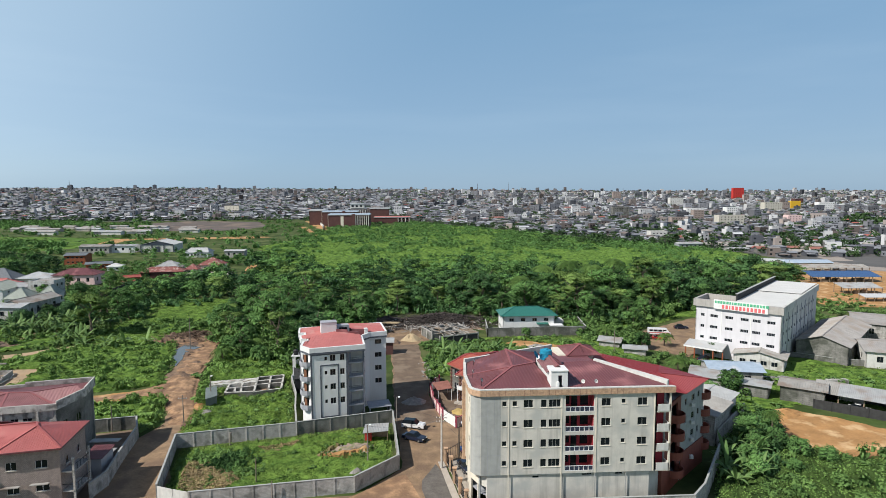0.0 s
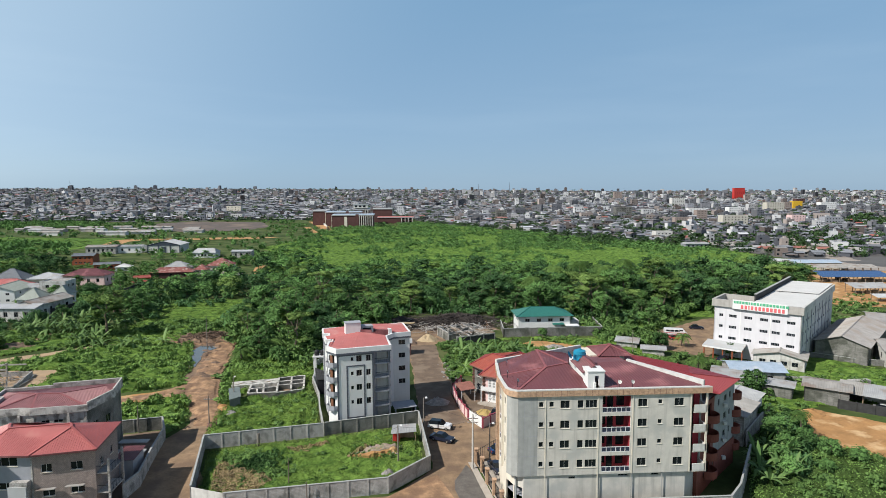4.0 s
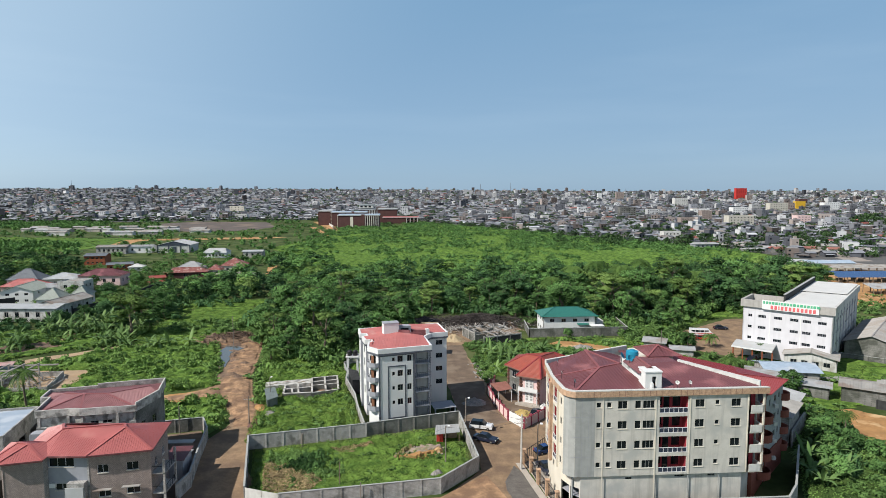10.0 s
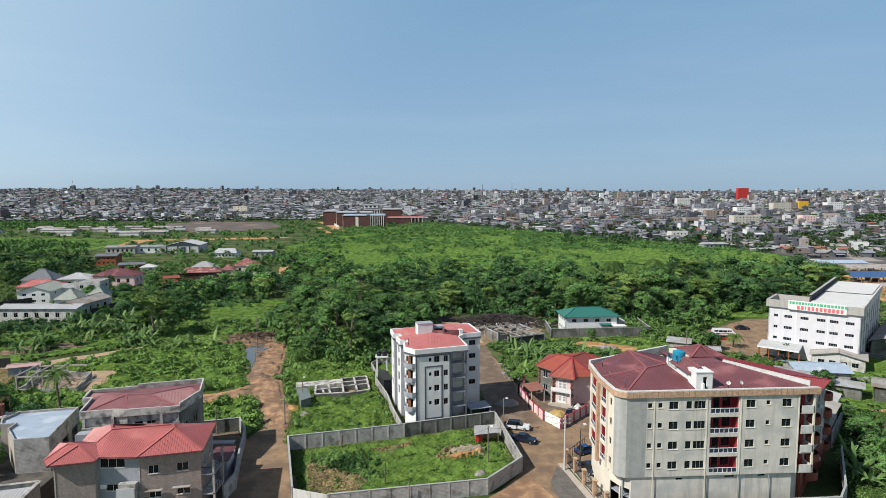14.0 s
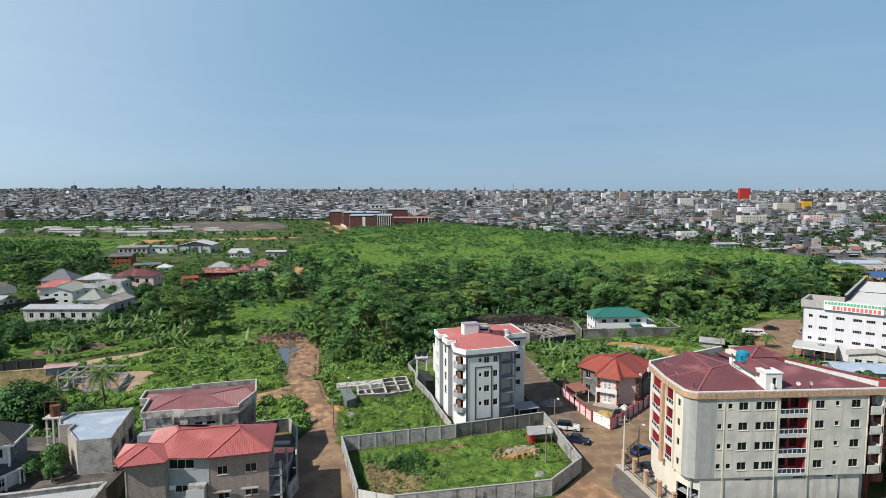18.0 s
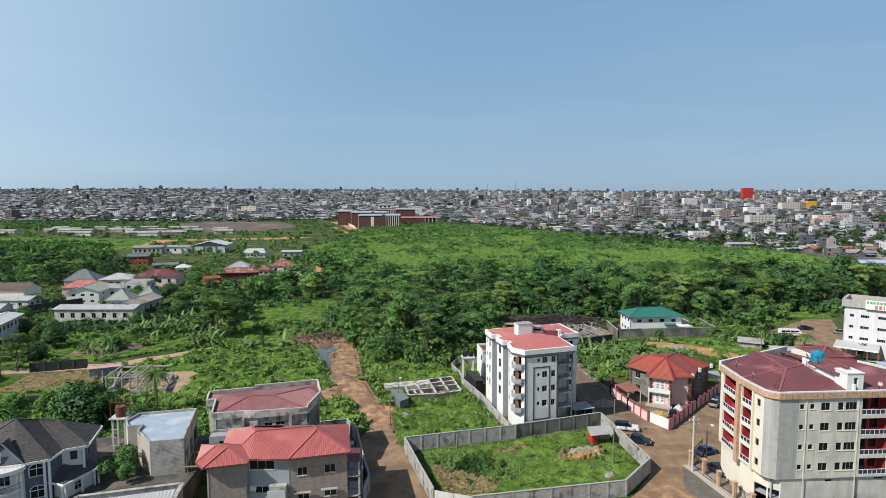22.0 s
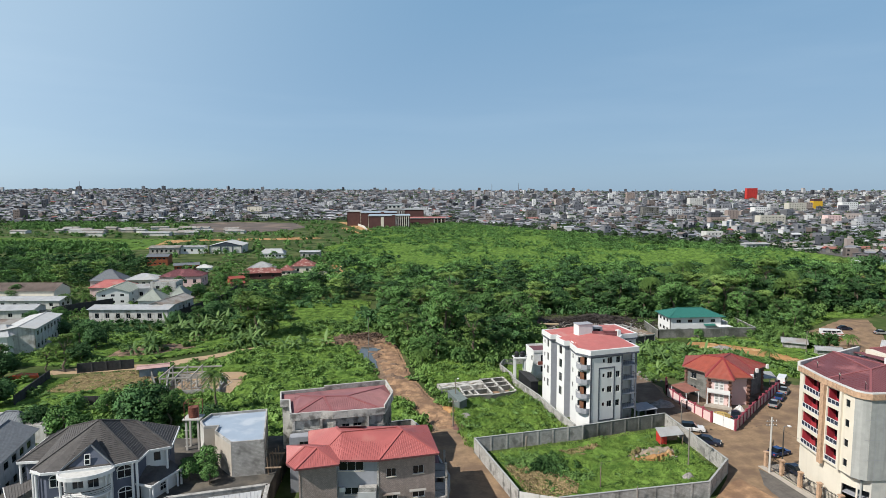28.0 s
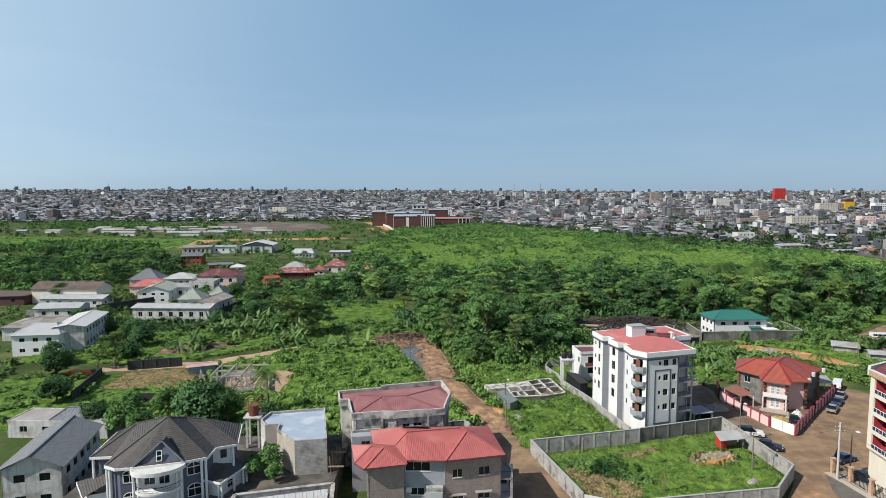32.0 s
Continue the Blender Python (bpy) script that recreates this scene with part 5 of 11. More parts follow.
def dish(x, y, z, s, rz, material, label):
    e = thing("satellite_dish", label, "satellite dish", x, y, z, rz)
    pts, faces, n = [(0, 0, 0)], [], 14
    for k in (1, 2, 3):
        for i in range(n):
            a = 2 * math.pi * i / n
            pts.append((s * k / 3 * math.cos(a), s * k / 3 * math.sin(a), 0.28 * s * (k / 3) ** 2))
    for i in range(n):
        faces.append((0, 1 + i, 1 + (i + 1) % n))
        for k in range(2):
            a, c = 1 + k * n + i, 1 + k * n + (i + 1) % n
            faces.append((a, a + n, c + n, c))
    part("reflector", B().add(pts, faces), M[material], e, m=pose(0, 0, 0.8, 60, 0, 0))
    part("mount", B().tube((0, 0, -0.6), (0, 0, 0.8), 0.04), M["dark_metal"], e)
    part("arm", B().tube((0, 0, 0.75), (0, -s * 0.9, 1.15), 0.02), M["dark_metal"], e)


dish(20.0, 91.6, 20.6, 0.62, 60, "tank_blue", "bright blue satellite dish on the maroon roof")
dish(20.7, 90.0, 20.6, 0.5, 30, "tank_blue", "bright blue satellite dish on the maroon roof")
dish(25.3, 83.4, 18.8, 0.3, -20, "white_dirty", "pale satellite dish on the roof edge")
dish(27.2, 83.4, 18.8, 0.3, 15, "white_dirty", "pale satellite dish on the roof edge")
dish(9.8, 89.0, 18.9, 0.3, 80, "white_dirty", "pale satellite dish on the roof edge")
dish(10.6, 84.8, 18.9, 0.3, 60, "white_dirty", "pale satellite dish on the roof edge")
dish(10.6, 95.0, 18.9, 0.3, 70, "white_dirty", "pale satellite dish on the roof edge")


# ---------- white apartment block ----------
def white_block():
    e = thing("apartment_block", "five-storey white apartment block with grey trim and salmon roof", "apartment building", 0, 0, 0)
    zt = 15.5
    rows = [0.9 + 2.93 * i for i in range(5)]
    wall = [(-19.4, 117.2), (-12.3, 119.1), (-11.9, 120.9), (-9.3, 121.7), (-10.4, 127.5), (-8.6, 130.4), (-5.0, 131.2), (-6.6, 140.2), (-24.6, 135.6), (-23.9, 130.8), (-22.6, 130.8), (-22.2, 128.6),
            (-23.2, 128.3), (-22.4, 125.2), (-21.2, 125.2), (-20.7, 123.6), (-21.6, 123.3), (-21.5, 119.6)]
    front = []
    for i, z in enumerate(rows[1:]):
        front += [(2.75, 3.3, z + 1.05, z + 1.8, 1), (3.85, 4.95, z + 0.8, z + 2.05, 2), (5.85, 6.75, z + 0.8, z + 2.05, 2)]
    holes = {0: front,
             2: [(0.2, 2.5, z + 0.2, z + 2.6, 0) for z in rows],
             3: [(1.2, 2.2, z + 0.9, z + 2.0, 2) for z in rows[1:]] + [(4.0, 5.0, z + 0.9, z + 2.0, 2) for z in rows[1:]],
             5: [(1.2, 2.7, z + 0.9, z + 2.0, 2) for z in rows[1:]],
             6: [(2.0, 3.2, z + 0.9, z + 2.0, 2) for z in rows[1:]] + [(5.5, 6.7, z + 0.9, z + 2.0, 2) for z in rows[1:]],
             8: [(0.8, 1.5, z + 1.0, z + 1.9, 1) for z in rows[1:]] + [(2.6, 3.6, z + 0.6, z + 2.3, 2) for z in rows[1:]],
             10: [],
             12: [(0.9, 2.1, z + 0.6, z + 2.4, 2) for z in rows[1:]],
             16: [(0.9, 1.7, z + 0.9, z + 2.0, 1) for z in rows[1:]],
             17: [(0.35, 1.15, z + 0.9, z + 2.0, 1) for z in rows[1:]] + [(1.35, 2.35, z + 0.2, z + 2.2, 0) for z in rows[1:]]}
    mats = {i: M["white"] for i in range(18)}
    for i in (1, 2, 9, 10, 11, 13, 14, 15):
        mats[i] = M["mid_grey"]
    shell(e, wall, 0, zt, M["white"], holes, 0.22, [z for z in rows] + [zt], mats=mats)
    d = (Vector(wall[1]) - Vector(wall[0])).normalized()
    o = Vector((-d.y, d.x))
    F = lambda u, out, v: (wall[0][0] + d.x * u - o.x * out, wall[0][1] + d.y * u - o.y * out, v)
    def strip(u0, u1, v0, v1, out=0.05, material="grey_trim"):
        b = B().hexa([F(u0, 0.0, 0)[:2], F(u0, out, 0)[:2], F(u1, out, 0)[:2], F(u1, 0.0, 0)[:2]], v0, v1)
        part("trim_band", b, M[material], e, "dark grey painted trim")
    strip(1.85, 2.12, 1.9, 12.75); strip(5.33, 5.6, 1.9, 12.75); strip(2.12, 5.33, 12.48, 12.75); strip(2.12, 5.33, 1.9, 2.17)
    strip(-0.02, 0.32, 0, 15.2, 0.08); strip(7.05, 7.38, 0, 15.2, 0.08); strip(0.32, 7.05, 14.75, 15.2, 0.06)
    # rounded corner balconies beside the front, and deep grey ones on the east end
    for k, z in enumerate(rows):
        if k:
            b = B()
            pts = [(-21.5, 119.7), (-21.75, 118.5), (-21.1, 117.5), (-20.1, 117.1), (-19.5, 117.25), (-20.6, 119.0)]
            b.hexa(pts, z - 0.12, z + 0.1)
            bal = part("balcony", b, M["mid_grey"], e)
            for p, q in zip(pts[:4], pts[1:5]):
                part("parapet", B().beam((*p, z + 0.5), (*q, z + 0.5), 0.1, 0.8), M["mid_grey"], bal, "grey rounded balcony parapet")
            part("handrail", B().beam((*pts[0], z + 1.12), (*pts[2], z + 1.12), 0.05, 0.05), M["grey_trim"], bal)
            part("door", B().beam((-20.95, 118.85, z + 1.1), (-20.35, 118.15, z + 1.1), 0.05, 2.0), M["doorwood"], bal)
        b = B().hexa([(-12.1, 119.3), (-8.9, 120.2), (-9.3, 121.7), (-12.2, 120.9)], z - 0.15, z + 0.12)
        bal = part("balcony", b, M["mid_grey"], e, "grey concrete balcony")
        rail = part("handrail", B().beam((-12.1, 119.32, z + 1.05), (-8.9, 120.2, z + 1.05), 0.05, 0.05).beam((-8.9, 120.2, z + 1.05), (-9.3, 121.7, z + 1.05), 0.05, 0.05), M["dark_metal"], bal)
        for t in np.linspace(0, 1, 9):
            part("baluster", B().beam((-12.1 + 3.2 * t, 119.32 + 0.88 * t, z + 0.1), (-12.1 + 3.2 * t, 119.32 + 0.88 * t, z + 1.05), 0.025, 0.025), M["dark_metal"], rail)
        part("back_wall", B().hexa([(-11.9, 121.6), (-9.4, 122.3), (-9.5, 122.5), (-12.0, 121.8)], z + 0.1, z + 2.8), M["white_dirty"], bal)
    part("corner_column", B().box(-9.25, 120.1, 0, -9.0, 120.35, zt), M["grey_trim"], e)
    # parapet bands and the salmon roof
    out = offset_poly([wall[0], (-9.0, 119.9), (-10.2, 127.5), (-8.6, 130.2), wall[6], wall[7], wall[8], wall[9], wall[10], wall[11], wall[12], wall[13], wall[14], wall[15], wall[16], wall[17]], 0.25)
    inn = offset_poly(out, -0.4)
    n = len(out)
    for i in range(n):
        j = (i + 1) % n
        part("parapet", B().hexa([out[i], out[j], inn[j], inn[i]], zt - 0.1, zt + 0.85), M["white"], e)
        part("trim_band", B().hexa([out[i], out[j], inn[j], inn[i]], zt - 0.45, zt - 0.1), M["grey_trim"], e)
    zr = zt + 0.75
    mid = (-16, 128.6, zr + 0.8)
    flat = lambda i, dz=0.0: (*inn[i], zr + dz)
    roof_part(e, [[flat(0), flat(1), flat(2, 0.3), (-13.2, 128.2, zr + 0.6), mid, flat(11, 0.15), flat(12), flat(13), flat(14), flat(15)]], M["roof_salmon"], rib=0.6, height=0.03)
    roof_part(e, [[(-12.6, 130.2, zr + 0.45), flat(3, 0.2), flat(4), flat(5), (-15, 136.5, zr + 0.8), (-15.4, 131.6, zr + 0.7)]], M["roof_salmon"], rib=0.6, height=0.03)
    roof_part(e, [[mid, (-15.4, 131.6, zr + 0.7), (-15, 136.5, zr + 0.8), flat(6), flat(7), flat(8), flat(9), flat(10, 0.1), flat(11, 0.15)]], M["roof_salmon"], rib=0.6, height=0.03)
    # sunken roof well between the wings, with dark red upstands
    part("roof_well", B().hexa([(-15.8, 128.9), (-13.1, 128.3), (-10.6, 127.9), (-9.4, 129.9), (-12.6, 130.3), (-15.5, 131.5)], zt + 0.2, zt + 0.3), M["roof_maroon"], e, "dark red sunken strip of roof")
    for p, q, h in (((-15.6, 128.7), (-13.1, 128.15), 1.9), ((-13.1, 128.15), (-10.7, 127.8), 1.45), ((-12.6, 130.35), (-9.4, 130.0), 1.5), ((-15.4, 131.65), (-12.6, 130.35), 1.7)):
        part("parapet", B().beam((*p, zt + h / 2 + 0.15), (*q, zt + h / 2 + 0.15), 0.16, h), M["roof_maroon"], e, "dark red roof upstand")
    part("parapet", B().beam((-9.7, 130.1, zt + 0.95), (-9.0, 130.3, zt + 0.95), 1.0, 1.7), M["white"], e)
    part("stair_head", B().hexa([(-18.7, 127.9), (-15.5, 128.7), (-16.0, 130.9), (-19.2, 130.1)], zt + 0.5, zt + 3.5), M["white"], e)
    part("stair_head_roof", B().hexa([(-18.8, 127.8), (-15.4, 128.6), (-15.9, 131.0), (-19.3, 130.2)], zt + 3.5, zt + 3.62), M["mid_grey"], e)
    part("vent", B().hexa([(-15.4, 129.4), (-12.9, 130.0), (-13.4, 131.8), (-15.9, 131.2)], zt + 0.9, zt + 2.6), M["mid_grey"], e)
    part("vent_mouth", B().hexa([(-15.1, 129.42), (-13.4, 129.84), (-13.42, 129.9), (-15.12, 129.48)], zt + 1.2, zt + 2.2), M["glass"], e, "dark opening of the roof vent")
    # rear lower annex
    part("annex", B().hexa([(-23.50, 150.6), (-18.40, 151.0), (-18.60, 157.4), (-24.10, 157.0)], 0, 7.0), M["white"], e)
    for p, q in (((-23.50, 150.55), (-18.40, 150.95)), ((-24.10, 157.0), (-18.60, 157.4)), ((-23.55, 150.7), (-24.10, 156.9)), ((-18.40, 151.1), (-18.60, 157.3))):
        part("annex_parapet", B().beam((*p, 7.3), (*q, 7.3), 0.2, 0.6), M["white"], e)
    part("annex_roof", B().hexa([(-23.40, 150.7), (-18.50, 151.1), (-18.70, 157.3), (-24.00, 156.9)], 7.0, 7.1), M["roof_maroon"], e, "dark red-brown roof of the annex")
    for z in (1.4, 4.1):
        part("window", B().beam((-21.60, 150.72, z + 1.1), (-20.20, 150.82, z + 1.1), 0.06, 2.2), M["glass"], e)
        part("annex_balcony", B().hexa([(-22.60, 149.5), (-19.60, 149.7), (-19.60, 150.8), (-22.60, 150.6)], z - 0.15, z), M["white"], e)
        part("balcony_rail", B().beam((-22.60, 149.55, z + 0.5), (-19.60, 149.75, z + 0.5), 0.1, 0.9), M["brown_wall" if z > 3 else "white"], e)
    part("window", B().beam((-23.58, 151.4, 5.4), (-23.66, 152.2, 5.4), 0.06, 1.2), M["glass"], e)
    # gated ground-floor yard on the east
    part("carport", B().hexa([(-8.2, 120.8), (-3.6, 122), (-4.4, 126), (-9, 125)], 2.5, 2.62), M["mid_grey"], e)
    for x, y in ((-8.0, 121.1), (-3.9, 122.2), (-4.6, 125.7)):
        part("pillar", B().box(x - 0.15, y - 0.15, 0, x + 0.15, y + 0.15, 2.5), M["mid_grey"], e)
    part("yard_fence", B().beam((-8.8, 119.6, 0.9), (-3.4, 121.0, 0.9), 0.1, 1.8).beam((-3.4, 121.0, 0.9), (-4.6, 127.5, 0.9), 0.1, 1.8), M["dark_metal"], e, "dark metal yard fence")
    return e


white_block()
lean = thing("shed", "black lean-to shed beside the white block", "shed", -26.6, 143.0)
part("shed_wall", B().hexa([(0.0, -4.4), (1.7, -4.3), (0.8, 0.6), (-1.5, 3.0)], 0, [3.5, 3.5, 4.0, 4.0]), M["dark_metal"], lean)
part("roof", sheet_roof(B(), [(-0.15, -4.6, 3.55), (1.9, -4.5, 3.55), (0.9, 0.8, 4.1), (-1.7, 3.2, 4.1)], 0.4), M["black_wall"], lean)
tower = thing("water_tower", "white-framed tower carrying black water tanks", "water tower", -28.6, 147.6)
for x in (0, 2.4):
    for y in (0, 2.0):
        part("leg", B().box(x - 0.18, y - 0.18, 0, x + 0.18, y + 0.18, 6.4), M["white"], tower)
part("deck", B().box(-0.4, -0.4, 6.4, 2.8, 2.4, 6.65), M["white"], tower)
for x in (0.5, 1.9):
    part("tank", B().tube((x, 1.0, 6.65), (x, 1.0, 7.7), 0.62, 0.62, 14).tube((x, 1.0, 7.7), (x, 1.0, 8.0), 0.62, 0.25, 14), M["tank_black"], tower)
for q in (((-0.35, -0.35), (2.75, -0.35)), ((-0.35, -0.35), (-0.35, 2.35)), ((2.75, -0.35), (2.75, 2.35))):
    for z in (7.0, 7.5):
        part("rail", B().beam((*q[0], z), (*q[1], z), 0.05, 0.05), M["dark_metal"], tower)
tagged(part("yard_paving", B().hexa([(-28.0, 149.9), (-20, 150.2), (-19.5, 163), (-30.0, 162.5)], -0.1, 0.12), M["concrete_col"]), "pale concrete paving behind the block wall", "paving", kind="structure")


# ---------- low foundations beside the white block ----------
fd = thing("foundation", "stained grey concrete foundation walls of an unbuilt house", "foundation", -39.5, 143.2, 0, 12)
part("slab", B().box(-8.0, 0.5, 0.0, 2.9, 3.9, 1.25), M["slab_stained"], fd)
for x0, y0, x1, y1, h in ((-4.0, -5.8, 2.2, -6.6, 1.3), (2.2, -6.6, 8.5, -5.7, 1.15), (8.5, -5.7, 9.2, 4.4, 1.3), (3.0, 4.2, 9.2, 4.5, 1.3), (-4.0, -5.8, -3.4, 0.4, 1.3), (-0.6, -6.2, -0.5, 0.4, 1.2), (2.4, -6.6, 3.0, 4.2, 1.35), (5.6, -5.9, 6.1, 4.4, 1.3),
                          (-3.7, -2.7, 2.6, -2.6, 1.3), (2.7, -1.8, 8.8, -1.7, 1.35), (2.9, 1.3, 9.0, 1.5, 1.25), (-2.0, -5.9, -2.0, -2.8, 1.1)):
    # sides coloured for mould and shade, added top strips paler as if sunlit
    part("foundation_wall", B().beam((x0, y0, h / 2 - 0.07), (x1, y1, h / 2 - 0.07), 0.4, h - 0.14), M["block_dark"], fd)
    part("wall_coping", B().beam((x0, y0, h - 0.07), (x1, y1, h - 0.07), 0.44, 0.14), M["slab_stained"], fd)
part("pit_floor", B().hexa([(-3.9, -5.7), (8.4, -5.8), (9.1, 4.3), (-3.4, 0.4)], 0.0, 0.12), M["mud"], fd, "dark brown earth between the walls")
for x, y in ((-6.2, 1.6), (-3.0, 2.6), (0.4, 1.4)):
    part("plank", B().beam((x - 0.9, y, 1.3), (x + 0.9, y + 0.5, 1.3), 0.2, 0.06), M["wood"], fd)
sh = thing("shed", "grey-green corrugated tool shed in the grass", "shed", -44.2, 133)
part("shed_wall", B().hexa([(0.15, -3.9), (1.9, -2.0), (0.1, 3.9), (-1.9, 3.0)], 0, 2.45), M["container"], sh)
part("roof", sheet_roof(B(), [(0.15, -4.1, 2.5), (2.1, -2.0, 2.5), (0.1, 4.1, 2.65), (-2.1, 3.1, 2.65)], 0.3), M["container"], sh)
part("door", B().beam((0.55, -3.52, 1.0), (1.35, -2.65, 1.0), 0.06, 2.0), M["container"], sh)
shk = thing("shack", "small shack with a pale sheet roof in the plot", "shed", -6.5, 110.8)
part("shack_wall", B().box(-1.8, -1.2, 0.4, -0.6, 0.8, 2.2), M["red_paint"], shk)
part("shack_wall", B().box(-0.6, 0.5, 0.4, 2.2, 0.8, 2.3), M["wood"], shk)
part("roof", sheet_roof(B(), [(-2.2, -2.0, 2.2), (2.6, -1.4, 2.3), (2.6, 1.4, 2.8), (-1.9, 1.2, 2.7)], 0.3), M["roof_zinc"], shk)
for x, y in ((2.4, -1.2), (2.4, 1.2), (-1.9, -1.6)):
    part("post", B().box(x - 0.05, y - 0.05, 0, x + 0.05, y + 0.05, 2.3), M["wood"], shk)

# ---------- pink house and its fence ----------
def pink_house():
    e = thing("house", "two-storey pink house with orange-red roof and dark quoins", "house", 0, 0, 0)
    wall = [(11.5, 130.2), (15.0, 128.0), (16.2, 129.6), (20.0, 129.6), (23.2, 134.4), (28.2, 137.8), (24.0, 145.5), (14.5, 146), (10.2, 138.4), (13.0, 133.5)]
    zt = 6.4
    holes = {3: [(1.5, 2.7, 1.0, 2.4, 2), (1.5, 2.7, 4.0, 5.4, 2)], 4: [(2.0, 3.2, 4.0, 5.4, 2)],
             8: [(1.2, 2.6, 4.0, 5.4, 2), (1.2, 2.6, 1.0, 2.4, 2)], 9: [(1.0, 2.2, 4.0, 5.3, 2)]}
    # flanks in dark block: bare wall, with part of their shade in the colour
    shell(e, wall, 0, zt, M["pink"], holes, 0.22, [0.2, 3.2, zt], sill=True, frame_mat="rail_white", mats={3: M["block_dark"], 4: M["block_dark"], 5: M["block_dark"], 8: M["block_dark"]})
    for i in (0, 1, 3, 4, 5, 8, 9):
        x, y = wall[i]
        for k in range(14):
            s = 0.34 if k % 2 else 0.22
            part("quoin", B().box(x - s, y - s, 0.1 + k * 0.45, x + s, y + s, 0.1 + k * 0.45 + 0.38), M["quoin"], e)
    d = (Vector(wall[1]) - Vector(wall[0])).normalized()
    P = lambda u, out, z: (wall[0][0] + d.x * u + d.y * out, wall[0][1] + d.y * u - d.x * out, z)
    for z in (0.5, 3.4):
        for u0, u1 in ((1.05, 2.0), (2.05, 3.0)):
            leaf = part("door", B().beam(P(u0, 0.05, z + 1.1), P(u1, 0.05, z + 1.1), 0.08, 2.2), M["white"], e, "white glazed double door")
            for k in range(3):
                part("pane", B().beam(P(u0 + 0.2, 0.1, z + 0.75 + 0.6 * k), P(u1 - 0.2, 0.1, z + 0.75 + 0.6 * k), 0.02, 0.45), M["frame_al"], leaf)
    bal = part("balcony", B().hexa([(10.8, 129.6), (14.6, 127.1), (15.6, 128.4), (11.7, 130.8)], 3.1, 3.25), M["white"], e)
    part("parapet", B().beam((10.8, 129.6, 3.65), (14.6, 127.1, 3.65), 0.1, 0.8).beam((10.8, 129.6, 3.65), (11.5, 130.5, 3.65), 0.1, 0.8), M["white"], bal)
    for cx, cy in ((10.85, 129.6), (14.5, 127.2)):
        part("column", B().box(cx - 0.1, cy - 0.1, 0.4, cx + 0.1, cy + 0.1, 3.1), M["white"], bal)
    part("porch", B().hexa([(10.0, 129.2), (14.6, 126.0), (15.6, 128.4), (11.7, 130.8)], 0.0, 0.5), M["paving"], e)
    eaves = offset_poly(wall, 0.9)
    pk, p2, p3 = (16.8, 134.6, 9.4), (21.2, 139.5, 9.0), (14.8, 139.6, 8.7)
    E3 = [(x, y, zt + 0.1) for x, y in eaves]
    faces = [[E3[0], E3[1], pk], [E3[1], E3[2], pk], [E3[2], E3[3], pk], [E3[3], E3[4], p2, pk], [E3[4], E3[5], p2], [E3[5], E3[6], p2], [E3[6], E3[7], p3, p2], [E3[7], E3[8], p3], [E3[8], E3[9], pk, p3], [E3[9], E3[0], pk], [pk, p2, p3]]
    roof_part(e, faces, M["roof_orange"], [(pk, p2), (pk, p3), (E3[0], pk), (E3[1], pk), (E3[3], pk), (E3[5], p2), (E3[8], p3), (E3[4], p2)], M["roof_bright"], rib=0.4, rows=0.4)
    for i in range(len(eaves)):
        j = (i + 1) % len(eaves)
        part("fascia", B().beam((*eaves[i], zt + 0.0), (*eaves[j], zt + 0.0), 0.06, 0.25), M["quoin"], e)
    for x, y in ((20.6, 129.2), (24.3, 133.5), (28.6, 136.5)):
        part("eave_box", B().box(x - 0.25, y - 0.25, zt - 0.3, x + 0.25, y + 0.25, zt + 0.65), M["white"], e)
    return e


pink_house()


def fence(name, line, label, h=2.3, bay=2.6, infill="pink", post_mat="pink_dark"):
    e = thing(name, label, "fence", line[0][0], line[0][1])
    ox, oy = line[0]
    for (x0, y0), (x1, y1) in zip(line, line[1:]):
        L = math.hypot(x1 - x0, y1 - y0)
        n = max(1, round(L / bay))
        for i in range(n + 1):
            x, y = x0 - ox + (x1 - x0) * i / n, y0 - oy + (y1 - y0) * i / n
            part("post", B().box(x - 0.18, y - 0.18, 0, x + 0.18, y + 0.18, h + 0.15), M[post_mat], e)
            if i < n:
                xa, ya = x0 - ox + (x1 - x0) * (i + 1) / n, y0 - oy + (y1 - y0) * (i + 1) / n
                part("panel", B().beam((x, y, h * 0.4), (xa, ya, h * 0.4), 0.14, h * 0.8), M[infill], e)
                part("coping", B().beam((x, y, h * 0.9), (xa, ya, h * 0.9), 0.22, 0.12), M[post_mat], e)
    return e


fence("fence", [(7.0, 120.3), (5.6, 128), (5.0, 137), (7.5, 143)], "pink wall with dark red posts and coping")
fence("fence", [(9.4, 115.6), (20.2, 126.5), (33, 138.6)], "pink wall with dark red posts and coping")
g = thing("gate", "white sheet-metal double gate of the pink house", "gate", 7.0, 120.2)
part("gate_leaf", B().beam((0.2, -0.25, 1.15), (1.2, -2.3, 1.15), 0.06, 2.1), M["white"], g)
part("gate_leaf", B().beam((1.22, -2.35, 1.15), (2.25, -4.45, 1.15), 0.06, 2.1), M["white"], g)
for k in range(8):
    part("spike", B().tube((0.2 + 0.27 * k, -0.25 - 0.56 * k, 2.2), (0.2 + 0.27 * k, -0.25 - 0.56 * k, 2.5), 0.03, 0.01, 5), M["white"], g)
pv = thing("canopy", "dull red sheet canopy over the forecourt", "canopy", 7.6, 133.4)
part("roof", sheet_roof(B(), [(-1.2, -3, 2.8), (2.2, -2.4, 3.1), (1.6, 3.0, 3.1), (-2.2, 2.6, 2.8)], 0.3), M["roof_brown"], pv)
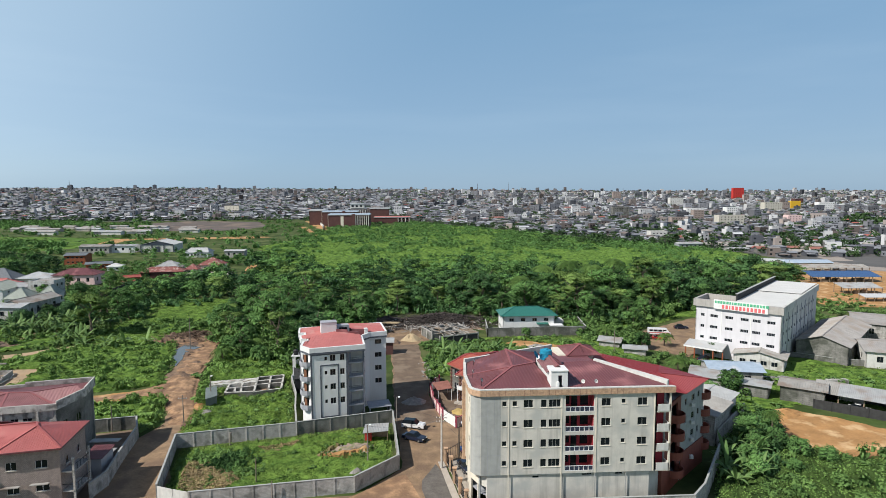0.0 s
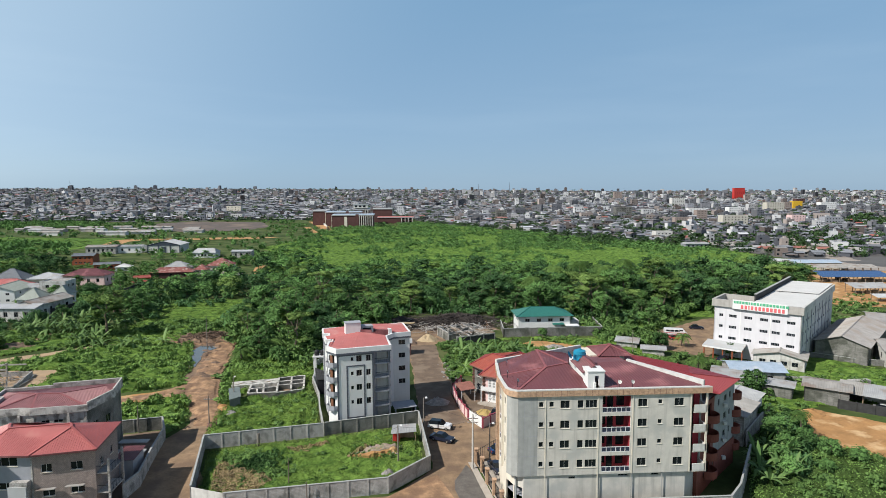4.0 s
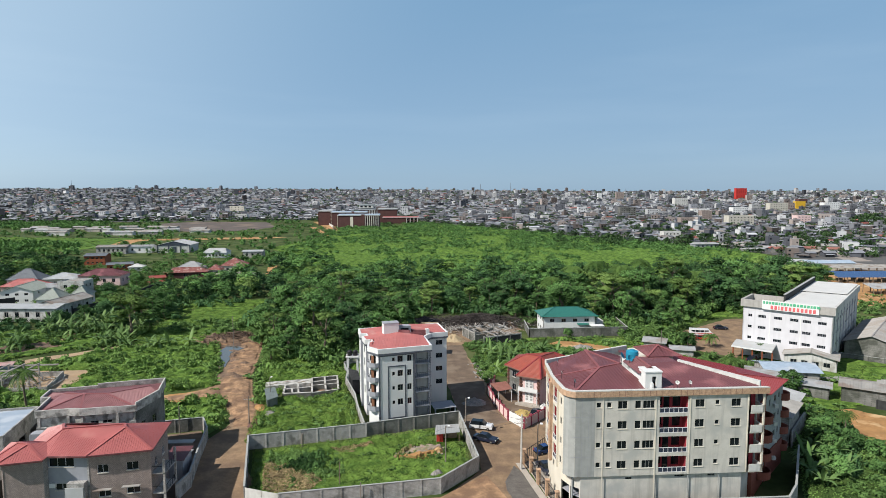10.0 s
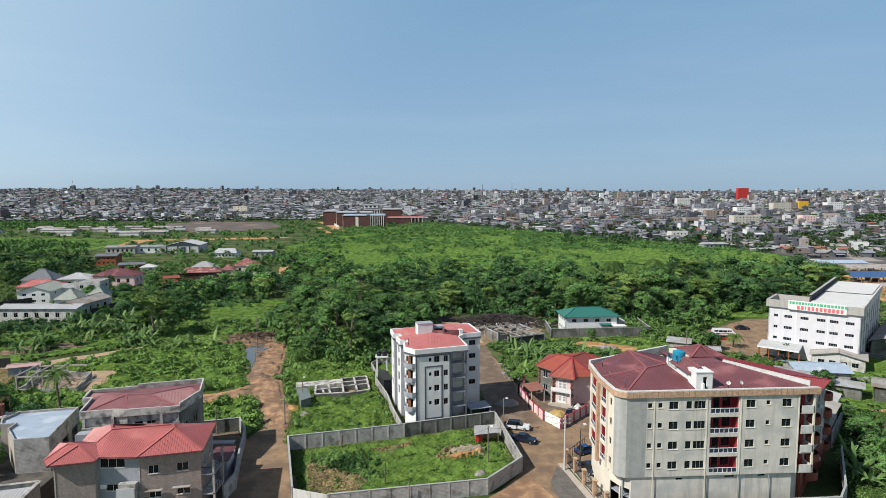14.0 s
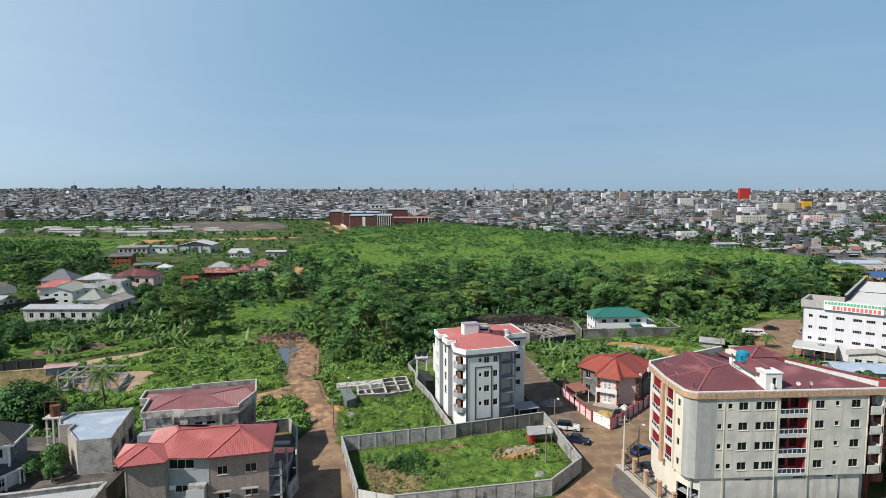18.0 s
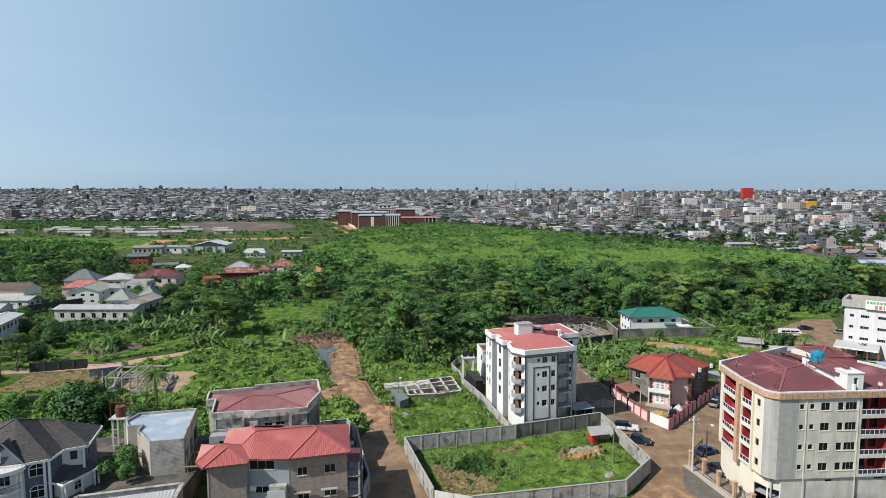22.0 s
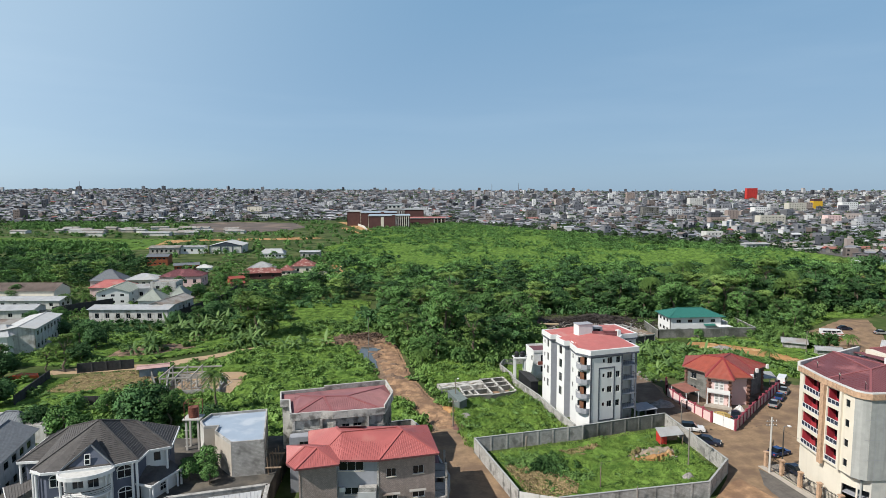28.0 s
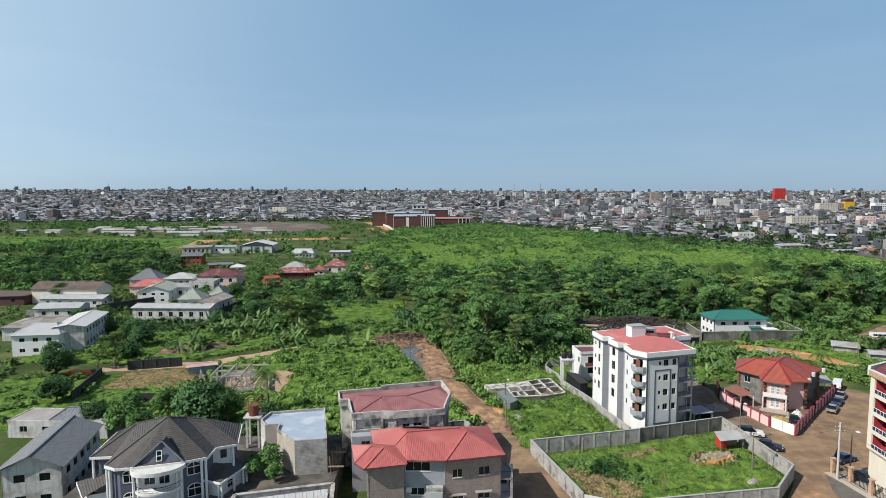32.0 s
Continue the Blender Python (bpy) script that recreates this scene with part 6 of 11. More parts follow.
for x, y in ((-1, -2.8), (2, -2.3), (1.5, 2.8), (-2, 2.4)):
    part("post", B().box(x - 0.06, y - 0.06, 0, x + 0.06, y + 0.06, 2.8), M["white"], pv)
heap("rubble_mound", 14.8, 124.4, 2.0, 1.6, 1.0, M["gravel"], "heap of pale rubble in the forecourt", "rubble", seed=77, z0=0.08)
heap("tarpaulin", 11.0, 123.6, 2.3, 1.5, 0.9, M["yellow_sheet"], "dull yellow tarpaulin over stored goods", "tarpaulin", -30, 78, z0=0.08)
heap("tarpaulin", 15.6, 124.9, 2.0, 1.5, 1.7, M["white_dirty"], "dirty white sheet over a heap in the forecourt", "tarpaulin", 40, 79, z0=0.08)
heap("tarpaulin", 12.9, 121.2, 1.5, 1.1, 1.0, M["tank_black"], "black plastic sheet over goods beside the gate", "tarpaulin", 10, 80, z0=0.08)
pv = thing("canopy", "grey sheet carport behind the pink house", "canopy", 30.5, 141)
part("roof", sheet_roof(B(), [(-2.6, -2, 2.8), (2, -2.4, 3.0), (3.2, 2.0, 3.3), (-2.0, 3, 3.1)], 0.3), M["roof_zinc"], pv)
for x, y in ((-2.4, -1.8), (1.8, -2.2), (2.9, 1.8), (-1.8, 2.8)):
    part("post", B().box(x - 0.08, y - 0.08, 0, x + 0.08, y + 0.08, 2.9), M["white"], pv)


HOUSES = [(18, 93, 15), (30, 95, 16), (44, 97, 12), (-15, 128, 15), (18, 136, 13), (97, 185, 30), (112, 170, 26), (-61, 90, 13), (-67, 104, 12), (-83, 101, 9), (-100, 91, 13), (-82, 84, 10), (-105, 153, 10), (-40, 147, 11), (-28, 146, 6), (14, 197, 14), (12, 213, 14),
          (-50, 103, 7), (96, 118, 5), (104, 112, 5), (112, 105, 5), (120, 99, 5), (-44, 131, 3), (-132, 123, 5)]


def simple_house(name, label, x, y, rz, w, d, h, wall_mat, roof_mat, ridge=2.0, along="x", over=0.6, storeys=1, wins=(3, 2), inset=None, flat=False, category="house", rib=0.5, frame_mat="frame_al", bars=2, parapet=0.0, far=False):
    """A rectangular building: local x along the front, y to the back; the origin at the front's middle."""
    e = thing(name, label, category, x, y, 0, rz)
    HOUSES.append((x - math.sin(radians(rz)) * d / 2, y + math.cos(radians(rz)) * d / 2, 0.56 * max(w, d) + 1.5))
    poly = [(-w / 2, 0), (w / 2, 0), (w / 2, d), (-w / 2, d)]
    fh = h / storeys
    holes = {}
    for i, (L, n) in enumerate(((w, wins[0]), (d, wins[1]), (w, wins[0]), (d, wins[1]))):
        if n and not (far and i) and i != 2:
            ww = min(1.5, L / n * 0.5)
            holes[i] = [t for s in range(storeys) for t in windows_row(n, L, ww, s * fh + fh * 0.36, s * fh + fh * 0.72, bars, min(1.0, L * 0.08))]
    shell(e, poly, 0, h, M[wall_mat], holes, 0.2, ([] if far else [0.1 + fh * s for s in range(storeys)]) + [h], frame_mat=frame_mat, plain=far)
    if flat:
        part("roof", B().box(-w / 2 + 0.2, 0.2, h, w / 2 - 0.2, d - 0.2, h + 0.12), M[roof_mat], e)
        if parapet:
            for x0, y0, x1, y1 in ((-w / 2, 0, w / 2, 0.2), (-w / 2, d - 0.2, w / 2, d), (-w / 2, 0.2, -w / 2 + 0.2, d - 0.2), (w / 2 - 0.2, 0.2, w / 2, d - 0.2)):
                part("parapet", B().box(x0, y0, h, x1, y1, h + parapet), M[wall_mat], e)
    else:
        f, c = hip_faces(-w / 2 - over, -over, w / 2 + over, d + over, h + 0.05, h + ridge, along, inset)
        roof_part(e, f, M[roof_mat], () if far else c, None, rib)
        if inset is not None and inset <= 0.01:
            for k in (0, 1):
                if along == "x":
                    xx = (-w / 2, w / 2)[k]
                    part("gable", B().add([(xx - 0.1, 0, h), (xx + 0.1, 0, h), (xx + 0.1, d, h), (xx - 0.1, d, h), (xx - 0.1, d / 2, h + ridge * 0.9), (xx + 0.1, d / 2, h + ridge * 0.9)], [(0, 3, 4), (1, 5, 2), (0, 4, 5, 1), (3, 2, 5, 4)]), M[wall_mat], e)
                else:
                    yy = (0.1, d - 0.1)[k]
                    part("gable", B().add([(-w / 2, yy - 0.1, h), (-w / 2, yy + 0.1, h), (w / 2, yy + 0.1, h), (w / 2, yy - 0.1, h), (0, yy - 0.1, h + ridge * 0.9), (0, yy + 0.1, h + ridge * 0.9)], [(0, 4, 3), (1, 2, 5), (0, 1, 5, 4), (3, 4, 5, 2)]), M[wall_mat], e)
    return e


# green-roofed house
gh = simple_house("house", "two-storey white house with a green hipped roof", 40.2, 194.6, 0, 17.5, 9.5, 5.9, "white", "roof_green", 2.3, storeys=2, wins=(4, 3), over=0.9)
part("annex", B().box(8.9, 3.0, 0, 12.5, 8.0, 3.6), M["white_dirty"], gh)
part("porch", B().box(6.5, -3.0, 3.0, 11.0, 0.0, 3.15), M["white"], gh)
part("awning", sheet_roof(B(), [(2.5, -1.2, 3.2), (6.4, -1.2, 3.2), (6.4, -0.05, 3.6), (2.5, -0.05, 3.6)], 0.3), M["roof_green"], gh)

# big white commercial building
def white_hall():
    e = thing("commercial_building", "large white four-storey commercial building with flat roof", "commercial building", 83.2, 166.2, 0, -44)
    w, d, h = 22.0, 52.0, 14.6
    wing, bar = 9.4, 10.5
    poly = [(0, 0), (w, 0), (w, d), (wing, d), (wing, bar), (0, bar)]
    zs = (5.0, 8.2, 11.4)
    front = [(u, u + (1.0 if k == 0 else 2.0), z, z + 0.8, 2 if k == 0 else 5) for z in zs for k, u in enumerate((1.4, 4.0, 8.0, 12.0, 15.0, 18.6))]
    side = [(2.5 + 3.6 * i, 4.0 + 3.6 * i, z, z + 0.9, 3) for z in zs for i in range(13)]
    shell(e, poly, 0, h, M["hall_white"], {0: front, 1: side}, 0.25, [3.8, 7, 10.4, h], mats={1: M["white_dirty"], 4: M["white_dirty"]}, frame_mat="mid_grey")
    part("roof", B().box(0.3, 0.3, h + 0.003, wing - 0.1, bar - 0.3, h + 0.1), M["roof_old"], e, "weathered grey flat roof behind the parapet")
    part("roof", sheet_roof(B(), [(wing + 0.3, 1.0, h + 1.5), (w - 0.1, 1.0, h + 1.7), (w - 0.1, d * 0.5, h + 1.75), (wing + 0.3, d * 0.5, h + 1.55)], 1.1, 0.02), M["roof_white"], e, "clean white sheet roof")
    part("roof", sheet_roof(B(), [(wing + 0.3, d * 0.5, h + 1.8), (w - 0.1, d * 0.5, h + 2.0), (w - 0.1, d, h + 2.05), (wing + 0.3, d, h + 1.85)], 1.1, 0.02), M["roof_white"], e, "clean white sheet roof")
    for x0, y0, x1, y1 in ((-0.6, -0.6, w + 0.6, 0.1), (-0.6, 0.1, 0.1, bar + 0.4), (0.1, bar - 0.1, wing - 0.3, bar + 0.4)):
        part("parapet", B().box(x0, y0, h - 0.3, x1, y1, h + 1.75), M["parapet_grey"], e, "grey-beige overhanging parapet")
    part("parapet", B().box(w - 0.1, 0.1, h - 0.3, w + 0.45, d, h + 1.75), M["white_dirty"], e)
    part("parapet", B().box(wing, d - 0.1, h - 0.3, w + 0.45, d + 0.3, h + 1.4), M["white_dirty"], e)
    part("screen_wall", B().box(wing - 0.25, bar * 0.5, h + 0.1, wing + 0.15, d, h + 3.2), M["black_wall"], e, "near-black upstand along the wing's roof")
    part("coping", B().box(wing - 0.4, bar * 0.5, h + 3.203, wing + 0.3, d, h + 3.32), M["concrete_col"], e)
    for u in (7.0, 14.6):
        part("pilaster", B().box(u - 0.12, -0.05, 0, u + 0.12, -0.003, h - 0.32), M["white"], e)
    for u in range(2, 50, 6):
        part("pilaster", B().box(w + 0.003, u, 0, w + 0.12, u + 0.35, h - 0.32), M["mid_grey"], e)
    # name board: two lines of plain bars
    sign = part("sign_board", B().box(5.0, -0.82, h - 0.5, 18.8, -0.66, h + 2.1), M["white"], e, "white sign board with green and red bars")
    rng = random.Random(3)
    u = 7.2
    for k in range(12):
        wd = 0.62 if k != 2 else 0.3
        part("red_bar", B().box(u, -0.87, h - 0.3, u + wd, -0.822, h + 0.75), M["sign_red"], sign)
        u += wd + 0.34
    u = 5.3
    for k in range(18):
        wd = rng.uniform(0.4, 0.75)
        part("green_bar", B().box(u, -0.87, h + 1.1, u + wd, -0.822, h + 1.8), M["sign_green"], sign)
        u += wd + 0.2
    # street-level annex with a tiled porch
    an = part("porch_roof", sheet_roof(B(), [(-1.5, -5, 3.4), (9, -5, 3.4), (9, -0.05, 4.3), (-1.5, -0.05, 4.3)], 0.5), M["roof_pale"], e)
    for k in range(5):
        part("porch_post", B().box(-1.2 + 2.5 * k, -4.8, 0, -0.9 + 2.5 * k, -4.5, 3.35), M["orange_wall"], e)
    part("porch_band", B().box(-1.5, -5.06, 3.0, 9, -4.96, 3.4), M["white"], e)
    return e


white_hall()
a_ang = -65
ann = simple_house("annex", "low pale annex with a grey pitched roof", 92.6, 150.0, -38, 12, 9, 3.3, "white_stained", "roof_old", 1.5, "y", inset=0.0, wins=(4, 2), category="annex")
simple_house("shed", "low building with a pale blue sheet roof", 79.5, 137.2, -12, 12, 8.5, 3.6, "block", "roof_bluesheet", 1.2, "x", inset=0.0, wins=(2, 0), category="shed")
simple_house("shed", "low shed with weathered grey sheet roof", 71.5, 134.5, -30, 9, 9, 3.0, "block", "roof_zinc", 0.8, "x", inset=0.0, wins=(0, 0), category="shed")
simple_house("shed", "low shed with pale concrete-grey roof", 86.8, 123.8, -38, 8.5, 7.5, 3.6, "block_dark", "roof_old", 0.7, "x", inset=0.0, wins=(0, 0), category="shed")
simple_house("shed", "small shed with old grey roof", 78.5, 128.5, -38, 6, 5, 3.0, "block_dark", "roof_zinc", 0.6, "x", inset=0.0, wins=(0, 0), category="shed")
simple_house("warehouse", "grey-roofed warehouse with a dark block gable", 114.0, 155.6, -46, 12.5, 36, 5.0, "block_dark", "roof_ash", 2.4, "y", inset=0.0, wins=(0, 4), category="warehouse")
simple_house("warehouse", "white-walled workshop with a low grey roof", 129, 146.5, -25, 15, 16, 4.4, "white_dirty", "roof_ash", 1.4, "x", inset=0.0, wins=(3, 2), category="warehouse")
simple_house("warehouse", "low workshop with dark sheet roof", 150, 176, -35, 18, 20, 5.0, "block", "roof_ash", 1.5, "x", inset=0.0, wins=(2, 2), category="warehouse")
sheds = thing("shed", "long open-fronted shed with weathered sheet roof", "shed", 90, 124.5, 0, -42)
for k in range(9):
    x = k * 4.6
    part("post", B().box(x - 0.1, -0.2, 0, x + 0.1, 0, 3.0), M["wood"], sheds)
    part("roof", sheet_roof(B(), [(x - 0.1, -1.2, 3.0), (x + 4.5, -1.2, 3.0), (x + 4.5, 4.6, 4.4), (x - 0.1, 4.6, 4.4)], 0.35), M["roof_zinc"] if k % 3 else M["roof_old"], sheds)
    part("bay_wall", B().box(x, 4.2, 0, x + 4.5, 4.35, 4.2), M["white_dirty"] if k % 4 == 1 else M["black_wall"], sheds)
simple_house("house", "grey two-storey house with a rusty flat roof", 59.6, 107.2, 46, 9.5, 8, 5.8, "block", "roof_old", 0.5, "x", inset=0.0, wins=(0, 0), storeys=2)
simple_house("house", "white plastered house with grey sheet roof", 64.5, 113.5, 46, 9.5, 9, 5.4, "white_dirty", "roof_zinc", 0.7, "x", inset=0.0, wins=(0, 2))
simple_house("shed", "small shed with pale sheet roof in the yard", 65, 165, -20, 6, 4, 1.9, "block", "roof_zinc", 0.7, "x", inset=0.0, wins=(0, 0), category="shed")
simple_house("shed", "open shed with pale green-grey sheet roof", 60.5, 174, -30, 6, 5, 1.9, "block", "roof_zinc", 1.0, "x", inset=0.0, wins=(0, 0), category="shed")


# ---------- red-roofed unfinished house ----------
def red_house():
    e = thing("house", "unrendered two-storey house with bright red hipped sheet roof", "house", 0, 0, 0)
    zt = 9.9
    wall = [(-70.0, 84.4), (-65.0, 85.4), (-65.0, 86.5), (-59.4, 86.3), (-59.4, 86.2), (-51.2, 87.7), (-52.4, 97.0), (-69.6, 95.6)]
    hs = {0: [], 2: [(0.2, 3.7, 8.2, 9.5, 3), (0.9, 2.9, 4.7, 5.7, 2)], 4: [(1.3, 2.7, 7.1, 8.3, 2), (5.1, 6.7, 7.1, 8.3, 2), (1.3, 2.9, 3.5, 4.5, 2), (5.0, 6.8, 3.6, 4.6, 2), (2.0, 3.6, 0.9, 2.0, 2), (5.7, 7.5, 0.9, 2.0, 2)],
          5: [(2.0, 3.2, 6.4, 7.6, 2), (6.0, 7.2, 6.4, 7.6, 2)], 7: [(4, 5.2, 6.4, 7.6, 2)]}
    shell(e, wall, 0, zt, M["brickgrey"], hs, 0.22, [0.1, 3.1, 6.1, zt], mats={1: M["block"], 2: M["mid_grey"], 3: M["block"]}, frame_mat="rail_white", sill=True)
    part("stair_tower", B().box(-61.9, 85.3, 0, -59.5, 86.25, 6.2), M["block"], e)
    part("stair_glazing", B().box(-62.1, 85.15, 2.0, -59.6, 85.28, 5.6), M["roof_pale"], e, "pale translucent stair glazing")
    for u0, y0, z in ((-58.4, 86.3, 4.75), (-54.7, 87.0, 4.85)):
        part("window_hood", B().hexa([(u0 - 0.2, y0 - 0.75), (u0 + 2.2, y0 - 0.4), (u0 + 2.2, y0 + 0.25), (u0 - 0.2, y0 - 0.1)], z, z + 0.1), M["roof_old"], e)
    part("air_conditioner", B().box(-64.7, 86.0, 5.3, -63.9, 86.44, 5.9), M["white"], e)
    # roof: a long ridge between a hipped east block and a small hipped wing at the front
    a, b, c, d, dd = (-73.0, 91.5, 10.0), (-71.8, 85.4, 10.0), (-70.3, 83.5, 10.0), (-64.5, 84.7, 10.0), (-64.5, 85.8, 10.08)
    f0, f1, h = (-59.2, 85.4, 10.1), (-50.6, 87.1, 10.1), (-52.0, 97.8, 10.1)
    r2, r2b, r1, r1b = (-55.9, 90.7, 12.2), (-56.6, 91.9, 12.25), (-64.7, 90.4, 12.3), (-65.8, 92.4, 12.25)
    k, l, v, m, n = (-70.6, 96.5, 10.1), (-69.8, 91.5, 10.1), (-66.4, 89.0, 10.9), (-67.9, 87.2, 11.4), (-69.7, 87.9, 11.35)
    faces = [[dd, f0, r2, r2b, r1, v], [f0, f1, r2], [f1, h, r2b, r2], [h, k, r1b, r1, r2b], [k, l, v, r1, r1b], [c, d, m], [b, c, m, n], [a, b, n], [a, n, m, v, l], [d, dd, v, m]]
    roof_part(e, faces, M["roof_red"], [(r1, r2b), (r2b, r2), (f0, r2), (f1, r2), (r1, r1b), (c, m), (d, m), (m, n), (b, n), (r1, v)], M["roof_red"], rib=0.32, height=0.035)
    for p, q in ((dd, f0), (f0, f1), (f1, h), (c, d), (b, c), (a, b), (k, l)):
        part("fascia", B().beam((p[0], p[1], p[2] - 0.1), (q[0], q[1], q[2] - 0.1), 0.08, 0.24), M["roof_maroon"], e)
    roof_part(e, [[(-65.5, 92.2, 12.4), (-61.6, 92.9, 12.1), (-61.4, 96.4, 10.6), (-65.9, 96.0, 10.6)]], M["roof_maroon"], rib=0.32)
    # open balconies on the east end
    for z in (3.1, 6.1):
        b = part("balcony", B().box(-51.3, 88.0, z - 0.15, -49.4, 92.5, z), M["block"], e)
        part("railing", B().beam((-49.45, 88.0, z + 1.0), (-49.45, 92.5, z + 1.0), 0.06, 0.06).beam((-51.3, 88.05, z + 1.0), (-49.4, 88.05, z + 1.0), 0.06, 0.06), M["dark_metal"], b)
        for k in range(6):
            part("baluster", B().box(-49.48, 88.05 + 0.9 * k, z, -49.43, 88.1 + 0.9 * k, z + 1.0), M["dark_metal"], b)
    part("column", B().box(-49.7, 88.0, 0, -49.4, 88.3, 8.2), M["block"], e)
    part("column", B().box(-49.7, 92.2, 0, -49.4, 92.5, 8.2), M["block"], e)
    # service yard behind: flat slabs and a small red roof
    part("yard_store", B().box(-53.2, 97.5, 0, -50.4, 101.5, 3.7), M["mid_grey"], e)
    roof_part(e, [[(-53.5, 97.2, 3.8), (-50.1, 97.2, 3.8), (-50.1, 101.8, 4.3), (-53.5, 101.8, 4.3)]], M["roof_maroon"], rib=0.3)
    part("yard_slab", B().box(-56.0, 102.2, 2.5, -51.0, 104.2, 2.65), M["roof_zinc"], e)
    part("yard_slab", B().box(-57.0, 106.5, 2.7, -52.0, 108, 2.85), M["roof_zinc"], e)
    return e


red_house()


def concrete_house():
    e = thing("house", "unfinished grey concrete house with parapets and maroon roof", "house", 0, 0, 0)
    edge = [(-73.8, 98.6), (-69.1, 99.4), (-67.1, 99.2), (-61.7, 100.1), (-58.8, 100.8), (-57.6, 107.5), (-59.1, 113.9), (-70.1, 111.3), (-77.6, 109.5), (-76.7, 105.1), (-75.2, 105.1)]
    wall = offset_poly(edge, -0.35)
    zt = 11.4
    shell(e, wall, 0, zt, M["slab_stained"], {0: [(1.5, 2.9, 7.0, 8.5, 2)], 2: [(1.4, 2.6, 8.8, 9.8, 2), (3.2, 4.6, 8.8, 9.8, 2)], 4: [(1.5, 2.6, 7, 8.4, 2), (4.6, 5.8, 7, 8.4, 2)], 10: [(1.5, 2.9, 7, 8.4, 2)], 8: [(1.2, 2.4, 7, 8.4, 2)]}, 0.22, [0.1, 3.4, 6.6, zt], mats={4: M["block_dark"], 5: M["block_dark"]})
    inn = offset_poly(edge, -0.24)
    for i in range(len(edge)):
        j = (i + 1) % len(edge)
        top = (12.0, 12.05, 12.0, 11.9, 12.3, 12.45, 12.45, 12.1, 12.1, 12.1, 12.1)[i]
        part("parapet", B().hexa([edge[i], edge[j], inn[j], inn[i]], zt - 0.5, top), M["block"] if i > 5 else M["slab_stained"], e)
        part("coping", B().hexa([edge[i], edge[j], inn[j], inn[i]], top, top + 0.1), M["pole_conc"], e)
    z = 11.65
    i0 = [(*q, z) for q in offset_poly(edge, -0.3)]
    p1, p2, p3, p4 = (-69.4, 105.3, 12.6), (-65.4, 104.9, 12.7), (-60.2, 109.7, 12.4), (-73.5, 106.8, 12.3)
    roof_part(e, [[i0[0], i0[1], p1], [i0[1], i0[2], p1], [i0[2], i0[3], p2, p1], [i0[3], i0[4], p2], [i0[4], i0[5], p3, p2], [i0[5], i0[6], p3], [i0[6], i0[7], p1, p2, p3], [i0[7], i0[8], p4, p1], [i0[8], i0[9], p4], [i0[9], i0[10], p4], [i0[10], i0[0], p1, p4]], M["roof_faded"],
              [(p1, p2), (p2, p3), (i0[0], p1), (i0[2], p1), (i0[4], p2), (p1, p4)], M["ridge_cap"], rib=0.32)
    for x, y in ((-73.3, 98.9), (-69.0, 99.5), (-66.9, 99.6), (-61.6, 100.3), (-59.3, 101.1)):
        part("column", B().box(x - 0.2, y - 0.2, 0, x + 0.2, y + 0.2, zt - 0.52), M["block"], e)
    part("beam", B().hexa([(-73.6, 98.5), (-59.0, 100.9), (-59.05, 101.15), (-73.65, 98.75)], 8.95, 9.3), M["block"], e)
    # plastered lower bay in front, with a dark window
    shell(e, [(-73.6, 96.6), (-69.6, 97.2), (-69.9, 98.9), (-73.7, 98.3)], 0, 9.0, M["mid_grey"], {0: [(1.5, 2.9, 6.9, 8.2, 2)]}, 0.2, [9.0])
    return e


concrete_house()


def blue_house():
    e = thing("house", "raw concrete-block house with a flat pale blue roof", "house", 0, 0, 0)
    wall = [(-82.3, 95.6), (-77.4, 96.3), (-78.2, 100.6), (-80.0, 109.9), (-89.3, 108.2), (-90.0, 104.7), (-88.6, 102.3), (-86.4, 102.6), (-86.2, 100.3)]
    zt = 8.5
    shell(e, wall, 0, zt, M["block"], {1: [(0.6, 3.2, 3.6, 6.3, 0)], 2: [(1, 4, 3.6, 6.4, 0), (5.5, 8.5, 3.6, 6.4, 0)]}, 0.22, [3.5, 6.2], mats={8: M["paving"], 6: M["paving"], 5: M["white_dirty"]})
    inn = offset_poly(wall, -0.23)
    part("roof", B().hexa(inn, zt - 0.1, zt + 0.1), M["roof_blue"], e, "pale blue waterproof roof membrane")
    for i in range(len(wall)):
        j = (i + 1) % len(wall)
        part("parapet", B().hexa([wall[i], wall[j], inn[j], inn[i]], zt, zt + 0.5), M["block"], e)
    for k in range(5):
        part("prop", B().tube((-76.6 + 0.2 * k, 96 + 1.1 * k, 0), (-77.0 + 0.2 * k, 96 + 1.1 * k, 6.2), 0.07), M["wood"], e)
    part("scaffold_plank", B().box(-77.2, 95.6, 4.6, -74.8, 96.0, 4.7), M["wood"], e)
    part("scaffold_plank", B().box(-77.2, 98.6, 5.6, -74.8, 99.0, 5.7), M["wood"], e)
    return e


blue_house()
wt = thing("water_tower", "tank stand with a dark rusty ribbed water tank", "water tower", -91.8, 107.0, 0.4)
part("deck", B().box(-1.5, -1.3, 8.3, 1.5, 1.3, 8.5), M["pole_conc"], wt)
for x in (-1.0, 1.0):
    for y in (-0.9, 0.9):
        part("leg", B().box(x - 0.15, y - 0.15, 0, x + 0.15, y + 0.15, 8.3), M["pole_conc"], wt)
